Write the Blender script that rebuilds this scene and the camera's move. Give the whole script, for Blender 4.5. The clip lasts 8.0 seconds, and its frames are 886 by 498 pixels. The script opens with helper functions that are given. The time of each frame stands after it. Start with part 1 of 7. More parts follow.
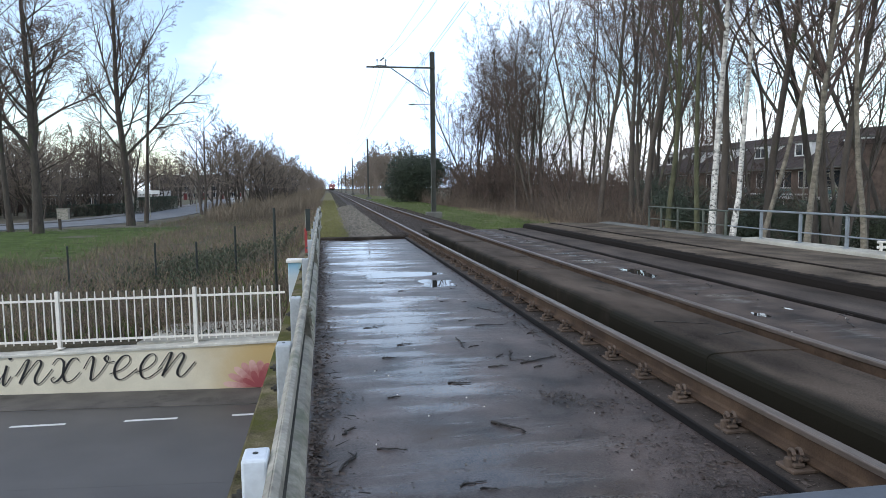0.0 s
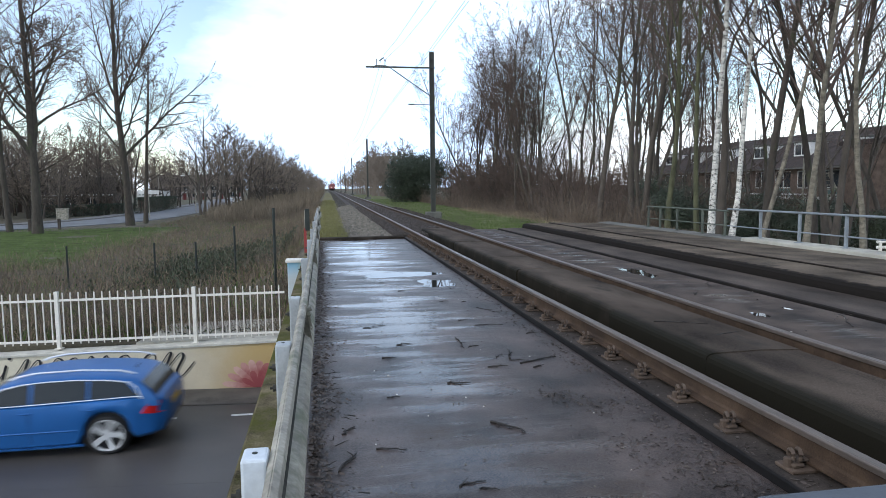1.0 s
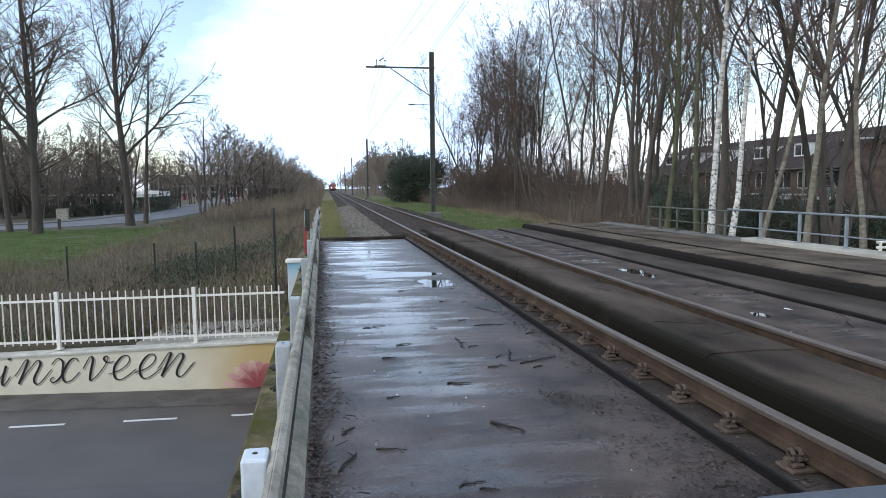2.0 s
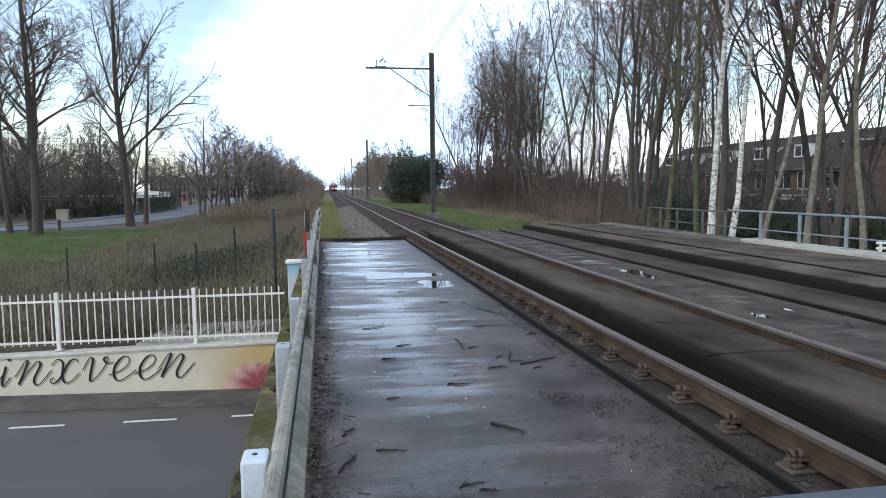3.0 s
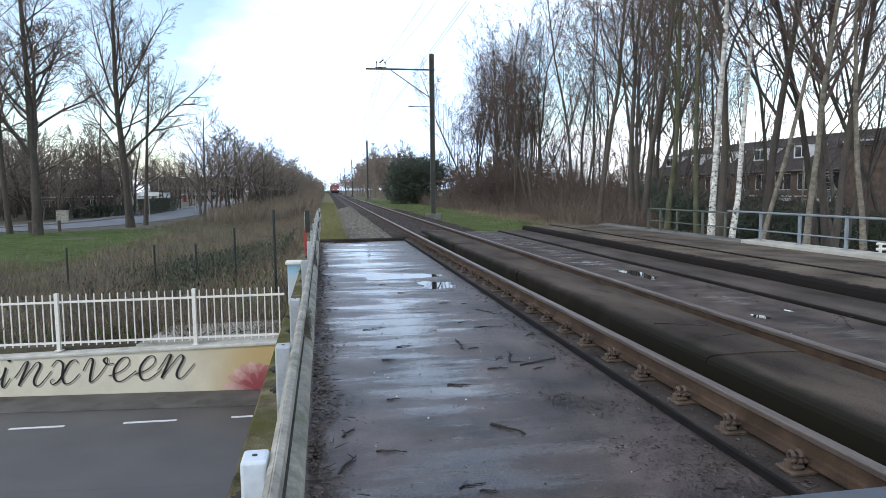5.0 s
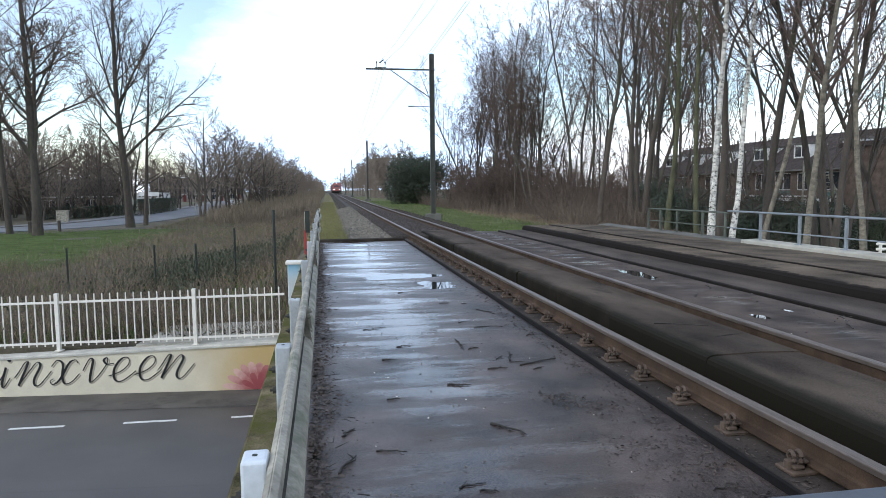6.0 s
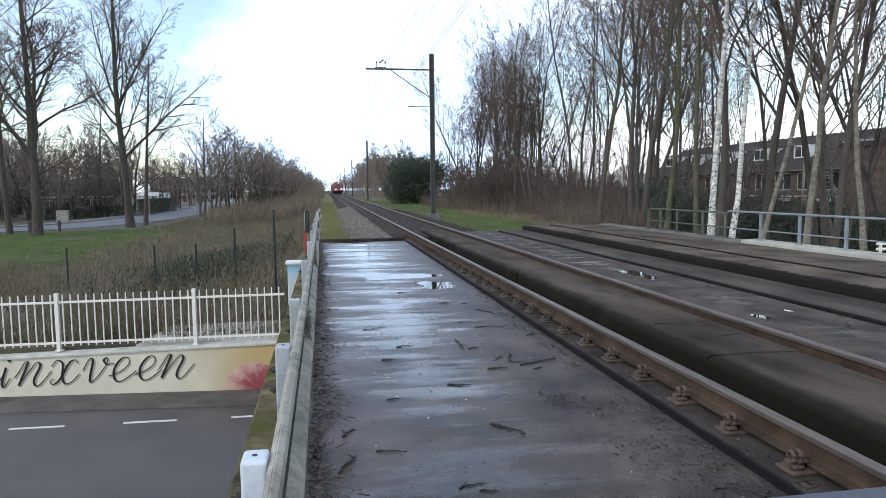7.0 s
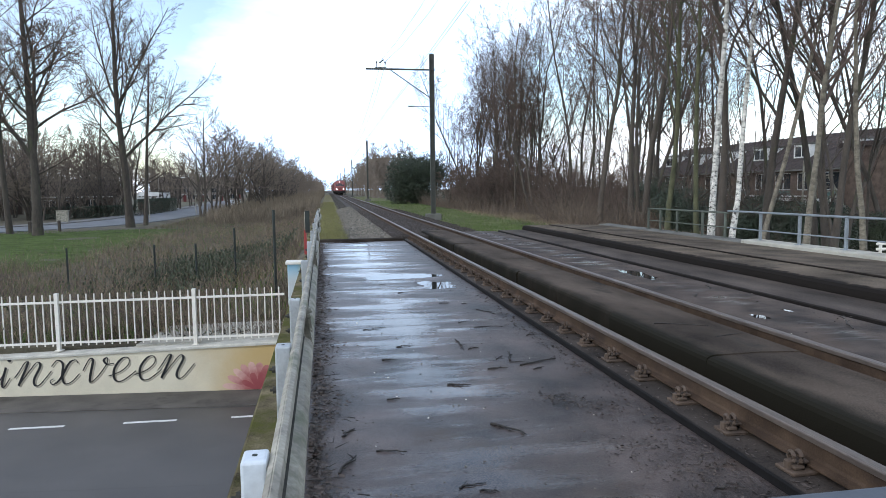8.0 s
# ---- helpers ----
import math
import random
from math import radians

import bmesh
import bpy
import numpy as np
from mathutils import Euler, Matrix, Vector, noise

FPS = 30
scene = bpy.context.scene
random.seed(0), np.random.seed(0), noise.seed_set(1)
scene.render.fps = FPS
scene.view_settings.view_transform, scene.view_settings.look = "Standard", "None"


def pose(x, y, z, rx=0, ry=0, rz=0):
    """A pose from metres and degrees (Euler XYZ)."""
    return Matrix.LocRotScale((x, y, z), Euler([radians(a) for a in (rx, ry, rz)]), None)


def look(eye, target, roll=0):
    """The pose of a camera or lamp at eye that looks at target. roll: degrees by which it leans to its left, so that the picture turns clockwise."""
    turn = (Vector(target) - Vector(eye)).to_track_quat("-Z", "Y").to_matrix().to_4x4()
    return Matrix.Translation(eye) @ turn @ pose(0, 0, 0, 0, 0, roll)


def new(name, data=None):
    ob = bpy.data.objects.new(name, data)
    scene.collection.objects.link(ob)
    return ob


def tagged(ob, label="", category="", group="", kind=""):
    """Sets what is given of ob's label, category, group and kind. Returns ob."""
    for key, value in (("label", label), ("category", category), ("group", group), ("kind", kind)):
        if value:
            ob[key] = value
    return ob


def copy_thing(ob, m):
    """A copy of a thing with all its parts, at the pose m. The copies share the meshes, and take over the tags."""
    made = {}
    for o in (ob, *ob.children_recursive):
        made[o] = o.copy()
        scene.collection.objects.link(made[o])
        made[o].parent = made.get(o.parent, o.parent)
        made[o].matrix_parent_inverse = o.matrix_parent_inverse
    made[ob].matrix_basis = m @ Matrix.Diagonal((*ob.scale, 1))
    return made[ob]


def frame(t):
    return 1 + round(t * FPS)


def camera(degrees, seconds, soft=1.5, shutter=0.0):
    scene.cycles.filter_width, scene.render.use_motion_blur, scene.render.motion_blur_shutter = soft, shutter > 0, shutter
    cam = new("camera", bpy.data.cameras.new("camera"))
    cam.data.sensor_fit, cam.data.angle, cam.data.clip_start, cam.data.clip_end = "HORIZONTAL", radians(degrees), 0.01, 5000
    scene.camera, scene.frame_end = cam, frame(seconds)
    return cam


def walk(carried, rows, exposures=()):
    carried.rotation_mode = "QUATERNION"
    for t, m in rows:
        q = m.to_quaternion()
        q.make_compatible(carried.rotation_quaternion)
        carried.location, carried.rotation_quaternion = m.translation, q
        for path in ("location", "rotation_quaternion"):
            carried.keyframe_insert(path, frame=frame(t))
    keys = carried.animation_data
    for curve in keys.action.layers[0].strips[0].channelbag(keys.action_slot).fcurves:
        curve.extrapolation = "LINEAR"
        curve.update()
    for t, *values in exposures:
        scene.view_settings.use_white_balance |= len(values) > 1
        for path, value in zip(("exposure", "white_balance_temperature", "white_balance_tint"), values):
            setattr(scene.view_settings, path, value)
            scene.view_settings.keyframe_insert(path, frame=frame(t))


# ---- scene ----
# ---------------- camera ----------------
cam = camera(66.6, 8.0, soft=0.85, shutter=0.25)
EYE = Vector((0.0, 0.0, 1.342))


def aim(yaw, pitch):
    way = Vector((math.sin(yaw) * math.cos(pitch), math.cos(yaw) * math.cos(pitch), -math.sin(pitch)))
    return look(EYE, EYE + way * 10, -0.62)


walk(cam, [(0.0, aim(0.1665, 0.0917)), (1.0, aim(0.1673, 0.0918)), (1.6, aim(0.1673, 0.0918)), (3.0, aim(0.1673, 0.0904)),
           (3.5, aim(0.1673, 0.0903)), (4.0, aim(0.1673, 0.0893)), (6.0, aim(0.1673, 0.0890)), (8.0, aim(0.1673, 0.0890))],
     exposures=((0.0, 0.0), (1.0, -0.02), (1.6, 0.0), (3.0, 0.04), (8.0, 0.08)))

# ---------------- sky, sun, exposure ----------------
SUN_EL, SUN_AZ = radians(36), radians(-118)      # azimuth from +y towards +x
world = bpy.data.worlds.new("world")
scene.world = world
world.use_nodes = True
wn, wl = world.node_tree.nodes, world.node_tree.links
wn.clear()
w_out = wn.new("ShaderNodeOutputWorld")
w_bg = wn.new("ShaderNodeBackground")
w_bg.inputs["Strength"].default_value = 0.238
w_sky = wn.new("ShaderNodeTexSky")
w_sky.sky_type = 'NISHITA'
w_sky.sun_disc = False
w_sky.sun_elevation = SUN_EL
w_sky.sun_rotation = SUN_AZ
w_sky.dust_density = 0.3
w_geo = wn.new("ShaderNodeTexCoord")
w_sep = wn.new("ShaderNodeSeparateXYZ")
w_add = wn.new("ShaderNodeMath"); w_add.operation = 'ADD'; w_add.inputs[1].default_value = 0.22
w_dx = wn.new("ShaderNodeMath"); w_dx.operation = 'DIVIDE'
w_dy = wn.new("ShaderNodeMath"); w_dy.operation = 'DIVIDE'
w_com = wn.new("ShaderNodeCombineXYZ")
w_noise = wn.new("ShaderNodeTexNoise")
w_noise.inputs["Scale"].default_value = 1.15
w_noise.inputs["Detail"].default_value = 7
w_noise.inputs["Roughness"].default_value = 0.58
w_off = wn.new("ShaderNodeVectorMath"); w_off.operation = 'ADD'; w_off.inputs[1].default_value = (3.1, 7.4, 0.0)
w_ramp = wn.new("ShaderNodeValToRGB")
w_ramp.color_ramp.elements[0].position = 0.49
w_ramp.color_ramp.elements[0].color = (0.12, 0.12, 0.12, 1)
w_ramp.color_ramp.elements[1].position = 0.68
w_mix = wn.new("ShaderNodeMix"); w_mix.data_type = 'RGBA'
w_max = wn.new("ShaderNodeMath"); w_max.operation = 'MAXIMUM'; w_max.inputs[1].default_value = 0.0
wl.new(w_geo.outputs["Generated"], w_sep.inputs[0])
wl.new(w_sep.outputs["Z"], w_max.inputs[0])
wl.new(w_max.outputs[0], w_add.inputs[0])
wl.new(w_sep.outputs["X"], w_dx.inputs[0]); wl.new(w_add.outputs[0], w_dx.inputs[1])
wl.new(w_sep.outputs["Y"], w_dy.inputs[0]); wl.new(w_add.outputs[0], w_dy.inputs[1])
wl.new(w_dx.outputs[0], w_com.inputs[0]); wl.new(w_dy.outputs[0], w_com.inputs[1])
wl.new(w_com.outputs[0], w_off.inputs[0])
wl.new(w_off.outputs[0], w_noise.inputs["Vector"])
w_dot = wn.new("ShaderNodeVectorMath"); w_dot.operation = 'DOT_PRODUCT'
w_dot.inputs[1].default_value = (0.035, 0.989, 0.14)
wl.new(w_geo.outputs["Generated"], w_dot.inputs[0])
w_veil = wn.new("ShaderNodeMapRange")      # one thick bank of cloud stands over the line
w_veil.inputs[1].default_value, w_veil.inputs[2].default_value = 0.962, 0.986
w_veil.inputs[3].default_value, w_veil.inputs[4].default_value = -0.02, 0.32
wl.new(w_dot.outputs["Value"], w_veil.inputs[0])
w_low = wn.new("ShaderNodeMapRange")       # haze towards the horizon
w_low.inputs[1].default_value, w_low.inputs[2].default_value = 0.0, 0.11
w_low.inputs[3].default_value, w_low.inputs[4].default_value = 0.34, 0.0
wl.new(w_max.outputs[0], w_low.inputs[0])
w_s1 = wn.new("ShaderNodeMath"); w_s1.operation = 'ADD'
w_s2 = wn.new("ShaderNodeMath"); w_s2.operation = 'ADD'
w_gaps = []
for gap_dir, g_from, g_to, g_deep in (((-0.262, 0.950, 0.172), 0.972, 0.994, -0.17), ((-0.02, 0.90, 0.436), 0.962, 0.984, -0.24), ((0.50, 0.84, 0.21), 0.955, 0.99, 0.05)):      # breaks in the cloud where the blue shows, and one bright bank
    g_dot = wn.new("ShaderNodeVectorMath"); g_dot.operation = 'DOT_PRODUCT'
    g_dot.inputs[1].default_value = gap_dir
    wl.new(w_geo.outputs["Generated"], g_dot.inputs[0])
    g_map = wn.new("ShaderNodeMapRange")
    g_map.inputs[1].default_value, g_map.inputs[2].default_value = g_from, g_to
    g_map.inputs[3].default_value, g_map.inputs[4].default_value = 0.0, g_deep
    wl.new(g_dot.outputs["Value"], g_map.inputs[0])
    w_gaps.append(g_map)
w_g1 = wn.new("ShaderNodeMath"); w_g1.operation = 'ADD'
w_g2 = wn.new("ShaderNodeMath"); w_g2.operation = 'ADD'
w_g0 = wn.new("ShaderNodeMath"); w_g0.operation = 'ADD'
wl.new(w_gaps[0].outputs[0], w_g0.inputs[0]); wl.new(w_gaps[1].outputs[0], w_g0.inputs[1])
wl.new(w_g0.outputs[0], w_g1.inputs[0]); wl.new(w_gaps[2].outputs[0], w_g1.inputs[1])
wl.new(w_noise.outputs["Fac"], w_s1.inputs[0]); wl.new(w_veil.outputs[0], w_s1.inputs[1])
wl.new(w_s1.outputs[0], w_s2.inputs[0]); wl.new(w_low.outputs[0], w_s2.inputs[1])
wl.new(w_s2.outputs[0], w_g2.inputs[0]); wl.new(w_g1.outputs[0], w_g2.inputs[1])
wl.new(w_g2.outputs[0], w_ramp.inputs[0])
wl.new(w_ramp.outputs["Color"], w_mix.inputs[0])
w_dim = wn.new("ShaderNodeMix"); w_dim.data_type = 'RGBA'; w_dim.blend_type = 'MULTIPLY'; w_dim.inputs[0].default_value = 1
w_dim.inputs[7].default_value = (1.03, 1.02, 0.99, 1)      # thin high cloud over the blue
wl.new(w_sky.outputs[0], w_dim.inputs[6])
wl.new(w_dim.outputs[2], w_mix.inputs[6])
w_cloud = wn.new("ShaderNodeMix"); w_cloud.data_type = 'RGBA'      # the bank over the line is thinner and bluer than the cloud round it
w_cloud.inputs[6].default_value = (4.5, 5.75, 7.6, 1)
w_cloud.inputs[7].default_value = (8.6, 9.05, 9.55, 1)
w_up = wn.new("ShaderNodeMapRange"); w_up.interpolation_type = 'SMOOTHSTEP'
w_up.inputs[1].default_value, w_up.inputs[2].default_value = 0.985, 0.93
wl.new(w_dot.outputs["Value"], w_up.inputs[0]); wl.new(w_up.outputs[0], w_cloud.inputs[0])
wl.new(w_cloud.outputs[2], w_mix.inputs[7])
wl.new(w_mix.outputs[2], w_bg.inputs["Color"])
wl.new(w_bg.outputs[0], w_out.inputs[0])

sun = new("sun", bpy.data.lights.new("sun", 'SUN'))
sun.data.energy = 1.05
sun.data.angle = radians(22)
sun.data.color = (1.0, 0.95, 0.89)
sun.matrix_world = look((0, 0, 60), (-60 * math.sin(SUN_AZ) / math.tan(SUN_EL), -60 * math.cos(SUN_AZ) / math.tan(SUN_EL), 0))
# ---------------- materials ----------------
def material(name, base, rough=0.7, vary=0.25, scale=6.0, fine=60.0, bump=0.2, metal=0.0, dirt=None, dirt_at=0.55, dirt_scale=1.5,
             random_part=0.0, stretch=(1, 1, 1), coat=0.0, spec=0.5, bump_dist=0.01, fine_vary=0.5, island=0.0):
    m = bpy.data.materials.new(name)
    m.use_nodes = True
    n, l = m.node_tree.nodes, m.node_tree.links
    b = n["Principled BSDF"]
    b.inputs["Roughness"].default_value = rough
    b.inputs["Metallic"].default_value = metal
    b.inputs["Coat Weight"].default_value = coat
    b.inputs["Specular IOR Level"].default_value = spec
    tc = n.new("ShaderNodeTexCoord")
    mp = n.new("ShaderNodeMapping")
    mp.inputs["Scale"].default_value = stretch
    l.new(tc.outputs["Object"], mp.inputs["Vector"])
    n1 = n.new("ShaderNodeTexNoise"); n1.inputs["Scale"].default_value = scale; n1.inputs["Detail"].default_value = 5
    n2 = n.new("ShaderNodeTexNoise"); n2.inputs["Scale"].default_value = fine; n2.inputs["Detail"].default_value = 3
    for k in (n1, n2):
        l.new(mp.outputs[0], k.inputs["Vector"])
    s = n.new("ShaderNodeMath"); s.operation = 'MULTIPLY_ADD'; s.inputs[1].default_value = fine_vary
    l.new(n2.outputs["Fac"], s.inputs[0]); l.new(n1.outputs["Fac"], s.inputs[2])
    last = s
    if random_part or island:
        rnd = n.new("ShaderNodeObjectInfo") if random_part else n.new("ShaderNodeNewGeometry")
        s2 = n.new("ShaderNodeMath"); s2.operation = 'MULTIPLY_ADD'; s2.inputs[1].default_value = random_part or island
        l.new(rnd.outputs["Random" if random_part else "Random Per Island"], s2.inputs[0]); l.new(s.outputs[0], s2.inputs[2])
        last = s2
    mid = 0.5 + fine_vary / 2 + (random_part or island) / 2
    r = n.new("ShaderNodeMapRange")
    r.inputs[1].default_value, r.inputs[2].default_value = mid - 0.27 - (random_part or island) / 2, mid + 0.27 + (random_part or island) / 2
    r.inputs[3].default_value, r.inputs[4].default_value = 1 - vary * 1.6, 1 + vary * 1.6
    l.new(last.outputs[0], r.inputs[0])
    col = n.new("ShaderNodeMix"); col.data_type = 'RGBA'; col.blend_type = 'MULTIPLY'; col.inputs[0].default_value = 1
    col.inputs[6].default_value = (*base, 1)
    l.new(r.outputs[0], col.inputs[7])
    out = col.outputs[2]
    if dirt:
        n3 = n.new("ShaderNodeTexNoise"); n3.inputs["Scale"].default_value = dirt_scale; n3.inputs["Detail"].default_value = 8
        n3.inputs["Roughness"].default_value = 0.65
        l.new(mp.outputs[0], n3.inputs["Vector"])
        rr = n.new("ShaderNodeValToRGB")
        rr.color_ramp.elements[0].position = dirt_at; rr.color_ramp.elements[1].position = min(1, dirt_at + 0.14)
        l.new(n3.outputs["Fac"], rr.inputs[0])
        dm = n.new("ShaderNodeMix"); dm.data_type = 'RGBA'
        dm.inputs[7].default_value = (*dirt, 1)
        l.new(rr.outputs[0], dm.inputs[0]); l.new(out, dm.inputs[6])
        out = dm.outputs[2]
    l.new(out, b.inputs["Base Color"])
    if bump:
        bp = n.new("ShaderNodeBump"); bp.inputs["Strength"].default_value = bump; bp.inputs["Distance"].default_value = bump_dist
        l.new(last.outputs[0], bp.inputs["Height"]); l.new(bp.outputs[0], b.inputs["Normal"])
    return m


def plain(name, base, rough=0.5, metal=0.0, emit=0.0, spec=0.5, coat=0.0):
    m = bpy.data.materials.new(name)
    m.use_nodes = True
    b = m.node_tree.nodes["Principled BSDF"]
    b.inputs["Base Color"].default_value = (*base, 1)
    b.inputs["Roughness"].default_value, b.inputs["Metallic"].default_value = rough, metal
    b.inputs["Specular IOR Level"].default_value, b.inputs["Coat Weight"].default_value = spec, coat
    if emit:
        b.inputs["Emission Color"].default_value = (*base, 1)
        b.inputs["Emission Strength"].default_value = emit
    return m


def wet_asphalt(name, base, low_x, low_w, amount=0.5, dry=0.52):
    """Dark asphalt with a film of water lying in shallow cross ripples along a low strip."""
    m = material(name, base, rough=0.5, vary=0.55, scale=2.2, fine=110, bump=0.0, fine_vary=0.9, dirt=(0.072, 0.046, 0.029), dirt_at=0.57, dirt_scale=1.3)
    n, l = m.node_tree.nodes, m.node_tree.links
    b = n["Principled BSDF"]
    tc = n.new("ShaderNodeTexCoord")
    mp = n.new("ShaderNodeMapping"); mp.inputs["Scale"].default_value = (0.42, 2.0, 1)
    l.new(tc.outputs["Object"], mp.inputs["Vector"])
    pn = n.new("ShaderNodeTexNoise"); pn.inputs["Scale"].default_value = 1.35; pn.inputs["Detail"].default_value = 9; pn.inputs["Roughness"].default_value = 0.62
    l.new(mp.outputs[0], pn.inputs["Vector"])
    sp = n.new("ShaderNodeSeparateXYZ"); l.new(tc.outputs["Object"], sp.inputs[0])
    off = n.new("ShaderNodeMath"); off.operation = 'SUBTRACT'; off.inputs[1].default_value = low_x
    l.new(sp.outputs["X"], off.inputs[0])
    ab = n.new("ShaderNodeMath"); ab.operation = 'ABSOLUTE'; l.new(off.outputs[0], ab.inputs[0])
    fall = n.new("ShaderNodeMapRange"); fall.inputs[1].default_value = 0.0; fall.inputs[2].default_value = low_w
    fall.inputs[3].default_value = amount * 0.25; fall.inputs[4].default_value = -0.22
    l.new(ab.outputs[0], fall.inputs[0])
    # the deck falls gently away from the viewer, so water gathers towards the far half
    yf = n.new("ShaderNodeMapRange"); yf.inputs[1].default_value = 2.5; yf.inputs[2].default_value = 13.0
    yf.inputs[3].default_value = -0.035; yf.inputs[4].default_value = 0.05
    l.new(sp.outputs["Y"], yf.inputs[0])
    s = n.new("ShaderNodeMath"); s.operation = 'ADD'; l.new(pn.outputs["Fac"], s.inputs[0]); l.new(fall.outputs[0], s.inputs[1])
    s3 = n.new("ShaderNodeMath"); s3.operation = 'ADD'; l.new(s.outputs[0], s3.inputs[0]); l.new(yf.outputs[0], s3.inputs[1])
    wet = n.new("ShaderNodeMapRange"); wet.inputs[1].default_value = 0.45; wet.inputs[2].default_value = 0.71
    wet.interpolation_type = 'SMOOTHSTEP'
    l.new(s3.outputs[0], wet.inputs[0])
    rg = n.new("ShaderNodeMapRange"); rg.inputs[3].default_value = dry; rg.inputs[4].default_value = 0.06
    l.new(wet.outputs[0], rg.inputs[0]); l.new(rg.outputs[0], b.inputs["Roughness"])
    sl = n.new("ShaderNodeMapRange"); sl.inputs[3].default_value = 0.31; sl.inputs[4].default_value = 0.5
    l.new(wet.outputs[0], sl.inputs[0]); l.new(sl.outputs[0], b.inputs["Specular IOR Level"])
    g = n.new("ShaderNodeTexNoise"); g.inputs["Scale"].default_value = 170; g.inputs["Detail"].default_value = 3
    l.new(tc.outputs["Object"], g.inputs["Vector"])
    bs = n.new("ShaderNodeMapRange"); bs.inputs[3].default_value = 0.42; bs.inputs[4].default_value = 0.015
    l.new(wet.outputs[0], bs.inputs[0])
    bp = n.new("ShaderNodeBump"); bp.inputs["Distance"].default_value = 0.006
    l.new(bs.outputs[0], bp.inputs["Strength"]); l.new(g.outputs["Fac"], bp.inputs["Height"]); l.new(bp.outputs[0], b.inputs["Normal"])
    return m


def darkened(m, x_edge, soft, ragged, dark, stretch):
    """Colours algae and shade in from an edge along y; soft, uneven fringe."""
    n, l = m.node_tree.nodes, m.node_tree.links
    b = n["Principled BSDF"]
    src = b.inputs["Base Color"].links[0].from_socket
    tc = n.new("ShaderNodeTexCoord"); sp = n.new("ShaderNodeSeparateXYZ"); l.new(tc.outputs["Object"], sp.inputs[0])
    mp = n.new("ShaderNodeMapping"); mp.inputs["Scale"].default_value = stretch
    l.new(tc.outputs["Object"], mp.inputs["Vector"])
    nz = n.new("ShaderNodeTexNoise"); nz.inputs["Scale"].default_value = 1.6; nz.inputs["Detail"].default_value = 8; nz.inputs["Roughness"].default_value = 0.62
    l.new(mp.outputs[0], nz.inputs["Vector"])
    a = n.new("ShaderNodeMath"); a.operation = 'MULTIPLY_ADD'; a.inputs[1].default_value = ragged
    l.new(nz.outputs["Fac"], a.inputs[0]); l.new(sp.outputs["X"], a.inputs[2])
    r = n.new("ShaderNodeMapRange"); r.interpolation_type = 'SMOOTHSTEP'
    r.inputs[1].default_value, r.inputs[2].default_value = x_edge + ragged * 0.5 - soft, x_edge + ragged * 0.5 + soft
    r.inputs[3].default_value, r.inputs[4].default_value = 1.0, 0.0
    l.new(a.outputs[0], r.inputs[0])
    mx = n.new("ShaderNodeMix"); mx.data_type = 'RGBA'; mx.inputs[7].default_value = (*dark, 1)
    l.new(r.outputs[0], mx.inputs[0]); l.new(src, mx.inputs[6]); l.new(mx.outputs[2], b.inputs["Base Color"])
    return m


# Stain colour, deepened to stand for the shade in the trough too.
M_STAIN_SHADE = material("black_stain_shade_concrete", (0.021, 0.018, 0.0135), rough=0.7, vary=0.4, scale=3, fine=50, bump=0.4, stretch=(1, 1.5, 0.4), spec=0.06)
M_DAMP = material("damp_dark_concrete", (0.045, 0.036, 0.029), rough=0.8, vary=0.5, scale=2, fine=70, bump=0.35, spec=0.08)
M_DECK = wet_asphalt("wet_asphalt_deck", (0.076, 0.058, 0.051), 0.8, 1.7, 0.42, dry=0.40)
M_DECK_R = wet_asphalt("damp_asphalt_deck", (0.074, 0.054, 0.043), 4.75, 0.55, 0.08, dry=0.75)
M_ROAD = material("road_asphalt", (0.078, 0.071, 0.066), rough=0.45, vary=0.2, scale=0.7, fine=160, bump=0.3, bump_dist=0.004)
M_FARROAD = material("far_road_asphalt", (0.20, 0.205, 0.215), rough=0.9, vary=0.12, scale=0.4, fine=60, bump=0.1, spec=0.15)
M_CONC = material("weathered_concrete", (0.042, 0.034, 0.029), rough=0.8, vary=0.3, scale=1.4, fine=70, bump=0.35, dirt=(0.05, 0.045, 0.04), dirt_at=0.52, dirt_scale=1.1)
M_SLAB = material("dark_worn_concrete", (0.080, 0.061, 0.047), rough=0.85, vary=0.6, scale=1.0, fine=80, bump=0.35, dirt=(0.045, 0.037, 0.031), dirt_at=0.55, dirt_scale=2.0, spec=0.1, stretch=(1.6, 0.6, 1))
# Black left side of the slab: algae plus shade, both in the colour.
M_SLAB = darkened(M_SLAB, 3.19, 0.09, 0.24, (0.017, 0.015, 0.010), (0.6, 1.1, 0.6))
M_PLINTH = darkened(material("brown_plinth_dark_side", (0.058, 0.046, 0.038), rough=0.85, vary=0.4, scale=2.0, fine=70, bump=0.35, spec=0.2), 2.318, 0.012, 0.03, (0.010, 0.009, 0.009), (1.0, 2.0, 0.5))
M_MOSSC = material("mossy_concrete", (0.135, 0.110, 0.066), rough=0.95, vary=0.55, scale=4, fine=90, bump=0.6, dirt=(0.078, 0.078, 0.020), dirt_at=0.43, dirt_scale=2.2, spec=0.1)
M_KERBW = material("pale_kerb_concrete", (0.43, 0.405, 0.34), rough=0.85, vary=0.18, scale=2, fine=60, bump=0.3, dirt=(0.2, 0.19, 0.14), dirt_at=0.58, dirt_scale=2.5)
M_KERBG = material("grey_kerb_concrete", (0.13, 0.125, 0.11), rough=0.85, vary=0.25, scale=2, fine=60, bump=0.3)
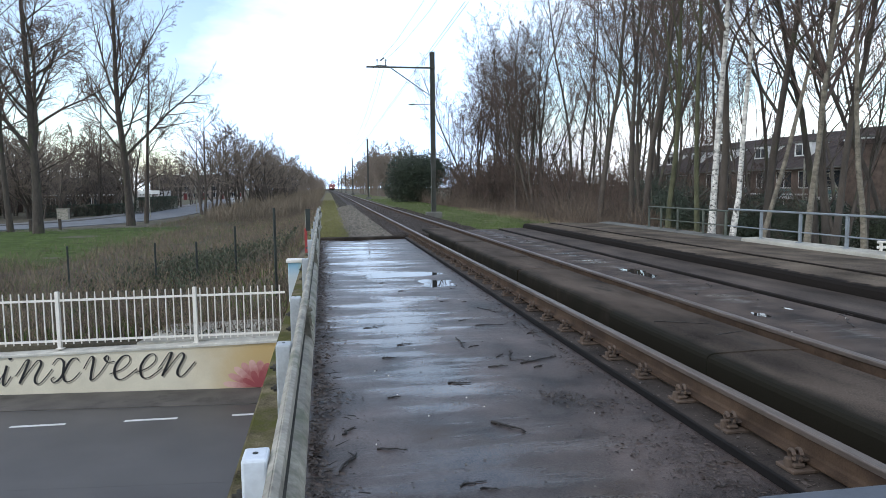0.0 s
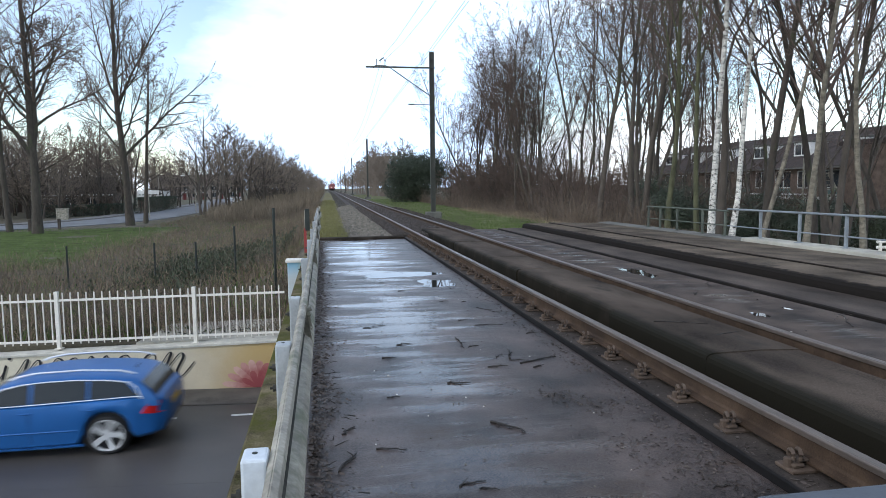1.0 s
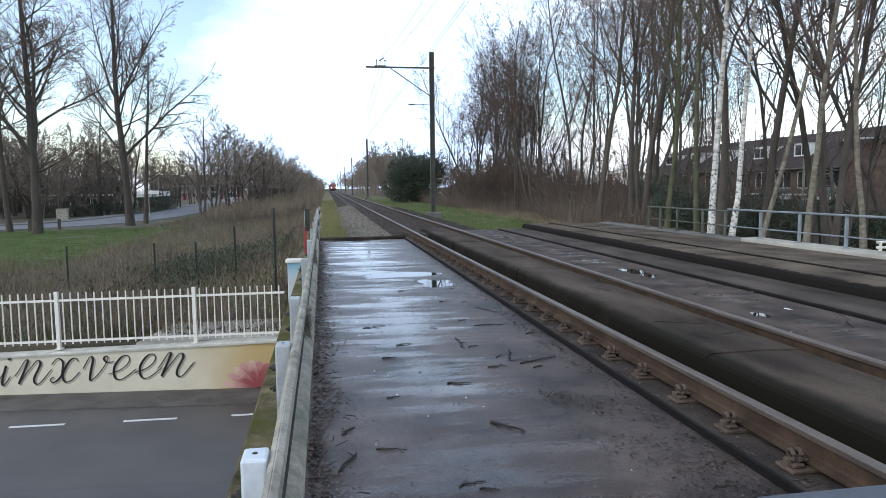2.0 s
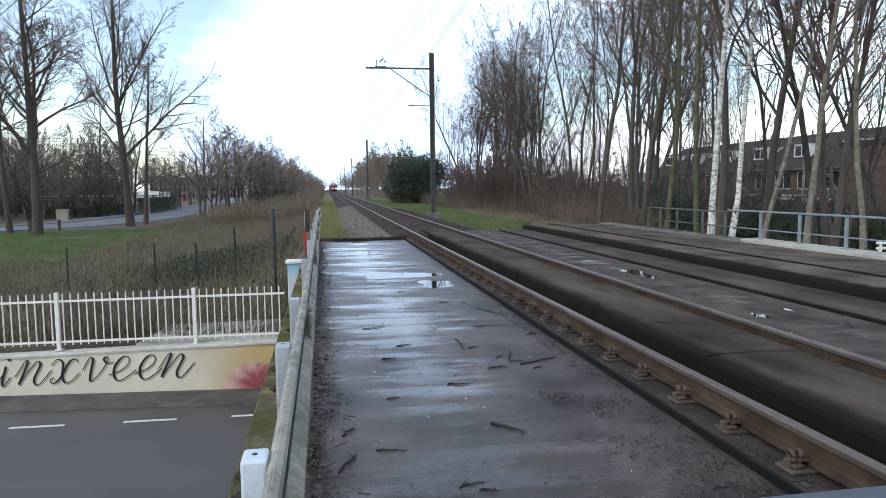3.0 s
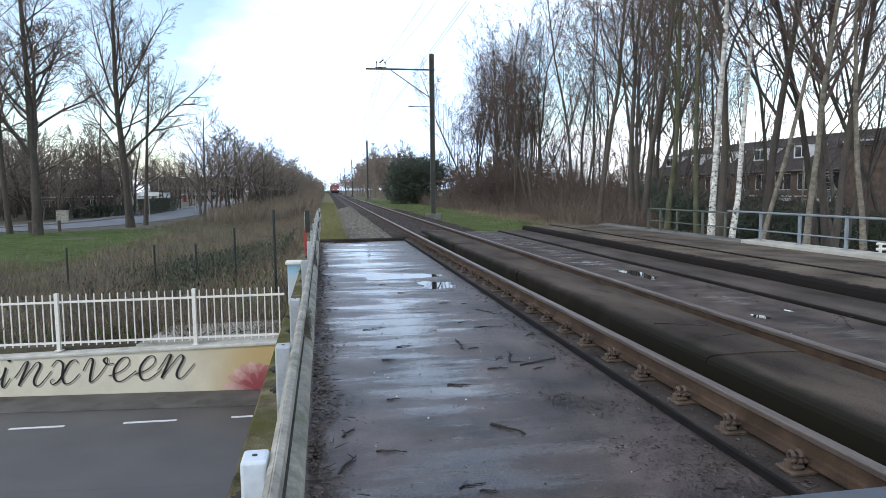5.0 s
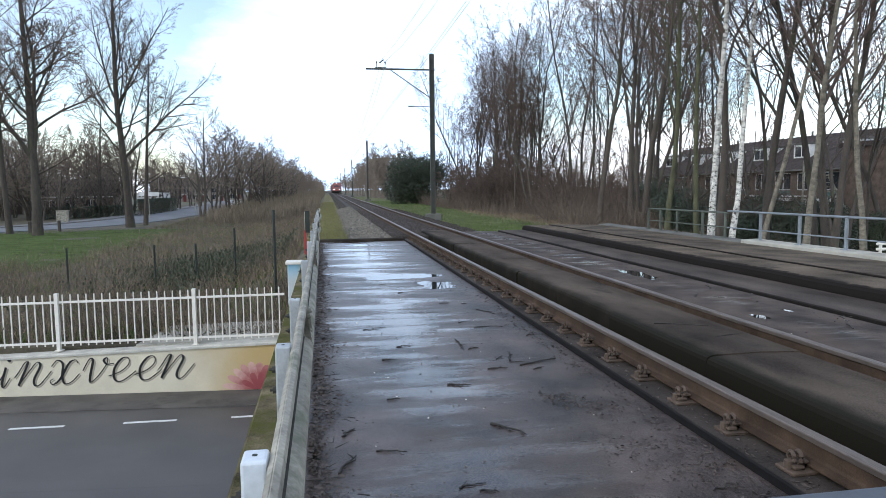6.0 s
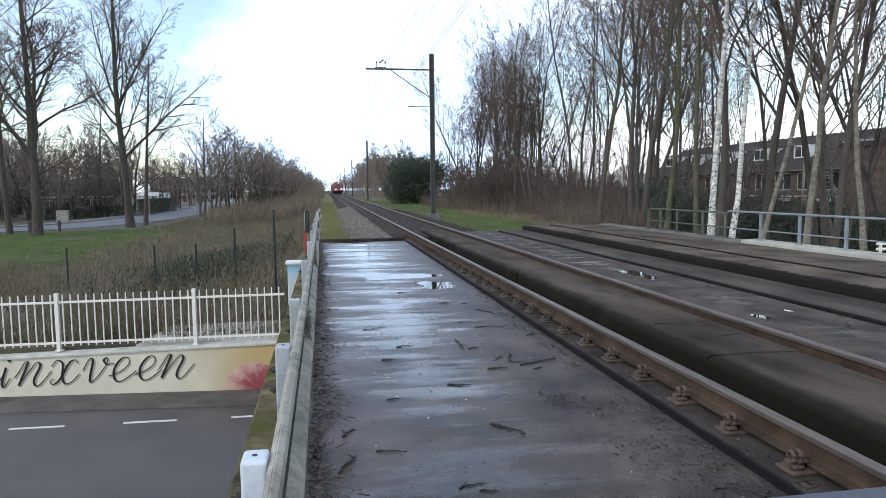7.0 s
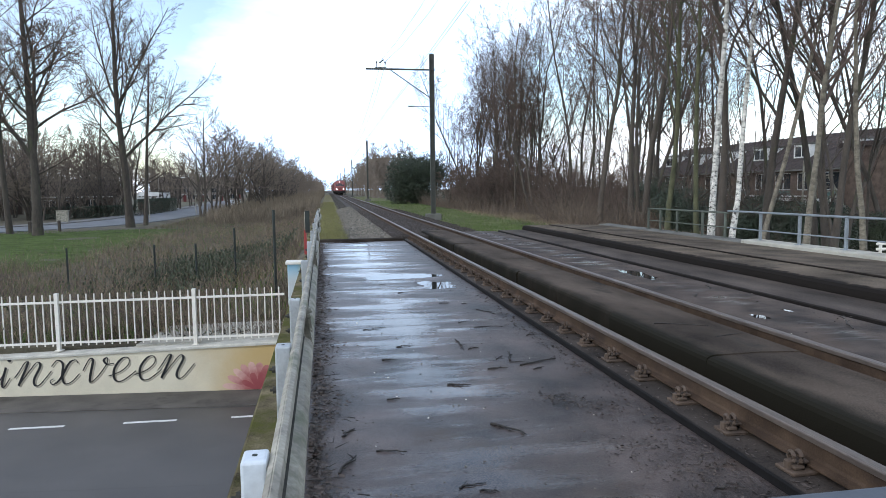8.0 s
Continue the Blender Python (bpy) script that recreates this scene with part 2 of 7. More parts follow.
M_RAIL = material("rusty_rail_steel", (0.076, 0.050, 0.034), spec=0.12, rough=0.75, vary=0.3, scale=5, fine=90, bump=0.3, metal=0.1, dirt=(0.05, 0.034, 0.026), dirt_at=0.5, dirt_scale=2)
M_RAILTOP = material("worn_rail_head", (0.165, 0.132, 0.112), rough=0.4, vary=0.2, scale=6, fine=60, bump=0.1, metal=0.4, stretch=(8, 0.4, 1))
M_PLATE = material("rusty_base_plate", (0.088, 0.060, 0.042), rough=0.8, vary=0.3, scale=12, fine=90, bump=0.5, random_part=0.3)
M_GALV = material("weathered_galvanised_steel", (0.33, 0.30, 0.245), rough=0.6, vary=0.3, scale=5, fine=50, bump=0.12, metal=0.12, dirt=(0.16, 0.165, 0.11), dirt_at=0.5, dirt_scale=4)
M_POSTW = material("pale_grey_painted_post", (0.62, 0.66, 0.70), rough=0.5, vary=0.1, scale=6, fine=60, bump=0.06, dirt=(0.4, 0.42, 0.4), dirt_at=0.6, dirt_scale=6)
M_WHITE = material("white_painted_steel", (0.80, 0.755, 0.67), rough=0.45, vary=0.06, scale=6, fine=50, bump=0.04, dirt=(0.55, 0.53, 0.46), dirt_at=0.64, dirt_scale=4)
M_MAST = material("grey_green_mast_steel", (0.075, 0.075, 0.062), rough=0.7, vary=0.2, scale=3, fine=40, bump=0.1)
M_WIRE = plain("dark_copper_wire", (0.12, 0.13, 0.13), 0.5, 0.5)
M_BARK = material("grey_brown_bark", (0.078, 0.064, 0.052), rough=0.95, vary=0.35, scale=5, fine=45, bump=0.8, bump_dist=0.02, stretch=(1, 1, 0.35), dirt=(0.075, 0.085, 0.04), dirt_at=0.55, dirt_scale=2, random_part=0.35)
M_TWIG = material("dark_twig_bark", (0.118, 0.083, 0.066), rough=0.9, vary=0.3, scale=3, fine=30, bump=0.0, random_part=0.4)
# Far crowns: paler than near twigs, distance haze put into the colour.
M_TWIGF = material("far_hazed_twig_bark", (0.215, 0.175, 0.142), rough=0.95, vary=0.3, scale=3, fine=30, bump=0.0, random_part=0.4, spec=0.1)
M_VERGE = material("yellowish_grass_blades", (0.215, 0.205, 0.09), spec=0.1, rough=0.95, vary=0.3, scale=2, fine=20, bump=0, island=0.5)
M_BIRCH = material("white_birch_bark", (0.62, 0.59, 0.53), rough=0.85, vary=0.3, scale=3, fine=25, bump=0.4, stretch=(2, 2, 3), dirt=(0.045, 0.037, 0.03), dirt_at=0.49, dirt_scale=5.0)
M_GRASS = material("green_grass", (0.08, 0.108, 0.033), spec=0.1, rough=0.95, vary=0.35, scale=1.2, fine=35, bump=0.5, bump_dist=0.03)
M_BLADE = material("green_grass_blades", (0.115, 0.16, 0.052), spec=0.1, rough=0.95, vary=0.3, scale=2, fine=20, bump=0, island=0.5)
M_DRYB = material("dry_grass_blades", (0.27, 0.205, 0.135), rough=0.9, vary=0.4, scale=0.5, fine=8, bump=0, island=0.6)
M_STEM = material("brown_bramble_stems", (0.155, 0.115, 0.084), rough=0.9, vary=0.4, scale=0.5, fine=8, bump=0, island=0.5)
M_LEAFD = material("dark_evergreen_leaves", (0.041, 0.056, 0.034), rough=0.6, vary=0.4, scale=1, fine=12, bump=0, island=0.6)
M_IVY = material("bramble_leaves", (0.055, 0.066, 0.036), rough=0.7, vary=0.4, scale=1, fine=12, bump=0, island=0.6)
M_GRAVEL = material("grey_ballast_stone", (0.165, 0.147, 0.12), rough=0.9, vary=0.5, scale=9, fine=60, bump=0.4, island=0.5)
M_BALLAST = material("brown_ballast_bed", (0.062, 0.05, 0.043), rough=0.95, vary=0.45, scale=14, fine=45, bump=0.9, bump_dist=0.04)
M_SLEEPER = material("weathered_sleeper", (0.065, 0.054, 0.047), rough=0.9, vary=0.3, scale=5, fine=50, bump=0.4, random_part=0.4)
M_BRICK = material("brown_brick", (0.125, 0.089, 0.069), rough=0.9, vary=0.3, scale=3, fine=40, bump=0.3)
M_ROOFT = material("dark_roof_tiles", (0.066, 0.054, 0.05), rough=0.9, vary=0.25, scale=2, fine=25, bump=0.4, spec=0.1)
M_GLASS = plain("dark_window_glass", (0.03, 0.035, 0.04), 0.06, 0, spec=0.8)
M_PLASTER = material("pale_plaster", (0.46, 0.43, 0.39), rough=0.9, vary=0.12, scale=1, fine=20, bump=0.1)
M_FENCEP = material("dark_green_fence_steel", (0.02, 0.026, 0.022), rough=0.6, vary=0.2, scale=4, fine=30, bump=0.1)
M_LITTER = material("dead_leaf_litter", (0.062, 0.046, 0.036), rough=0.55, vary=0.5, scale=8, fine=50, bump=0.3, island=0.7)
M_TWIGL = material("fallen_twig_bark", (0.024, 0.018, 0.014), rough=0.65, vary=0.4, scale=12, fine=70, bump=0.5)


# ---------------- mesh helpers ----------------
def part(name, bm, mat, parent=None, label="", smooth=False, kind="", at=None):
    me = bpy.data.meshes.new(name)
    bm.normal_update()
    bm.to_mesh(me)
    bm.free()
    me.materials.append(mat)
    if smooth:
        me.polygons.foreach_set("use_smooth", [True] * len(me.polygons))
    ob = new(name, me)
    if at is not None:
        ob.matrix_basis = at
    if parent is not None:
        ob.parent = parent
    return tagged(ob, label=label, kind=kind)


def raw(name, verts, faces, mat, parent=None, label="", smooth=False, kind=""):
    me = bpy.data.meshes.new(name)
    me.from_pydata(verts, [], faces)
    me.materials.append(mat)
    if smooth:
        me.polygons.foreach_set("use_smooth", [True] * len(me.polygons))
    ob = new(name, me)
    if parent is not None:
        ob.parent = parent
    return tagged(ob, label=label, kind=kind)


def again(name, ob, m, parent=None):
    """One more object on the same mesh."""
    o = new(name, ob.data)
    o.matrix_basis = m
    if parent is not None:
        o.parent = parent
    return o


def empty(name, m, label, category, group="", kind=""):
    ob = new(name)
    ob.matrix_basis = m
    return tagged(ob, label, category, group, kind)


def BM():
    return bmesh.new()


def box(bm, x0, x1, y0, y1, z0, z1, bevel=0.0, seg=1):
    v = [bm.verts.new(p) for p in ((x0, y0, z0), (x1, y0, z0), (x1, y1, z0), (x0, y1, z0), (x0, y0, z1), (x1, y0, z1), (x1, y1, z1), (x0, y1, z1))]
    fs = [bm.faces.new([v[i] for i in q]) for q in ((3, 2, 1, 0), (4, 5, 6, 7), (0, 1, 5, 4), (1, 2, 6, 5), (2, 3, 7, 6), (3, 0, 4, 7))]
    if bevel:
        es = list({e for f in fs for e in f.edges})
        bmesh.ops.bevel(bm, geom=es, offset=bevel, segments=seg, affect='EDGES', profile=0.5)
    return bm


def tube(bm, pts, radii, n=8, cap=True):
    rings = []
    for i, p in enumerate(pts):
        p = Vector(p)
        a, b = Vector(pts[max(0, i - 1)]), Vector(pts[min(len(pts) - 1, i + 1)])
        d = (b - a).normalized()
        u = d.cross(Vector((0, 0, 1)) if abs(d.z) < 0.9 else Vector((1, 0, 0))).normalized()
        w = d.cross(u)
        r = radii[i] if isinstance(radii, (list, tuple)) else radii
        rings.append([bm.verts.new(p + (u * math.cos(2 * math.pi * k / n) + w * math.sin(2 * math.pi * k / n)) * r) for k in range(n)])
    for a, b in zip(rings, rings[1:]):
        for k in range(n):
            bm.faces.new((a[k], a[(k + 1) % n], b[(k + 1) % n], b[k]))
    if cap:
        bm.faces.new(rings[0][::-1]); bm.faces.new(rings[-1])
    return bm


def sweep(bm, profile, path, closed=True, cap=True):
    """profile: (u, w) pairs, u to the right of the path, w up; path: points."""
    rings = []
    for i, p in enumerate(path):
        p = Vector(p)
        a, b = Vector(path[max(0, i - 1)]), Vector(path[min(len(path) - 1, i + 1)])
        d = (b - a); d.z = 0; d.normalize()
        r = Vector((d.y, -d.x, 0))
        rings.append([bm.verts.new(p + r * u + Vector((0, 0, w))) for u, w in profile])
    k = len(profile)
    for a, b in zip(rings, rings[1:]):
        for j in range(k if closed else k - 1):
            bm.faces.new((a[j], a[(j + 1) % k], b[(j + 1) % k], b[j]))
    if cap and closed:
        bm.faces.new(rings[0][::-1]); bm.faces.new(rings[-1])
    bmesh.ops.recalc_face_normals(bm, faces=bm.faces[:])
    return bm
# ---------------- ground ----------------
ROAD_Z = -3.0


def wall_y(x):
    return 14.7 - 0.1 * max(-30, min(30, x))


def bank(x):
    """Height of the land across the railway bank."""
    if x < -0.7:
        return -0.42 - 1.58 * (1 - math.exp((x + 0.7) / 2.2))
    if x > 11:
        return -0.42 - 1.3 * (1 - math.exp(-(x - 11) / 9))
    return -0.42


def land(x, y):
    b = bank(x)
    if x < -0.6 and 14 < y < 22:       # the bank starts a few steps behind the retaining wall
        t = min(1, max(0, (y - wall_y(x) - 0.7) / 2.8))
        t = t * t * (3 - 2 * t)
        b = min(b, -2.0) * (1 - t) + b * t
    return b + (0.10 * noise.noise(Vector((x * 0.25, y * 0.25, 3.0))) if (x < -1.5 or x > 10) else 0.0)


def make_ground():
    xs = sorted({-3000, -1500, -700, -400, -250, -160, -110, -80, *range(-60, -12, 4), *[-12 + 0.75 * i for i in range(15)], -0.95, -0.7, -0.62, 0, 2, 4, 6, 8, 9,
                 *range(10, 34, 2), 40, 50, 70, 100, 160, 250, 400, 700, 1500, 3000})
    vs = [-600, -200, -80, -40, -20, -10, 0, 3.0, 3.02, 6, 9, 12, 14.98, 15.0, *[15.3 + 0.5 * i for i in range(16)], *[23.6 + 0.9 * i for i in range(11)], *range(34, 70, 4), *range(72, 200, 10), 230, 280, 350, 450, 600, 900, 1500, 3500]
    verts, faces = [], []
    for v in vs:
        for x in xs:
            sh = max(-30, min(30, x))
            w = max(0.0, 1 - max(0, v - 17) / 30) if v > 10 else max(0.0, 1 - max(0, 4 - v) / 30)
            y = v - 0.1 * sh * w
            z = land(x, y)
            if 3.01 < v < 14.99:
                t = min(1, max(0, (abs(x) - 14) / 30))
                z = (1 - t) * (ROAD_Z - 0.05) + t * min(z, -2.05)
            verts.append((x, y, z))
    k = len(xs)
    for j in range(len(vs) - 1):
        for i in range(k - 1):
            faces.append((j * k + i, j * k + i + 1, (j + 1) * k + i + 1, (j + 1) * k + i))
    g = raw("ground", verts, faces, M_SOIL, smooth=True)
    tagged(g, "rough winter ground with moss and dead grass", "ground", kind="structure")


M_SOIL = material("winter_soil_and_grass", (0.10, 0.085, 0.055), rough=0.95, vary=0.35, scale=0.5, fine=18, bump=0.6, bump_dist=0.05, dirt=(0.085, 0.092, 0.042), dirt_at=0.54, dirt_scale=0.12)
make_ground()


def ribbon(name, path, half, z, mat, label, category, thick=0.02):
    bm = BM()
    sweep(bm, [(-half, z), (half, z), (half, z - thick - 0.3), (-half, z - thick - 0.3)], [(x, y, 0) for x, y in path])
    return tagged(part(name, bm, mat), label, category, kind="structure")


# underpass road, footway strip and kerb
def make_underpass():
    xs = [-140, -80, -44, -30, -14, -7, -3.5, 0, 5, 10, 14, 30, 44, 80]

    def zz(x):
        return ROAD_Z + 0.98 * min(1, max(0, (abs(x) - 14) / 30))
    bm = BM()
    sweep(bm, [(3.4, 0), (-0.58, 0), (-0.58, -0.2), (3.4, -0.2)], [(x, wall_y(x) - 1.35, zz(x)) for x in xs])
    r = tagged(part("road", bm, M_ROAD), "dark grey asphalt road in an underpass", "road", kind="structure")
    bm = BM()
    sweep(bm, [(3.5, 0), (-0.1, 0), (-0.1, -0.2), (3.5, -0.2)], [(x, wall_y(x) - 4.85, zz(x) - 0.001) for x in xs])
    tagged(part("road_near_lane", bm, M_ROAD), "dark grey asphalt lane of the underpass", "road", kind="structure")
    bm = BM()
    sweep(bm, [(0.95, 0.012), (0.935, 0.024), (-0.12, 0.03), (-0.12, -0.2), (0.95, -0.2)], [(x, wall_y(x) - 0.1, zz(x)) for x in xs])
    tagged(part("pavement", bm, M_STRIP), "brown grey concrete strip along the mural wall", "pavement", kind="structure")
    # broken lane line
    for x0 in (-16.1, -14.15, -12.2, -10.25, -8.3, -6.18 + 0.25, -3.92, -1.95, 0.0, 2.0):
        bm = BM()
        sweep(bm, [(0.045, 0.004), (-0.045, 0.004), (-0.045, -0.003), (0.045, -0.003)], [(x0 + i * 0.24, 13.17 - 0.035 * (x0 + i * 0.24 + 1.9), ROAD_Z) for i in range(5)])
        tagged(part("lane_mark", bm, M_LINE), "short white painted dash on the asphalt", "road marking", "lane marks")


M_STRIP = material("brown_concrete_strip", (0.10, 0.088, 0.075), rough=0.85, vary=0.25, scale=1.6, fine=70, bump=0.3, dirt=(0.05, 0.045, 0.035), dirt_at=0.55, dirt_scale=1.5)
M_LINE = material("worn_white_line_paint", (0.68, 0.67, 0.64), rough=0.7, vary=0.12, scale=8, fine=80, bump=0.2, dirt=(0.25, 0.25, 0.25), dirt_at=0.63, dirt_scale=12)
make_underpass()


# bridge deck
def make_bridge():
    far, near = 20.9, -9.0
    bm = BM()
    box(bm, -0.27, 2.30, near, far, -0.85, -0.25)
    tagged(part("bridge_deck", bm, M_DECK), "wet dark asphalt bridge deck beside the track", "bridge deck", kind="structure")
    bm = BM()   # plinth that carries the near rail
    sweep(bm, [(-0.26, -0.85), (-0.26, -0.205), (-0.25, -0.195), (0.21, -0.195), (0.21, -0.85)], [(2.563, near, 0), (2.563, far, 0)])
    tagged(part("rail_plinth", bm, M_PLINTH), "grey concrete plinth under the rail", "plinth", kind="structure")
    # Channel coloured black for its shade as well as the wet.
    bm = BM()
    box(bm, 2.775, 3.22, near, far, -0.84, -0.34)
    tagged(part("drain_channel", bm, M_STAIN_SHADE), "black wet channel between plinth and track slab, its shade in the colour", "channel", kind="structure")
    # precast slabs between the rails, end to end with open joints
    prof = [(-0.40, -0.85), (-0.40, -0.115), (-0.39, -0.085), (-0.365, -0.068), (-0.32, -0.060), (0.1, -0.055), (0.46, -0.068), (0.48, -0.085), (0.48, -0.85)]
    slab = empty("track_slab", pose(0, 0, 0), "dark worn concrete slabs between the rails, edges blackened as stain and shade", "slab", kind="structure")
    rs = random.Random(4)
    y = 5.05 - 1.98 * 7
    while y < far + 0.75:
        sh, dz = rs.uniform(-0.02, 0.02), rs.uniform(-0.006, 0.006)
        bm = BM()
        edge = [(u + (0.05 if y > 7 and u < -0.3 else 0.0), w) for u, w in prof]      # the far slabs are narrower
        sweep(bm, edge, [(3.47 + sh, y + 0.004, dz), (3.47 + sh, y + 1.976, dz)])
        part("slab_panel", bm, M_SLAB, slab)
        y += 1.98
    bm = BM()
    sweep(bm, [(-0.10, -0.85), (-0.10, -0.19), (0.10, -0.19), (0.10, -0.85)], [(4.07, near, 0), (4.07, far, 0)])
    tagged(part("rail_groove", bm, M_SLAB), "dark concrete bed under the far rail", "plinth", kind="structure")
    bm = BM()
    sweep(bm, [(-0.685, -0.85), (-0.685, -0.05), (-0.67, -0.035), (0.44, -0.035), (0.465, -0.05), (0.47, -0.85)], [(4.86, near, 0), (4.86, far + 0.3, 0)])
    tagged(part("bridge_deck_side", bm, M_DECK_R), "damp dark asphalt deck of the lifted second track", "bridge deck", kind="structure")
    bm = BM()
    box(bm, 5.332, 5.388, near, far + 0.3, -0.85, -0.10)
    tagged(part("joint_groove", bm, M_STAIN_SHADE), "black open joint along the deck", "joint", kind="structure")
    bm = BM()   # strip beside the step
    sweep(bm, [(-0.37, -0.85), (-0.37, -0.024), (-0.355, -0.013), (0.44, -0.010), (0.44, -0.85)], [(5.76, near, 0), (5.76, far + 0.3, 0)])
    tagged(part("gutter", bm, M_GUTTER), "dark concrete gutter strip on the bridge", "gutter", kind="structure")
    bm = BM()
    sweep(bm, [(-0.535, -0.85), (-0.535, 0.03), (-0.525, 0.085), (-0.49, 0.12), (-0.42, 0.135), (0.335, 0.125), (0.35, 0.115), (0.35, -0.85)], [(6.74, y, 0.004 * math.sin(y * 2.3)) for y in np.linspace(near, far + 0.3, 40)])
    tagged(part("walkway", bm, M_WALK), "brown weathered concrete walkway, its step blackened as stain and shade", "walkway", kind="structure")
    bm = BM()
    sweep(bm, [(-0.87, -0.85), (-0.87, 0.136), (-0.855, 0.148), (0.86, 0.10), (0.86, -0.85)], [(7.97, near, 0), (7.97, far + 0.3, 0)])
    tagged(part("walkway_outer", bm, M_WALKO), "brown weathered concrete walkway along the kerb", "walkway", kind="structure")
    # edge kerb: pale near part, weathered far part
    for y0, y1, mt, lb in ((near, 13.35, M_KERBW, "pale concrete edge kerb of the bridge"), (13.35, far + 0.3, M_KERBG, "mossy grey concrete edge kerb of the bridge")):
        bm = BM()
        h = 0.175 if y1 < 14 else 0.13
        sweep(bm, [(-0.17, -0.85), (-0.17, h - 0.02), (-0.15, h), (0.22, h + 0.01), (0.24, h - 0.01), (0.24, -0.85)], [(9.0, y0, 0), (9.0, y1, 0)])
        tagged(part("edge_kerb", bm, mt), lb, "kerb", "edge kerbs", kind="structure")
    # mossy outer beam under the crash barrier
    bm = BM()
    sweep(bm, [(-0.33, -0.9), (-0.33, -0.13), (-0.315, -0.115), (-0.16, -0.11), (-0.10, -0.13), (-0.094, -0.9)], [(-0.175 - 0.004 * y, y, 0) for y in np.linspace(near, 15.6, 30)])
    tagged(part("edge_beam", bm, M_MOSSC), "mossy concrete edge beam of the bridge", "edge beam", kind="structure")
    bm = BM()
    box(bm, -0.3, 2.3, far, far + 0.28, -0.9, -0.175, 0.025)
    box(bm, 2.31, 9.2, far + 0.31, far + 0.5, -0.9, -0.235, 0.02)
    tagged(part("end_beam", bm, M_DAMP), "dark mossy concrete beam at the deck's end", "beam", kind="structure")
    # abutments under the deck
    for y0, y1 in ((15.0, 16.2), (1.6, 2.8)):
        bm = BM()
        box(bm, -0.6, 9.1, y0, y1, -3.3, -0.86)
        tagged(part("abutment", bm, M_CONC), "grey concrete abutment wall", "abutment", "abutments", kind="structure")


M_WALK = material("weathered_walkway_concrete", (0.118, 0.092, 0.068), rough=0.9, vary=0.5, scale=1.1, fine=60, bump=0.4, dirt=(0.045, 0.038, 0.030), dirt_at=0.55, dirt_scale=1.8, spec=0.1)
M_GUTTER = material("dark_gutter_concrete", (0.080, 0.063, 0.052), rough=0.8, vary=0.4, scale=1.3, fine=60, bump=0.35, spec=0.15, stretch=(1.6, 0.6, 1))
# Dark rising faces of gutter and steps: shade painted along with algae.
M_GUTTER = darkened(M_GUTTER, 5.42, 0.03, 0.08, (0.015, 0.012, 0.010), (1.0, 2.0, 0.5))
M_WALKO = darkened(material("weathered_kerb_walkway", (0.112, 0.088, 0.066), rough=0.9, vary=0.5, scale=1.1, fine=60, bump=0.4, dirt=(0.05, 0.040, 0.030), dirt_at=0.55, dirt_scale=1.8, spec=0.1), 7.12, 0.02, 0.06, (0.015, 0.012, 0.010), (1.0, 3.0, 0.5))
M_WALK = darkened(M_WALK, 6.31, 0.035, 0.22, (0.016, 0.013, 0.011), (1.0, 3.5, 0.5))
make_bridge()


# ---------------- railway ----------------
def bend(y):
    """The line swings very slightly to the left in the distance."""
    return -0.9 * max(0, (y - 150) / 270) ** 2


GAUGE_L, GAUGE_R = 2.563, 4.07


def rail_path(x, ys):
    return [(x + bend(y), y, 0) for y in ys]


def make_rail(x, label):
    ys = [-12, 22, *range(60, 150, 30), *range(150, 800, 25)]
    th = empty("rail", pose(0, 0, 0), label, "rail", "running rails")
    foot = [(-0.063, -0.16), (0.063, -0.16), (0.063, -0.149), (0.018, -0.136), (0.009, -0.12), (0.009, -0.05), (0.030, -0.040), (-0.030, -0.040), (-0.009, -0.05), (-0.009, -0.12), (-0.018, -0.136), (-0.063, -0.149)]
    part("rail_body", sweep(BM(), foot, rail_path(x, ys)), M_RAIL, th)
    head = [(-0.033, -0.040), (0.033, -0.040), (0.036, -0.012), (0.034, -0.006), (0.026, 0.0), (-0.026, 0.0), (-0.034, -0.006), (-0.036, -0.012)]
    part("rail_head", sweep(BM(), head, rail_path(x, ys)), M_RAILTOP, th, "worn brownish steel running surface")
    return th


rail_near = make_rail(GAUGE_L, "rusty steel rail with a worn head on base plates")
rail_far = make_rail(GAUGE_R, "rusty steel rail with a worn head in a slab groove")


def make_fastening():
    th = empty("rail_fastening", pose(GAUGE_L, 3.154, -0.195), "rusty base plate with bolted rail clips on the plinth", "rail fastening", "rail fastenings")
    bm = BM()
    box(bm, -0.185, 0.185, -0.075, 0.075, 0.0, 0.022, 0.005)
    part("base_plate", bm, M_PLATE, th)
    for s in (-1, 1):
        bm = BM()
        box(bm, s * 0.125 - 0.034, s * 0.125 + 0.034, -0.05, 0.05, 0.022, 0.046, 0.008)
        part("shoulder", bm, M_PLATE, th)
        bm = BM()
        box(bm, s * 0.088 - 0.034, s * 0.088 + 0.034, -0.033, 0.033, 0.047, 0.066, 0.007)
        part("clip", bm, M_PLATE, th)
        bm = BM()
        tube(bm, [(s * 0.158, 0.0, 0.022), (s * 0.158, 0.0, 0.064), (s * 0.158, 0.0, 0.07)], [0.025, 0.024, 0.016], 10)
        part("bolt", bm, M_PLATE, th)
        # upright double coil spring beside the rail foot
        bm = BM()
        tube(bm, [(s * (0.085 + 0.0072 * a), 0.036 * math.cos(a), 0.073 + 0.036 * math.sin(a)) for a in np.linspace(0, 9.6, 26)], 0.0115, 6)
        part("spring_clip", bm, M_PLATE, th)
    return th


fast = make_fastening()
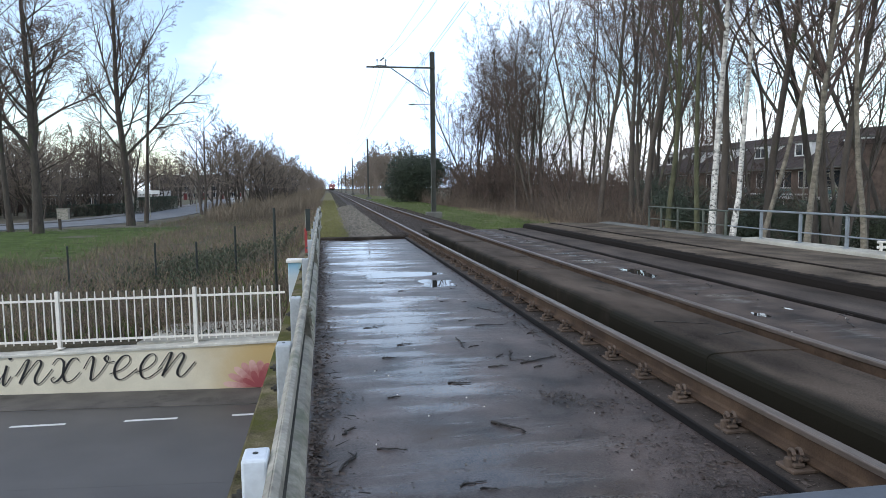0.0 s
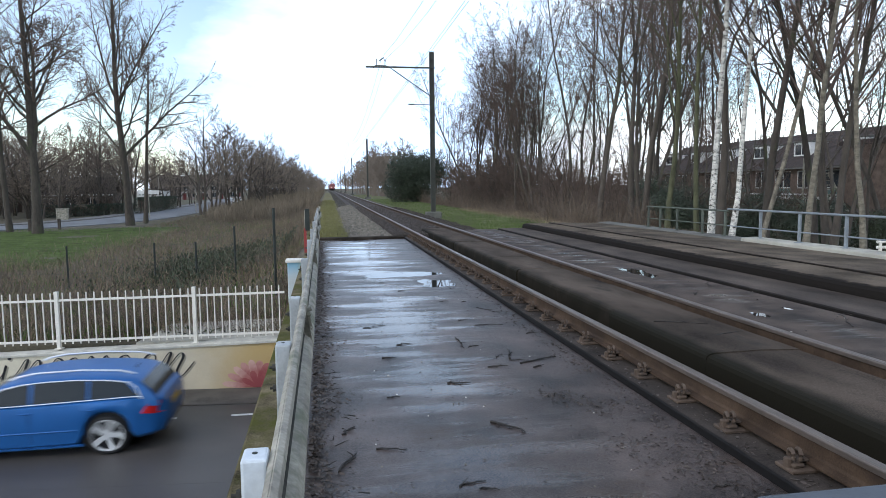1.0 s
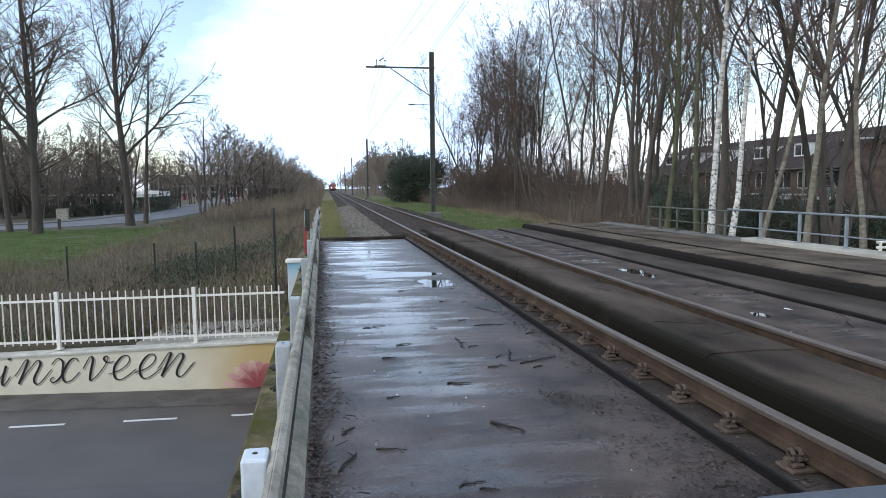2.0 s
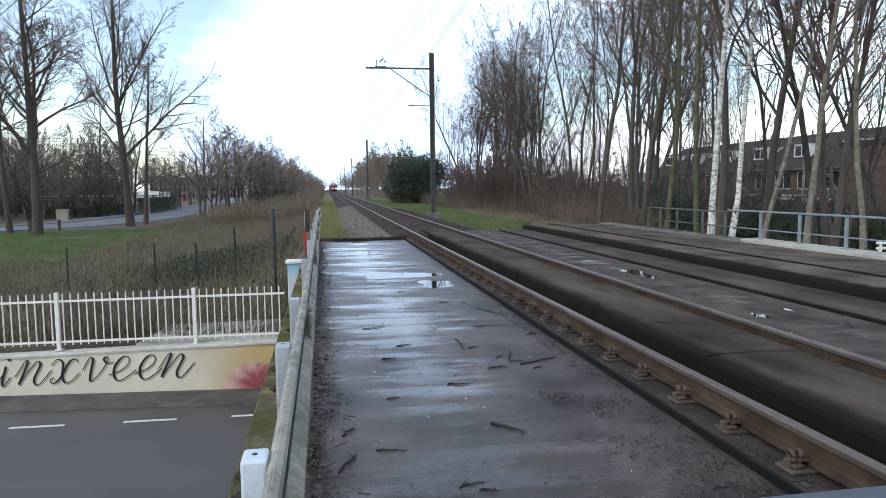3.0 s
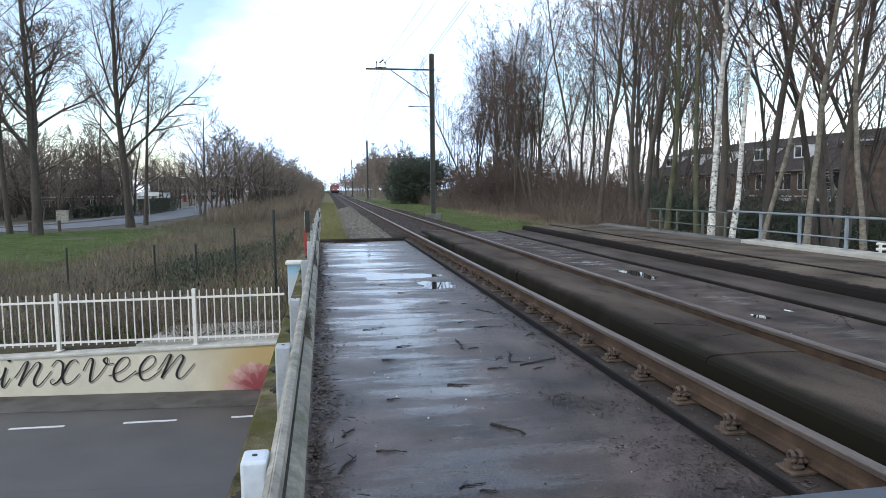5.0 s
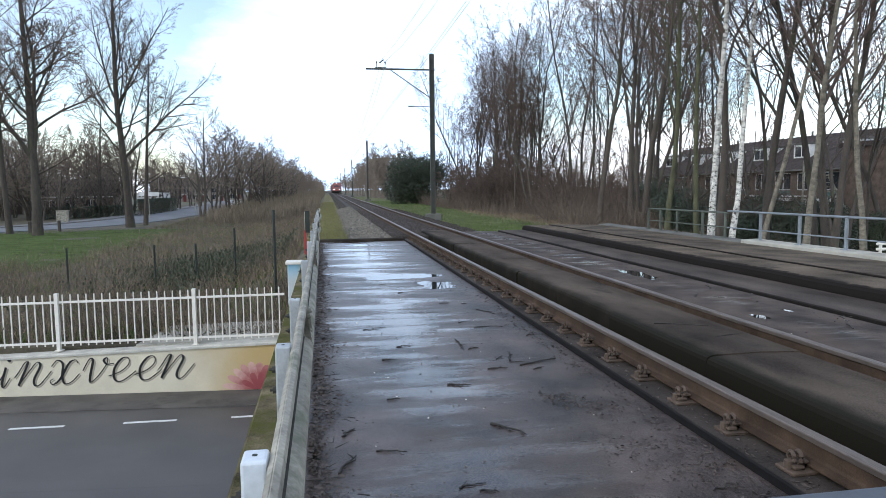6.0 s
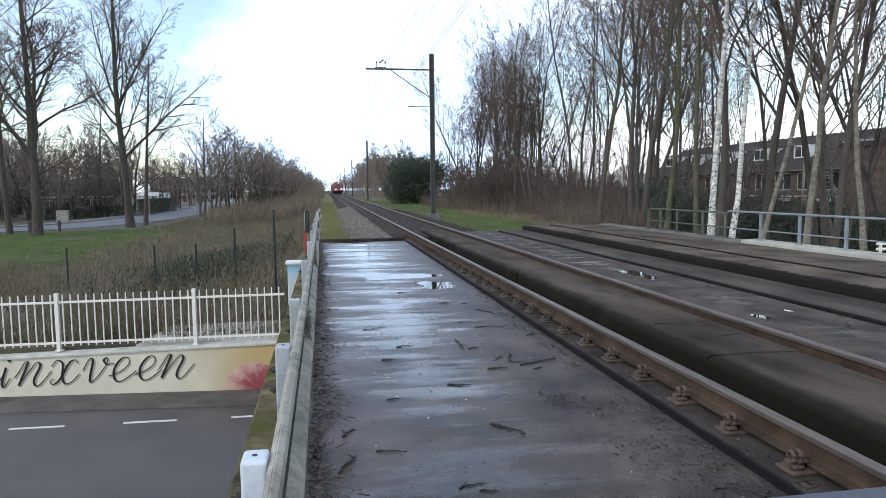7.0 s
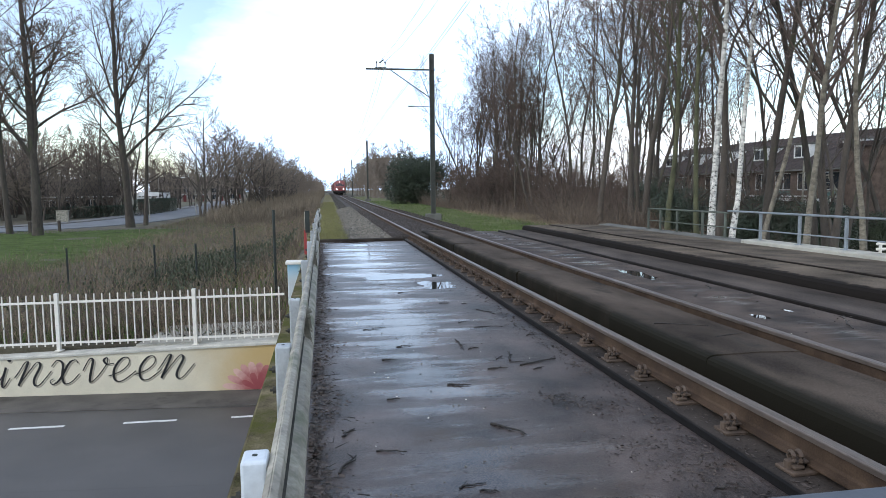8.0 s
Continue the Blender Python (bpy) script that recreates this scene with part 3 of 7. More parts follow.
for i in range(-3, 30):
    if i:
        copy_thing(fast, pose(GAUGE_L, 3.154 + 0.6 * i, -0.195, 0, 0, random.uniform(-1.5, 1.5)))


def make_trackbed():
    ys = [21.18, *range(30, 150, 20), *range(150, 800, 25)]
    bm = BM()
    sweep(bm, [(-2.55, -0.75), (-1.55, -0.19), (-1.15, -0.165), (1.15, -0.165), (1.55, -0.19), (2.35, -0.75)], [(3.316 + bend(y), y, 0) for y in ys])
    tagged(part("ballast_bed", bm, M_BALLAST), "brown grey stone ballast bed of the track", "ballast", kind="structure")
    bm = BM()
    sweep(bm, [(-2.70, -0.75), (-2.60, -0.41), (-1.78, -0.215), (-1.66, -0.20), (-1.62, -0.26), (-1.62, -0.75)], [(3.316 + bend(y), y, 0) for y in ys])
    tagged(part("ballast_shoulder", bm, M_SHOULDER), "grey loose ballast shoulder beside the rail", "ballast", kind="structure")
    # single sleepers, proud of the stones
    bm = BM()
    box(bm, -1.25, 1.25, -0.12, 0.12, -0.08, 0.0, 0.012)
    s0 = part("sleeper", bm, M_SLEEPER, at=pose(3.316, 21.6, -0.148))
    tagged(s0, "weathered brown timber sleeper under the rails", "sleeper", "sleepers")
    for i in range(1, 230):
        y = 21.6 + 0.6 * i
        o = again("sleeper", s0, pose(3.316 + bend(y), y, -0.148, 0, 0, random.uniform(-1, 1)))
        tagged(o, "weathered brown timber sleeper under the rails", "sleeper", "sleepers")


# Darker than its stones: the shade of their gaps is in this colour.
M_SHOULDER = material("shaded_ballast_shoulder", (0.06, 0.051, 0.041), rough=0.95, vary=0.7, scale=4, fine=22, bump=0.9, bump_dist=0.05, spec=0.1, dirt=(0.085, 0.07, 0.05), dirt_at=0.5, dirt_scale=2.0)
make_trackbed()


def stone_field(name, count, spot, size, mat, label, category, seed=1):
    """Many small angular stones in one mesh."""
    rng = np.random.default_rng(seed)
    base = np.array([(1, 0, -.3), (-.5, .87, -.35), (-.5, -.87, -.25), (.3, .2, .7), (-.45, .1, .55), (.1, -.5, .5)])
    tri = [(0, 1, 3), (1, 4, 3), (1, 2, 4), (2, 5, 4), (2, 0, 5), (0, 3, 5), (3, 4, 5)]
    V, F = [], []
    for i in range(count):
        x, y, z = spot(rng)
        s = size * rng.uniform(0.6, 1.35)
        a = rng.uniform(0, 6.28)
        c, q = math.cos(a), math.sin(a)
        p = base * s * rng.uniform(0.7, 1.3, (6, 3))
        k = len(V)
        V += [(x + u * c - v * q, y + u * q + v * c, z + w) for u, v, w in p]
        F += [tuple(k + j for j in t) for t in tri]
    return tagged(raw(name, V, F, mat), label, category, kind="stuff")


def shoulder_spot(rng):
    y = 21.2 + 38 * rng.random() ** 1.8
    x = rng.uniform(0.62 + 0.22 * noise.noise(Vector((0, y * 0.6, 2))) + 0.12 * noise.noise(Vector((0, y * 2.5, 6))), 1.9)
    return x, y, min(-0.178, -0.20 - (1.62 - x) * 0.225 + 0.012)


stone_field("ballast_stones", 5600, shoulder_spot, 0.078, M_GRAVEL, "loose grey ballast stones beside the rail", "ballast", 3)


def inner_spot(rng):
    y = 21.2 + 30 * rng.random() ** 1.7
    x = rng.uniform(1.7, 5.2)
    return x, y, -0.165 + rng.uniform(0, 0.012) - max(0, 2.1 - x) * 0.1


M_GRAVELB = material("brown_ballast_stone", (0.06, 0.048, 0.042), rough=0.9, vary=0.3, scale=9, fine=60, bump=0.4, island=0.5)
stone_field("track_stones", 8000, inner_spot, 0.038, M_GRAVELB, "rust-stained ballast stones between the rails", "ballast", 4)


M_VERGEG = material("mossy_verge", (0.18, 0.16, 0.085), rough=0.95, vary=0.4, scale=1.5, fine=25, bump=0.5, bump_dist=0.03, dirt=(0.16, 0.12, 0.07), dirt_at=0.58, dirt_scale=0.9, spec=0.1)
M_VERGEH = material("green_verge", (0.125, 0.13, 0.06), rough=0.95, vary=0.4, scale=1.0, fine=20, bump=0.5, bump_dist=0.03, dirt=(0.11, 0.09, 0.05), dirt_at=0.6, dirt_scale=0.5, spec=0.1)
for nm, x0, x1, y1, mt, lb in (("verge", -0.85, 0.85, 260, M_VERGEG, "yellowish mossy grass verge beside the ballast"), ("verge_far_side", 5.55, 10.2, 170, M_VERGEH, "green grass verge beside the track")):
    bm = BM()
    sweep(bm, [(x0, -0.8), (x0, -0.40), (x1, -0.395), (x1, -0.8)], [(bend(y), y, 0) for y in (21.2, 40, 80, 120, 150, 200, y1) if y <= y1])
    tagged(part(nm, bm, mt), lb, "verge", kind="structure")


# ---------------- overhead line ----------------
def make_mast(y, x=5.85, arm=True, h=8.7, group="line masts"):
    th = empty("catenary_mast", pose(x + bend(y), y, -0.35), "grey steel mast of the overhead line on a concrete foot", "mast", group)
    bm = BM()      # H section
    for u0, u1, v0, v1 in ((-0.11, 0.11, -0.125, -0.112), (-0.11, 0.11, 0.112, 0.125), (-0.006, 0.006, -0.112, 0.112)):
        box(bm, v0, v1, u0, u1, 0.3, h + 0.35)
    part("post", bm, M_MAST, th)
    bm = BM()
    box(bm, -0.42, 0.42, -0.36, 0.36, -0.4, 0.32, 0.04)
    part("foundation", bm, M_KERBG, th, "square grey concrete foot")
    if not arm:
        return th
    za = h - 0.52
    bm = BM()
    box(bm, -3.58, 0.16, -0.045, 0.045, za - 0.042, za + 0.042, 0.006)
    part("bracket_arm", bm, M_MAST, th)
    bm = BM()
    tube(bm, [(-2.25, 0, za - 0.05), (-0.1, 0, za - 1.5)], 0.028, 6)
    part("brace", bm, M_MAST, th)
    bm = BM()
    for u in (-3.0, -2.55):
        tube(bm, [(u, 0, za + 0.04), (u, 0, za + 0.33)], 0.018, 6)
        tube(bm, [(u, 0, za + 0.33), (u, 0, za + 0.40)], 0.036, 8)
    tube(bm, [(-3.08, 0, za + 0.075), (-2.47, 0, za + 0.075)], 0.024, 6)
    part("insulator_pair", bm, M_MAST, th)
    bm = BM()
    tube(bm, [(-2.85, 0, za + 0.33), (-2.7, 0.0, za + 0.43), (-2.62, 0.05, za + 0.5)], 0.035, 6)
    part("wire_clamp", bm, M_MAST, th)
    bm = BM()
    zt = h - 2.5
    tube(bm, [(-0.1, 0, zt), (-1.02, 0, zt)], 0.017, 6)
    part("steady_tube", bm, M_MAST, th)
    bm = BM()
    for k in range(4):
        tube(bm, [(-1.0 - 0.075 * k, 0, zt), (-1.04 - 0.075 * k, 0, zt)], 0.045, 8)
    tube(bm, [(-0.95, 0, zt), (-1.33, 0, zt)], 0.018, 6)
    part("insulator", bm, M_MAST, th)
    return th


MAST_Y = [37.2, 103.0, 169.0, 235.0, 301.0, 370.0]
for yy in MAST_Y:
    make_mast(yy, 5.76 if yy < 60 else 5.95, arm=yy < 60)


def make_wires():
    y0 = -24.0
    posts = [y0, *MAST_Y, 470.0]
    for name, x, z, sag, lab in (("messenger_wire", 3.05, 8.35, 1.65, "thin dark carrier wire of the overhead line"),
                                 ("contact_wire", 3.36, 5.75, 0.03, "thin dark contact wire over the track"),
                                 ("contact_wire", 3.27, 5.75, 0.03, "thin dark contact wire over the track"),
                                 ("messenger_wire", 3.3, 8.30, 1.85, "thin dark second carrier wire of the overhead line")):
        pts = []
        for a, b in zip(posts, posts[1:]):
            for i in range(8):
                t = i / 8
                y = a + (b - a) * t
                pts.append((x + bend(y) + (0.12 * math.sin(y * 0.023) if z < 6 else 0), y, z - sag * 4 * t * (1 - t)))
        part_ob = part(name, tube(BM(), pts, 0.0075, 4), M_WIRE)
        tagged(part_ob, lab, "overhead wire", "overhead wires")


make_wires()
# ---------------- crash barrier at the deck edge ----------------
def bar_x(y):
    return -0.092 - 0.0078 * y


def make_barrier():
    th = empty("crash_barrier", pose(0, 0, 0), "weathered galvanised crash barrier with pale posts along the deck", "crash barrier")
    # two-wave beam, ridges towards the track; z is measured from the rail head
    prof = [(-0.068, 0.598), (-0.052, 0.612), (-0.034, 0.602), (-0.028, 0.578), (-0.034, 0.548), (-0.072, 0.500), (-0.076, 0.465), (-0.070, 0.435),
            (-0.014, 0.400), (0.004, 0.372), (0.007, 0.345), (-0.002, 0.318), (-0.035, 0.300), (-0.050, 0.307)]
    inner = [(u - 0.006, w - 0.002) for u, w in prof[::-1]]
    ys = list(np.linspace(0.55, 30.0, 70))
    path = []
    for y in ys:
        wob = 0.012 * math.sin(y * 1.9) * min(1, max(0, (y - 9) / 8)) + 0.02 * math.sin(y * 0.8) * min(1, max(0, (y - 12) / 8))
        path.append((bar_x(y) + wob, y, 0.015 * math.sin(y * 0.9) * min(1, max(0, (y - 10) / 10)) - 0.1 * max(0, (y - 27) / 3) ** 2))
    part("beam", sweep(BM(), prof + inner, path), M_GALV, th, "mossy galvanised two-wave rail")
    # Dark strip laid in the valley: paints its shade, with some grime.
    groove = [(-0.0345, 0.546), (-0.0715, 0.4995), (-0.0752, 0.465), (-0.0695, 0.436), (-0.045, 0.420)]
    part("groove", sweep(BM(), groove + [(u + 0.0022, w) for u, w in groove[::-1]], path), M_GRIME_SHADE, th, "groove between the waves, darkened for shade and grime")
    for y in (4.3, 8.6, 12.9, 17.2):     # lapped joints with bolts
        bm = BM()
        q = [(u + 0.004, w) for u, w in prof] + [(u - 0.001, w) for u, w in prof[::-1]]
        sweep(bm, q, [(bar_x(y), y, 0.001), (bar_x(y + 0.32), y + 0.32, 0.001)])
        for dy in (0.06, 0.26):
            for w in (0.53, 0.395):
                tube(bm, [(bar_x(y) - 0.03, y + dy, w), (bar_x(y) - 0.005, y + dy, w + 0.01)], 0.016, 8)
        part("lap_joint", bm, M_GALV, th)
    for y in (1.86, 3.22, 4.60, 7.15, 9.75, 12.4, 15.1, 17.8, 20.5, 23.2, 25.9):
        x = bar_x(y) - 0.072
        base = -0.14 if y < 15.6 else -0.5
        bm = BM()      # hollow post with rounded top edges
        box(bm, x - 0.075, x - 0.004, y - 0.035, y + 0.06, base, 0.613, 0.009, 2)
        post = part("post", bm, M_POSTW if y < 2 else M_POSTG, th, "pale blue-grey post with a capped top" if y < 2 else "dull grey post")
        # Dark disc stands in for the shade inside the drilled hole.
        bm = BM()
        tube(bm, [(x - 0.04, y + 0.012, 0.611), (x - 0.04, y + 0.012, 0.6145)], 0.008, 10)
        part("hole", bm, M_FENCEP, post)
        for w in (0.50, 0.40):
            bm = BM()
            tube(bm, [(x - 0.106, y + 0.0, w), (x + 0.004, y + 0.0, w)], 0.007, 8)
            tube(bm, [(x - 0.092, y + 0.0, w), (x - 0.074, y + 0.0, w)], 0.017, 6)
            part("bolt", bm, M_GRIME_SHADE, post)
        bm = BM()
        box(bm, x - 0.004, x + 0.004, y - 0.03, y + 0.05, 0.36, 0.56, 0.004)
        part("spacer", bm, M_GALV, post)


M_GRIME_SHADE = material("grime_shade_steel", (0.055, 0.052, 0.045), rough=0.8, vary=0.3, scale=6, fine=50, bump=0.2, spec=0.15)
M_POSTG = material("grey_steel_post", (0.38, 0.40, 0.41), rough=0.55, vary=0.15, scale=6, fine=60, bump=0.08, dirt=(0.22, 0.23, 0.2), dirt_at=0.55, dirt_scale=5)
make_barrier()


# ---------------- mural wall with picket railing ----------------
WALL_DIR = Vector((1, -0.1, 0)).normalized()
WALL_IN = Vector((0.1, 1, 0)).normalized()       # away from the road
WALL_YAW = math.degrees(math.atan2(-0.1, 1))


def wall_top(x):
    return -2.155 + 0.0335 * (x + 6.93)


def make_mural():
    th = empty("mural_wall", pose(0, 0, 0), "cream painted retaining wall with black script and a pink flower", "wall", kind="structure")
    bm = BM()
    xs = [-26, -16, -10, -7, -4, -1.0, -0.2]
    rings = []
    for x in xs:
        zt = wall_top(x)
        y = wall_y(x)
        rings.append([bm.verts.new(p) for p in ((x, y, -3.2), (x, y, zt - 0.02), (x, y + 0.02, zt), (x + 0.04, y + 0.42, zt + 0.01), (x + 0.04, y + 0.44, zt - 0.02), (x + 0.04, y + 0.44, -3.2))])
    for a, b in zip(rings, rings[1:]):
        for j in range(5):
            bm.faces.new((a[j], a[j + 1], b[j + 1], b[j]))
    bm.faces.new(rings[-1]); bm.faces.new(rings[0][::-1])
    bmesh.ops.recalc_face_normals(bm, faces=bm.faces[:])
    part("wall_body", bm, M_MURAL, th)
    bm = BM()
    rings = []
    for x in xs:
        zt = wall_top(x)
        y = wall_y(x)
        rings.append([bm.verts.new(p) for p in ((x, y - 0.035, zt - 0.015), (x, y - 0.035, zt + 0.03), (x, y - 0.02, zt + 0.045), (x + 0.04, y + 0.44, zt + 0.05), (x + 0.04, y + 0.45, zt - 0.015))])
    for a, b in zip(rings, rings[1:]):
        for j in range(5):
            bm.faces.new((a[j], a[(j + 1) % 5], b[(j + 1) % 5], b[j]))
    bm.faces.new(rings[-1]); bm.faces.new(rings[0][::-1])
    bmesh.ops.recalc_face_normals(bm, faces=bm.faces[:])
    part("coping", bm, M_COPING, th, "pale weathered concrete coping")
    return th


def mural_paint():
    """Cream paint that turns ochre along the wall near the bridge, with cloudy brushwork."""
    m = material("mural_paint", (0.70, 0.63, 0.48), rough=0.75, vary=0.08, scale=1.2, fine=40, bump=0.1)
    n, l = m.node_tree.nodes, m.node_tree.links
    b = n["Principled BSDF"]
    src = b.inputs["Base Color"].links[0].from_socket
    tc = n.new("ShaderNodeTexCoord"); sp = n.new("ShaderNodeSeparateXYZ"); l.new(tc.outputs["Object"], sp.inputs[0])
    nz = n.new("ShaderNodeTexNoise"); nz.inputs["Scale"].default_value = 1.6; nz.inputs["Detail"].default_value = 4
    l.new(tc.outputs["Object"], nz.inputs["Vector"])
    a = n.new("ShaderNodeMath"); a.operation = 'MULTIPLY_ADD'; a.inputs[1].default_value = 1.3
    l.new(nz.outputs["Fac"], a.inputs[0]); l.new(sp.outputs["X"], a.inputs[2])
    r = n.new("ShaderNodeMapRange"); r.inputs[1].default_value = -2.75; r.inputs[2].default_value = -0.6; r.interpolation_type = 'SMOOTHSTEP'
    l.new(a.outputs[0], r.inputs[0])
    mx = n.new("ShaderNodeMix"); mx.data_type = 'RGBA'; mx.inputs[7].default_value = (0.55, 0.38, 0.155, 1)
    l.new(r.outputs[0], mx.inputs[0]); l.new(src, mx.inputs[6]); l.new(mx.outputs[2], b.inputs["Base Color"])
    return m


M_MURAL = mural_paint()
M_COPING = material("pale_coping", (0.55, 0.52, 0.45), rough=0.85, vary=0.2, scale=3, fine=60, bump=0.3, dirt=(0.17, 0.16, 0.13), dirt_at=0.6, dirt_scale=3)
mural = make_mural()


def make_railing_section(x0, x1, n, end_post=True):
    """A welded picket panel on the wall between x0 and x1."""
    th = empty("picket_railing", pose(0, 0, 0), "white painted steel picket railing panel on the wall coping", "railing", "picket railings")

    def pt(x, dz, off=0.16):
        return Vector((x, wall_y(x) + off, wall_top(x) * 0.5 + (-2.02) * 0.5 + dz))
    for dz, r in ((1.08, 0.024), (0.20, 0.024)):
        bm = BM()
        a, b = pt(x0, dz), pt(x1, dz)
        a2, b2 = a.copy(), b.copy()
        sweep(bm, [(-0.02, -0.022), (0.02, -0.022), (0.02, 0.022), (-0.02, 0.022)], [a2, b2])
        part("cross_bar", bm, M_WHITE, th)
    first = None
    for i in range(n):
        x = x0 + (x1 - x0) * (i + 0.75) / (n + 0.5)
        p = pt(x, 0.13)
        if first is None:
            bm = BM()
            tube(bm, [(0, 0, 0), (0, 0, 1.1), (0, 0, 1.118)], [0.0145, 0.0145, 0.008], 6)
            first = part("picket", bm, M_WHITE, th, at=Matrix.Translation(p))
        else:
            again("picket", first, Matrix.Translation(p), th)
    if end_post:
        bm = BM()
        p = pt(x1, 0.03)
        box(bm, -0.04, 0.04, -0.04, 0.04, 0.0, 1.24, 0.006)
        box(bm, -0.075, 0.075, -0.075, 0.075, 0.0, 0.018, 0.004)
        part("post", bm, M_WHITE, th, at=Matrix.Translation(p) @ pose(0, 0, 0, 0, 0, WALL_YAW))
    return th


for x0, x1, n, e in ((-14.4, -11.55, 17, True), (-11.55, -8.67, 17, True), (-8.67, -5.78, 17, True), (-5.78, -2.92, 17, True), (-2.92, -1.0, 12, False)):
    make_railing_section(x0, x1, n, e)
# ---------------- lettering and flower painted on the wall ----------------
M_INK = plain("black_mural_paint", (0.012, 0.011, 0.012), 0.6)
M_INKSH = plain("grey_brown_shadow_paint", (0.36, 0.32, 0.24), 0.7)


def wall_point(u, w, off=0.004):
    """u: metres along the wall's face (as x), w: height over the road."""
    return Vector((u, wall_y(u) - off, ROAD_Z + w))


def smooth(pts, n=9):
    out = []
    p = [pts[0], *pts, pts[-1]]
    for i in range(1, len(p) - 2):
        a, b, c, d = (Vector(q) for q in p[i - 1:i + 3])
        for k in range(n):
            t = k / n
            out.append(0.5 * (2 * b + (c - a) * t + (2 * a - 5 * b + 4 * c - d) * t * t + (3 * b - 3 * c + d - a) * t ** 3))
    out.append(Vector(p[-2]))
    return out


GLYPH = {      # script letter forms, x-height 1
    "i": ([(-0.25, 0.1), (0.05, 0.62), (0.17, 1.0), (0.06, 0.35), (0.10, 0.02), (0.25, 0.05), (0.5, 0.45)],),
    "n": ([(-0.14, 0.35), (-0.02, 0.6), (0.14, 0.98), (0.22, 0.9), (0.02, 0.02)], [(0.02, 0.02), (0.3, 0.6), (0.52, 0.97), (0.64, 0.82), (0.5, 0.28), (0.55, 0.02), (0.72, 0.06), (1.02, 0.6)]),
    "x": ([(0.0, 0.75), (0.16, 1.0), (0.36, 0.85), (0.40, 0.3), (0.52, 0.02), (0.74, 0.10), (0.95, 0.42)], [(0.86, 0.86), (0.76, 1.0), (0.56, 0.86), (0.34, 0.22), (0.12, 0.0), (0.02, 0.14), (0.12, 0.24)]),
    "v": ([(-0.05, 0.5), (0.12, 0.98), (0.24, 0.9), (0.22, 0.3), (0.26, 0.02), (0.5, 0.3), (0.72, 0.8), (0.70, 1.02), (0.60, 0.92), (0.72, 0.76), (0.95, 0.78)],),
    "e": ([(-0.1, 0.22), (0.3, 0.42), (0.52, 0.72), (0.46, 0.98), (0.24, 0.92), (0.06, 0.5), (0.14, 0.06), (0.4, 0.02), (0.8, 0.42)],),
}


def letter(char, u0, w0, h, wide, parent):
    def strokes(du, dw, off, thick, mat, name):
        V, F = [], []
        for st in GLYPH[char]:
            pts = smooth(st)
            q = [Vector((u0 + (p.x * wide + 0.18 * p.y) * h + du, w0 + p.y * h + dw)) for p in pts]
            k0 = len(V)
            for i, p in enumerate(q):
                d = (q[min(i + 1, len(q) - 1)] - q[max(i - 1, 0)])
                if d.length < 1e-6:
                    d = Vector((1, 0))
                d.normalize()
                t = (0.010 + 0.0165 * max(0.0, -d.y) ** 1.3) * thick
                nrm = Vector((-d.y, d.x)) * t
                for s in (-1, 1):
                    a = p + nrm * s
                    V.append(tuple(wall_point(a.x, a.y, off)))
            for i in range(len(q) - 1):
                a = k0 + i * 2
                F.append((a, a + 1, a + 3, a + 2))
        if char == "i":
            k = len(V)
            c = Vector((u0 + 0.50 * h + du, w0 + 1.36 * h + dw))
            V += [tuple(wall_point(c.x + 0.04 * math.cos(a), c.y + 0.04 * math.sin(a), off)) for a in np.linspace(0, 6.28, 12, endpoint=False)]
            F.append(tuple(range(k, k + 12)))
        return raw(name, V, F, mat, parent)
    strokes(0.028, -0.03, 0.004, 1.15, M_INKSH, "letter_shadow")
    strokes(0, 0, 0.008, 1.0, M_INK, "letter")


# the end of the town's name in black script
for ch, u0, wide in (("i", -6.92, 0.8), ("n", -6.57, 1.22), ("x", -5.93, 1.2), ("v", -5.24, 1.2), ("e", -4.66, 1.2), ("e", -4.12, 1.2), ("n", -3.62, 1.25)):
    letter(ch, u0 - 0.04, 0.245 + 0.026 * (u0 + 7.0), 0.42 if ch == "i" else 0.52, wide, mural)


FLOWER = (-1.60, 0.035)


def petal_paint(name, tip, root):
    """Brushed from a deep root to a pale tip."""
    m = bpy.data.materials.new(name)
    m.use_nodes = True
    n, l = m.node_tree.nodes, m.node_tree.links
    b = n["Principled BSDF"]
    b.inputs["Roughness"].default_value = 0.75
    tc = n.new("ShaderNodeTexCoord"); nz = n.new("ShaderNodeTexNoise"); nz.inputs["Scale"].default_value = 9; nz.inputs["Detail"].default_value = 5
    l.new(tc.outputs["Object"], nz.inputs["Vector"])
    ds = n.new("ShaderNodeVectorMath"); ds.operation = 'DISTANCE'; ds.inputs[1].default_value = tuple(wall_point(*FLOWER))
    l.new(tc.outputs["Object"], ds.inputs[0])
    a = n.new("ShaderNodeMath"); a.operation = 'MULTIPLY_ADD'; a.inputs[1].default_value = 0.35
    l.new(nz.outputs["Fac"], a.inputs[0]); l.new(ds.outputs["Value"], a.inputs[2])
    r = n.new("ShaderNodeMapRange"); r.inputs[1].default_value = 0.38; r.inputs[2].default_value = 0.86; r.interpolation_type = 'SMOOTHSTEP'
    l.new(a.outputs[0], r.inputs[0])
    mx = n.new("ShaderNodeMix"); mx.data_type = 'RGBA'; mx.inputs[6].default_value = (*root, 1); mx.inputs[7].default_value = (*tip, 1)
    l.new(r.outputs[0], mx.inputs[0]); l.new(mx.outputs[2], b.inputs["Base Color"])
    return m


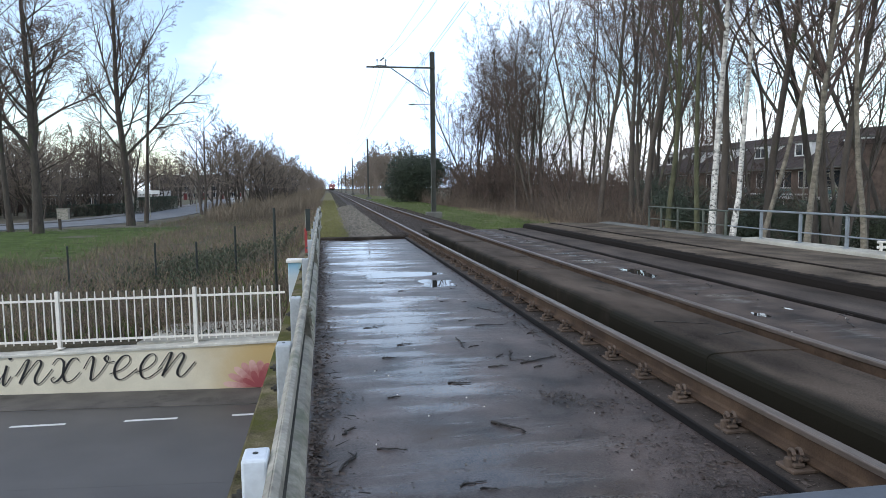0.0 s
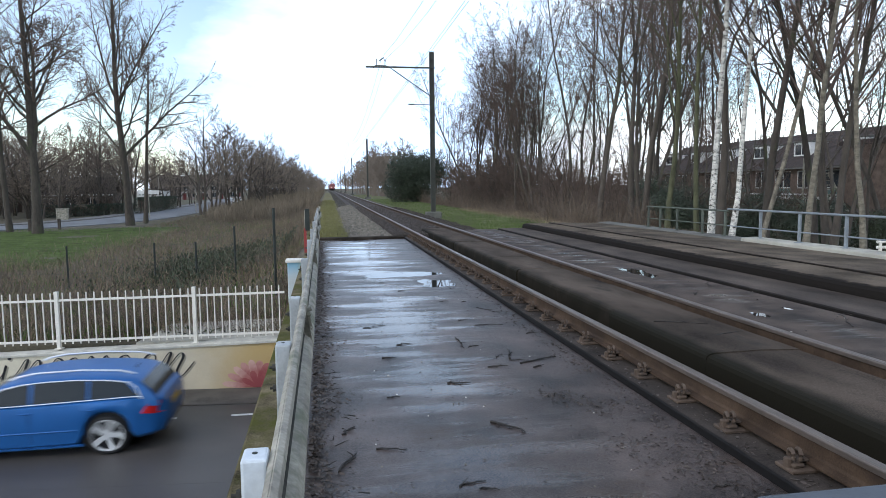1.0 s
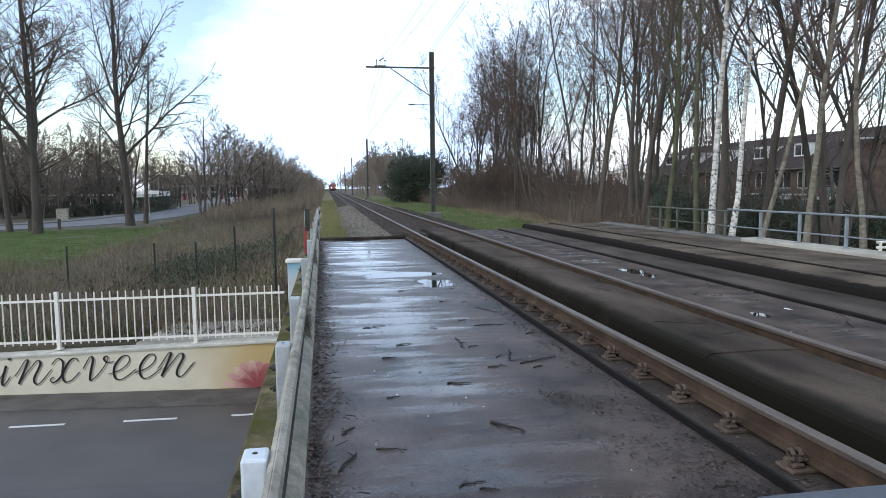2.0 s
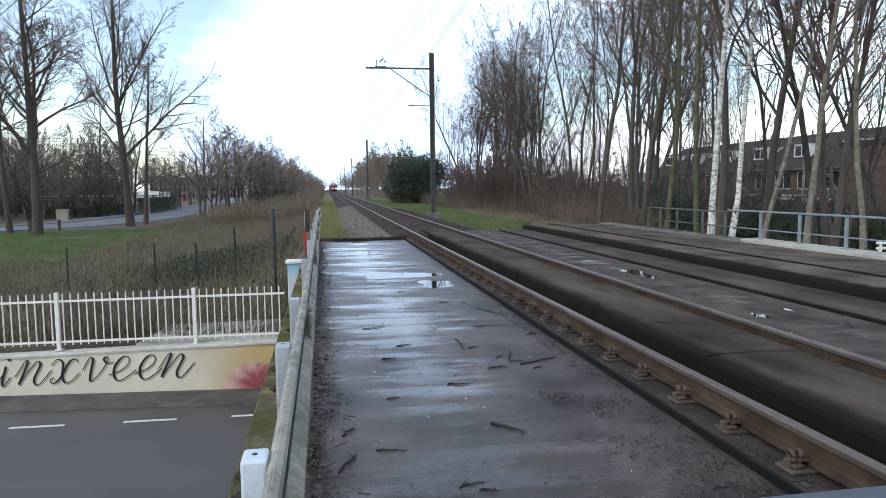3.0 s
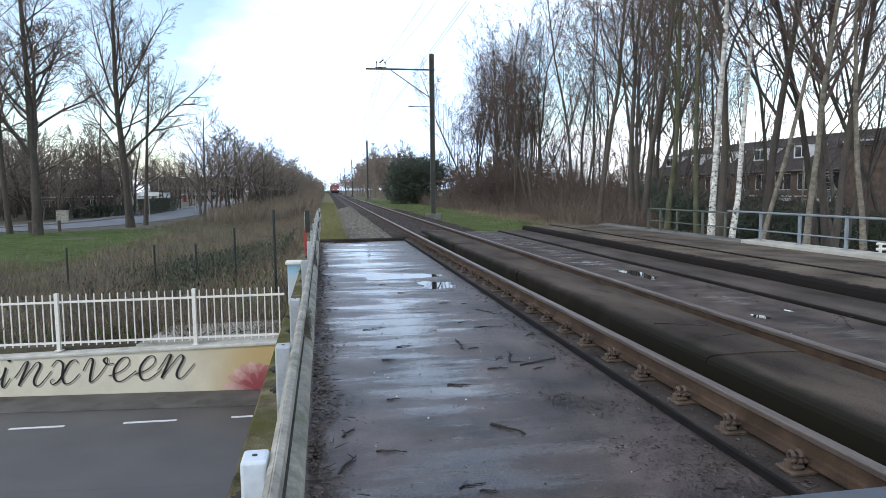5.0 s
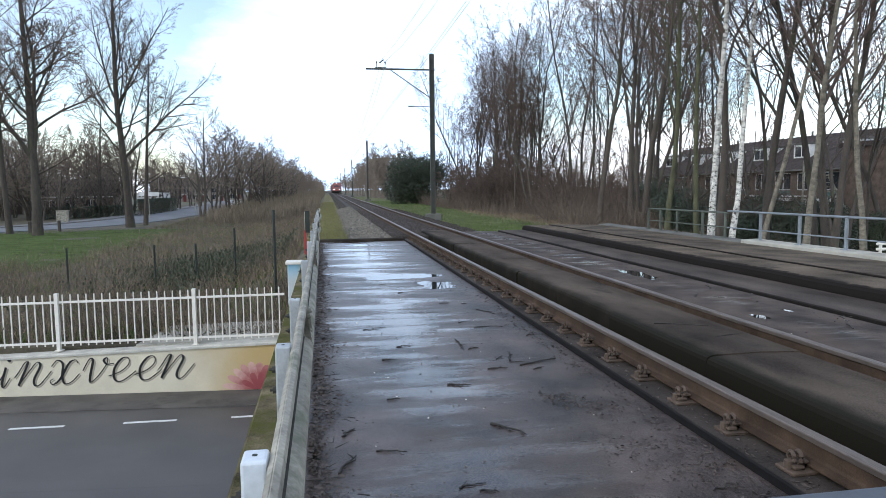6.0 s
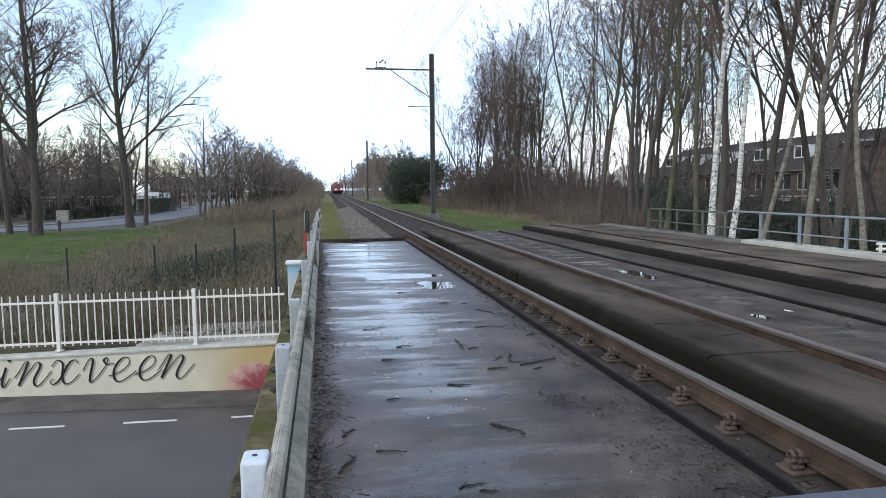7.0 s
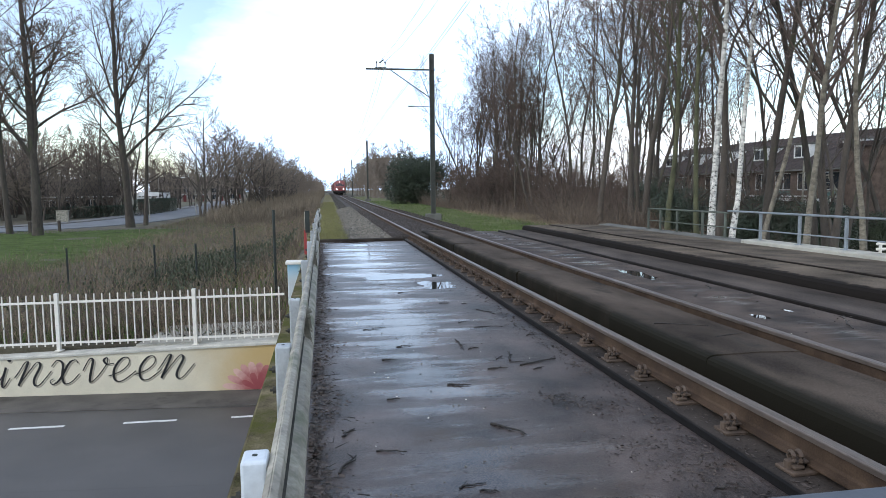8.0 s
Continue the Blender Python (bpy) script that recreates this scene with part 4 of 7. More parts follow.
M_PETALS = [petal_paint("pale_pink_paint", (0.70, 0.45, 0.39), (0.42, 0.13, 0.12)), petal_paint("pink_paint", (0.62, 0.33, 0.29), (0.36, 0.085, 0.085)),
            petal_paint("rose_paint", (0.50, 0.19, 0.17), (0.33, 0.07, 0.075))]


def petal(length, width, angle, layer, mat):
    ca, sa = math.cos(radians(angle)), math.sin(radians(angle))
    top = 16
    side = [(t * length, width * (0.25 + 0.75 * t ** 0.8) * math.sqrt(max(0.0, 1 - t ** 5))) for t in (i / top for i in range(top + 1))]
    P = []
    for a, b in side + [(a, -b) for a, b in side[-2::-1]]:
        P.append(tuple(wall_point(FLOWER[0] + a * ca - b * sa, max(0.04, FLOWER[1] + a * sa + b * ca), 0.004 + 0.0015 * layer)))
    raw("petal", P, [tuple(range(len(P)))[::-1]], mat, mural)


for k, (ang, ln, wd, mi) in enumerate(((86, 0.60, 0.12, 1), (50, 0.58, 0.13, 2), (122, 0.66, 0.11, 1), (155, 0.72, 0.10, 1), (20, 0.60, 0.12, 2), (68, 0.58, 0.12, 2), (104, 0.64, 0.11, 0),
                                       (138, 0.70, 0.10, 0), (172, 0.78, 0.09, 0), (40, 0.42, 0.10, 1), (8, 0.40, 0.08, 0), (75, 0.40, 0.10, 2), (150, 0.40, 0.08, 2), (110, 0.40, 0.09, 2))):
    petal(ln, wd, ang, k, M_PETALS[mi])

# ---------------- painted pillar at the end of the wall ----------------
def pillar_paint():
    m = material("pillar_mural_paint", (0.62, 0.66, 0.66), rough=0.7, vary=0.06, scale=2, fine=40, bump=0.1)
    n, l = m.node_tree.nodes, m.node_tree.links
    b = n["Principled BSDF"]
    src = b.inputs["Base Color"].links[0].from_socket
    tc = n.new("ShaderNodeTexCoord"); sp = n.new("ShaderNodeSeparateXYZ"); l.new(tc.outputs["Object"], sp.inputs[0])
    nz = n.new("ShaderNodeTexNoise"); nz.inputs["Scale"].default_value = 5; l.new(tc.outputs["Object"], nz.inputs["Vector"])
    for axis, lo, hi, col, k in (("Z", 0.85, 1.08, (0.30, 0.52, 0.66), 0.25), ("X", 0.12, 0.22, (0.45, 0.42, 0.17), 0.12)):
        a = n.new("ShaderNodeMath"); a.operation = 'MULTIPLY_ADD'; a.inputs[1].default_value = k
        l.new(nz.outputs["Fac"], a.inputs[0]); l.new(sp.outputs[axis], a.inputs[2])
        r = n.new("ShaderNodeMapRange"); r.inputs[1].default_value, r.inputs[2].default_value = lo, hi + 0.1; l.new(a.outputs[0], r.inputs[0])
        mx = n.new("ShaderNodeMix"); mx.data_type = 'RGBA'; mx.inputs[7].default_value = (*col, 1)
        l.new(r.outputs[0], mx.inputs[0]); l.new(src, mx.inputs[6])
        src = mx.outputs[2]
    l.new(src, b.inputs["Base Color"])
    return m


pillar = empty("painted_pillar", pose(-0.75, 14.95, -1.35), "square concrete pillar painted pale blue and ochre", "pillar")
bm = BM()
for z0, z1, s0, s1 in ((-0.75, 1.10, 0.155, 0.155),):
    box(bm, -s0, s0, -s0, s0, z0, z1, 0.012)
part("shaft", bm, pillar_paint(), pillar)
bm = BM()
box(bm, -0.195, 0.195, -0.195, 0.195, 1.10, 1.165, 0.015, 2)
part("cap", bm, M_WHITE, pillar, "pale blue-white slab cap")

# concrete slope block with scrawls behind the railing
blk = empty("concrete_block", pose(-2.6, 15.95, -2.0), "low pale concrete block with dark scrawls behind the railing", "concrete block")
bm = BM()
v = [bm.verts.new(p) for p in ((-1.6, -0.62, -0.1), (1.55, -0.75, -0.1), (1.55, 0.35, -0.1), (-1.15, 0.3, -0.1), (-1.6, -0.62, 0.04), (1.55, -0.75, 0.06), (1.5, 0.05, 0.27), (-1.1, 0.05, 0.24), (1.5, 0.35, 0.28), (-1.1, 0.3, 0.25))]
for q in ((0, 1, 5, 4), (4, 5, 6, 7), (7, 6, 8, 9), (1, 2, 8, 6, 5), (3, 0, 4, 7, 9), (2, 3, 9, 8)):
    bm.faces.new([v[i] for i in q])
bmesh.ops.recalc_face_normals(bm, faces=bm.faces[:])
part("slope", bm, M_KERBW, blk)
rs = random.Random(8)
for k in range(16):
    u = -1.0 + 2.3 * k / 15 + rs.uniform(-0.05, 0.05)
    f0 = rs.uniform(0.2, 0.45)
    bm = BM()
    hgt = rs.uniform(0.15, 0.35)

    def on(uu, t):
        y = -0.68 + (0.05 + 0.68) * t
        return Vector((uu, y, 0.05 + (0.255 - 0.05) * t + 0.012))
    tube(bm, [on(u, f0), on(u + rs.uniform(-0.12, 0.12), f0 + hgt * 0.5), on(u + rs.uniform(-0.1, 0.1), f0 + hgt)], 0.009, 4)
    part("scrawl", bm, M_FENCEP, blk)

# ---------------- wire fence up the bank ----------------
FENCE = [(-11.6, 24.4), (-8.35, 23.35), (-5.35, 22.0), (-4.07, 21.7), (-2.77, 20.7), (-1.34, 17.1)]
fence = empty("wire_fence", pose(0, 0, 0), "dark green wire fence climbing the bank", "fence")
tops = []
for i, (x, y) in enumerate(FENCE):
    zg = land(x, y)
    zt = (-0.45, -0.43, -0.28, -0.26, 0.25, 0.87)[i]
    bm = BM()
    box(bm, -0.028, 0.028, -0.028, 0.028, zg - 0.3 - zt, 0.0, 0.004)
    part("post", bm, M_FENCEP, fence, at=pose(x, y, zt, 0, 0, 20))
    tops.append((Vector((x, y, zg)), Vector((x, y, zt))))
for (g0, t0), (g1, t1) in zip(tops, tops[1:]):
    for k in (0.12, 0.4, 0.68, 0.95):
        bm = BM()
        tube(bm, [g0.lerp(t0, k), g1.lerp(t1, k)], 0.0022, 3)
        part("wire", bm, M_FENCEP, fence)

# marker post with a red and a black board beside the barrier
mk = empty("marker_post", pose(-0.57, 17.0, -0.5), "narrow trackside marker post with red and black boards", "marker post")
bm = BM(); tube(bm, [(0, 0.03, -0.2), (0, 0.03, 1.3)], 0.025, 8); part("post", bm, M_GALV, mk)
bm = BM(); box(bm, -0.045, 0.02, -0.012, 0.012, 0.08, 0.86, 0.004); part("red_board", bm, material("faded_red_paint", (0.32, 0.045, 0.04), vary=0.15), mk, "faded red board")
bm = BM(); box(bm, -0.01, 0.10, -0.016, 0.008, 0.80, 1.34, 0.004); part("black_board", bm, M_FENCEP, mk, "black board")
# ---------------- tube railing on the far kerb ----------------
M_BLUEG = material("pale_blue_grey_painted_steel", (0.205, 0.228, 0.245), rough=0.5, vary=0.15, scale=5, fine=40, bump=0.08, dirt=(0.2, 0.21, 0.2), dirt_at=0.58, dirt_scale=4)
M_GREENG = material("algae_green_steel", (0.085, 0.095, 0.075), rough=0.7, vary=0.2, scale=5, fine=40, bump=0.08)


def tube_railing(ys, y0, y1, z_top, mat, label, sq=0.026, base=0.16):
    th = empty("tube_railing", pose(0, 0, 0), label, "railing", "bridge railings")
    for y in ys:
        bm = BM()
        box(bm, 9.05 - sq, 9.05 + sq, y - sq, y + sq, base - 0.02, z_top - 0.02, 0.006)
        box(bm, 9.05 - 0.06, 9.05 + 0.06, y - 0.06, y + 0.06, base + 0.012, base + 0.028, 0.003)
        part("post", bm, mat, th)
    for z, r in ((z_top, 0.022), (0.385, 0.014)):
        bm = BM()
        tube(bm, [(9.05, y0, z), (9.05, y1, z)], r, 8)
        part("rail", bm, mat, th)


tube_railing([4.5, 5.72, 6.93, 8.15, 9.36, 10.58, 11.79, 13.0], 4.0, 14.2, 0.765, M_BLUEG, "pale blue-grey steel tube railing on the pale kerb")
tube_railing([14.3, 15.26, 16.49, 17.4, 18.1], 14.2, 18.15, 0.72, M_GREENG, "algae-stained steel tube railing on the old kerb", 0.024, 0.12)

# end of the white railing that follows the road on the other side
wr = empty("white_railing", pose(0, 0, 0), "white painted steel railing end below the bridge kerb", "railing")
for z in (0.335, 0.245):
    bm = BM(); tube(bm, [(9.13, 9.98, z), (9.50, 9.94, z), (12.5, 9.64, z)], 0.024, 8); part("rail", bm, M_WHITE, wr)
for x in (9.19, 10.9, 12.4):
    bm = BM(); box(bm, x - 0.02, x + 0.02, 9.95 - (x - 9.2) * 0.1, 9.99 - (x - 9.2) * 0.1, 0.18 if x < 9.3 else -2.2, 0.33, 0.004); part("post", bm, M_WHITE, wr)
# retaining wall of the cutting on that side
bm = BM()
sweep(bm, [(0, -3.2), (0, -0.62), (-0.35, -0.60), (-0.35, -3.2)], [(9.1, wall_y(9.1) + 0.1, 0), (30, wall_y(30) + 0.1, 0)])
tagged(part("wall_cutting", bm, M_CONC), "grey concrete retaining wall of the road cutting", "wall", kind="structure")
bm = BM()
sweep(bm, [(0, -3.2), (0, -0.9), (0.35, -0.88), (0.35, -3.2)], [(9.1, 2.0, 0), (30, 0.0, 0)])
tagged(part("wall_cutting_near", bm, M_CONC), "grey concrete retaining wall of the road cutting", "wall", kind="structure")
# ---------------- bare winter trees ----------------
class Shoots:
    """Collects tapered tubes and turns them into one mesh."""

    def __init__(self):
        self.v, self.f = [], []

    def add(self, pts, radii, n):
        base = len(self.v)
        m = len(pts)
        for i, p in enumerate(pts):
            a, b = pts[max(0, i - 1)], pts[min(m - 1, i + 1)]
            d = (b - a).normalized()
            u = d.cross(Vector((0.31, 0.2, 0.93)) if abs(d.z) < 0.95 else Vector((1, 0, 0))).normalized()
            w = d.cross(u)
            for k in range(n):
                t = 2 * math.pi * k / n
                self.v.append(tuple(p + (u * math.cos(t) + w * math.sin(t)) * radii[i]))
        for i in range(m - 1):
            for k in range(n):
                a, b = base + i * n + k, base + i * n + (k + 1) % n
                self.f.append((a, b, b + n, a + n))


def spread(d, angle, rng):
    """d turned aside by angle in a random direction."""
    u = d.cross(Vector((rng.uniform(-1, 1), rng.uniform(-1, 1), rng.uniform(-1, 1)))).normalized()
    return (d * math.cos(angle) + u * math.sin(angle)).normalized()


def grow(sh, rng, p, d, length, r, level, spec):
    wood, twigs = sh
    nseg = ((5, 3, 2, 1, 1) if "sides" in spec else (9, 6, 4, 2, 1))[level]
    pts, rad = [p.copy()], [r * (1.25 if level == 0 else 1)]
    q, dd = p.copy(), d.copy()
    for i in range(nseg):
        wander = (spec["wander"], 0.20, 0.24, 0.28, 0.3)[level]
        dd = (dd + Vector((rng.gauss(0, wander), rng.gauss(0, wander), rng.gauss(0, wander * 0.5) + spec["up"][level])) * 0.55).normalized()
        q = q + dd * (length / nseg)
        pts.append(q.copy())
        t = (i + 1) / nseg
        rad.append(max(r * (1 - t * (0.80 if level == 0 else 0.85)), spec["thin"]))
    (wood if level < spec.get("fine_from", 2) else twigs).add(pts, rad, spec["sides"] if "sides" in spec else (9, 6, 4, 3, 3)[level])
    if level >= spec["levels"]:
        return
    if level == 0:      # main limbs: (share of the height, bearing, rise, length, radius)
        for t, bearing, rise, ln, lr in spec.get("limbs", ()):
            i = min(nseg - 1, int(t * nseg))
            at = pts[i].lerp(pts[i + 1], t * nseg - i)
            ca = math.cos(radians(rise))
            grow(sh, rng, at, Vector((math.cos(radians(bearing)) * ca, math.sin(radians(bearing)) * ca, math.sin(radians(rise)))), ln, lr, 1, spec)
    kids = spec["kids"][level]
    start = spec["start"] if level == 0 else 0.22
    for k in range(kids):
        t = start + (1 - start) * ((k + rng.uniform(0.1, 0.9)) / kids)
        i = min(nseg - 1, int(t * nseg))
        fr = t * nseg - i
        at = pts[i].lerp(pts[i + 1], fr)
        axis = (pts[i + 1] - pts[i]).normalized()
        ang = radians(rng.uniform(*spec["angle"][level]))
        nd = spread(axis, ang, rng)
        if level == 0 and nd.z < 0.05:
            nd.z = abs(nd.z) + 0.15
            nd.normalize()
        share = (1 - t) * 0.75 + 0.35
        nl = length * spec["ratio"][level] * share * rng.uniform(0.75, 1.25)
        limb = spec["limb"] if level == 0 and "limb" in spec else 0.62
        nr = max(spec["thin"], min(rad[i] * limb, r * limb * share))
        grow(sh, rng, at, nd, nl, nr, level + 1, spec)


SPREADING = dict(limb=0.42, wander=0.06, up=(0.05, 0.10, 0.07, 0.03, 0.0), thin=0.0095, levels=4, kids=(9, 11, 7, 4), start=0.36,
                 angle=((32, 60), (25, 55), (25, 60), (25, 60)), ratio=(0.42, 0.46, 0.48, 0.6))
FORKED = dict(SPREADING, limbs=((0.27, 185, 60, 11.5, 0.20), (0.28, 20, 76, 13.0, 0.19), (0.37, 5, 36, 8.8, 0.11), (0.22, 350, 20, 6.0, 0.06), (0.40, 160, 40, 7.0, 0.09),
                                (0.45, 250, 50, 7.0, 0.08), (0.46, 80, 52, 7.5, 0.09), (0.55, 30, 45, 6.5, 0.07), (0.33, 200, 30, 6.0, 0.07)))
BROAD = dict(SPREADING, limbs=((0.27, 8, 43, 11.5, 0.155), (0.33, 330, 36, 8.5, 0.10), (0.29, 175, 46, 8.0, 0.09), (0.19, 190, 34, 5.0, 0.055), (0.38, 20, 30, 7.5, 0.085),
                               (0.42, 172, 48, 7.5, 0.09), (0.45, 355, 70, 11.0, 0.13), (0.48, 190, 68, 9.5, 0.12), (0.40, 95, 55, 8.0, 0.09), (0.44, 275, 55, 8.0, 0.09), (0.55, 15, 50, 6.5, 0.07)))
SLENDER = dict(limb=0.46, wander=0.115, up=(0.05, 0.13, 0.09, 0.03, 0.0), thin=0.0066, levels=4, kids=(13, 7, 6, 3), start=0.30,
               angle=((20, 46), (22, 50), (25, 60), (25, 60)), ratio=(0.46, 0.5, 0.5, 0.6))
FANNED = dict(SLENDER, limbs=((0.30, 5, 58, 7.0, 0.05), (0.34, 350, 44, 6.0, 0.04), (0.38, 20, 50, 6.5, 0.045), (0.36, 175, 62, 6.0, 0.04), (0.44, 0, 40, 5.0, 0.035)))
BIRCHY = dict(wander=0.05, up=(0.05, 0.14, 0.02, -0.10, -0.1), thin=0.007, levels=4, kids=(13, 6, 5, 3), start=0.36,
              angle=((30, 52), (25, 50), (25, 55), (25, 60)), ratio=(0.32, 0.45, 0.5, 0.6))
SMALL = dict(wander=0.10, up=(0.04, 0.10, 0.04, 0.0, 0.0), thin=0.014, levels=3, kids=(10, 7, 5), start=0.14,
             angle=((28, 60), (25, 60), (25, 60)), ratio=(0.62, 0.5, 0.5))


SHRUB = dict(wander=0.14, up=(0.05, 0.08, 0.04, 0.0, 0.0), thin=0.011, levels=4, kids=(8, 6, 5, 3), start=0.10,
             angle=((28, 60), (25, 60), (25, 60), (25, 60)), ratio=(0.62, 0.55, 0.5, 0.6))


def make_tree(name, seed, height, r, spec, m, label, lean=(0, 0), bark=None, stems=1, group="bare trees", twig_mat=None):
    rng = random.Random(seed)
    wood, twigs = Shoots(), Shoots()
    if bark in (M_BIRCH, M_PALEB):      # only the stem of these is pale
        spec = dict(spec, fine_from=1)
    for s in range(stems):
        d = Vector((lean[0] + rng.gauss(0, 0.03), lean[1] + rng.gauss(0, 0.03), 1)).normalized()
        if stems > 1:
            d = (d + Vector((math.cos(s * 2.4), math.sin(s * 2.4), 0)) * 0.2).normalized()
        grow((wood, twigs), rng, Vector((0.12 * math.cos(s * 2.4) * (stems > 1), 0.12 * math.sin(s * 2.4) * (stems > 1), -0.25)), d, height * (1 if s == 0 else 0.85), r, 0, spec)
    th = empty(name, m, label, "tree", group)
    raw("trunk", wood.v, wood.f, bark or M_BARK, th, smooth=True)
    raw("crown", twigs.v, twigs.f, twig_mat or M_TWIG, th)
    return th


LAB_BIG = "tall bare broad-crowned tree with grey bark"
LAB_SLIM = "slender bare tree with dark upright branches"
LAB_BIRCH = "bare birch with white peeling bark"
LAB_SMALL = "small bare tree with a dense twiggy crown"

M_MOSSB = material("mossy_green_bark", (0.085, 0.085, 0.045), rough=0.95, vary=0.3, scale=5, fine=45, bump=0.8, bump_dist=0.02, stretch=(1, 1, 0.35))
M_PALEB = material("pale_flaking_bark", (0.185, 0.16, 0.12), rough=0.9, vary=0.35, scale=4, fine=30, bump=0.6, stretch=(2, 2, 3), dirt=(0.06, 0.05, 0.035), dirt_at=0.55, dirt_scale=1.6)
# tall roadside trees on the meadow
big_a = make_tree("tree", 11, 22.5, 0.36, FORKED, pose(-22.3, 56.8, -2.05), LAB_BIG, (0.02, 0))
big_b = make_tree("tree", 12, 25.0, 0.37, BROAD, pose(-18.6, 68.2, -2.05), LAB_BIG, (0.01, 0))
big_c = make_tree("tree", 13, 17.0, 0.22, SPREADING, pose(-18.2, 72.0, -2.05), LAB_BIG, (0.08, 0))
big_d = make_tree("tree", 14, 20.0, 0.24, SPREADING, pose(-25.7, 60.2, -2.05), "bare tree with dark seed clusters hanging in its crown", (-0.04, 0))


def seed_clusters(tree, crown, count, seed):
    rng = random.Random(seed)
    tips = [v.co.copy() for v in crown.data.vertices]
    V, F = [], []
    for i in range(count):
        c = rng.choice(tips)
        if c.z < 5:
            continue
        for k in range(7):
            q = c + Vector((rng.gauss(0, 0.2), rng.gauss(0, 0.2), rng.gauss(-0.1, 0.2)))
            u = Vector((rng.gauss(0, 1), rng.gauss(0, 1), rng.gauss(0, 1))).normalized() * rng.uniform(0.05, 0.13)
            w = u.cross(Vector((rng.gauss(0, 1), rng.gauss(0, 1), rng.gauss(0, 1)))).normalized() * rng.uniform(0.03, 0.08)
            n = len(V)
            V += [tuple(q - u), tuple(q + w), tuple(q + u), tuple(q - w)]
            F.append((n, n + 1, n + 2, n + 3))
    raw("seed_cluster", V, F, M_TWIG, tree, "dark hanging seed clusters", kind="stuff")


seed_clusters(big_d, [c for c in big_d.children if c.name.startswith("crown")][0], 420, 5)
copy_thing(big_b, pose(-28.0, 56.0, -2.05, 0, 0, 130))
copy_thing(big_a, pose(-33.0, 72.0, -2.05, 0, 0, 40))
copy_thing(big_c, pose(-40.0, 76.0, -2.05, 0, 0, 200))
copy_thing(big_b, pose(-47.0, 92.0, -2.05, 0, 0, 280))
copy_thing(big_c, pose(-31.0, 100.0, -2.05, 0, 0, 100))

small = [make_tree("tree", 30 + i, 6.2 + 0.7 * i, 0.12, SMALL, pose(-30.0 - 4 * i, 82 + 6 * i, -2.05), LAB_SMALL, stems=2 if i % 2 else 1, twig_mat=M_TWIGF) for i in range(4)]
slim = [make_tree("tree", 50 + i, 14.5 + 0.8 * i, 0.105 + 0.012 * (i % 3), SLENDER, pose(14.5 + 1.7 * i, 30 + 2.5 * i, -0.7), LAB_SLIM, stems=1 + (i % 3 == 1)) for i in range(6)]
birch = [make_tree("birch", 70 + i, hh, rr, BIRCHY, pose(x, y, z), LAB_BIRCH, ln, M_BIRCH, group="birches")
         for i, (x, y, z, ln, hh, rr) in enumerate(((11.23, 18.5, -0.35, (0.027, 0), 14.5, 0.105), (11.56, 18.0, -0.3, (0.131, 0.02), 14.0, 0.085))) ]
make_tree("tree", 72, 12.0, 0.075, BIRCHY, pose(12.17, 17.5, -0.2), "leaning bare tree with pale flaking bark", (0.27, 0.03), M_PALEB)
make_tree("tree", 81, 13.0, 0.082, FANNED, pose(12.07, 15.5, -0.4), "leaning bare tree with pale flaking bark", (0.16, 0.02), M_PALEB)
make_tree("tree", 82, 11.0, 0.075, SLENDER, pose(13.36, 15.0, -0.4), "bare tree with pale flaking bark", (0.08, 0.0), M_PALEB)
make_tree("tree", 83, 15.0, 0.085, SLENDER, pose(11.38, 19.5, -0.4), "slender bare tree with a mossy green trunk", (-0.015, 0), M_MOSSB)
make_tree("tree", 84, 16.5, 0.15, SLENDER, pose(13.68, 22.0, -0.6), "bare tree with a thick dark trunk", (0.02, 0))
make_tree("tree", 85, 14.0, 0.12, SLENDER, pose(12.75, 24.0, -0.6), LAB_SLIM, (0.006, 0), M_MOSSB)
make_tree("tree", 86, 16.0, 0.15, SLENDER, pose(13.3, 27.0, -0.6), LAB_SLIM, (-0.01, 0))
make_tree("tree", 87, 15.5, 0.14, SLENDER, pose(12.92, 31.0, -0.6), LAB_SLIM, (-0.01, 0))
make_tree("tree", 88, 15.5, 0.14, SLENDER, pose(13.6, 29.0, -0.6), LAB_SLIM, (-0.057, 0))


for sd, hh, rr, x, y, ln in ((90, 14, 0.13, 13.2, 18.8, (0.05, 0)), (91, 13, 0.11, 14.6, 17.6, (0.10, 0)), (92, 14, 0.12, 15.6, 19.6, (0.04, 0)), (93, 12, 0.10, 14.9, 14.6, (0.05, 0.02)), (94, 15, 0.13, 16.8, 20.5, (-0.05, 0))):
    make_tree("tree", sd, hh, rr, SLENDER, pose(x, y, -0.7), LAB_SLIM, ln)


def scatter(protos, spots, seed, z=None, grow_by=(0.8, 1.15)):
    rng = random.Random(seed)
    for x, y in spots:
        p = rng.choice(protos)
        s = rng.uniform(*grow_by)
        o = copy_thing(p, pose(x, y, (bank(x) if z is None else z) - 0.05, 0, 0, rng.uniform(0, 360)))
        o.scale = (s, s, s)


def spots_in(n, x0, x1, y0, y1, seed, skip=None, gap=1.6):
    rng = random.Random(seed)
    out = []
    tries = 0
    while len(out) < n and tries < n * 60:
        tries += 1
        x, y = rng.uniform(x0, x1), rng.uniform(y0, y1)
        if skip and skip(x, y):
            continue
        if all((x - a) ** 2 + (y - b) ** 2 > gap ** 2 for a, b in out):
            out.append((x, y))
    return out


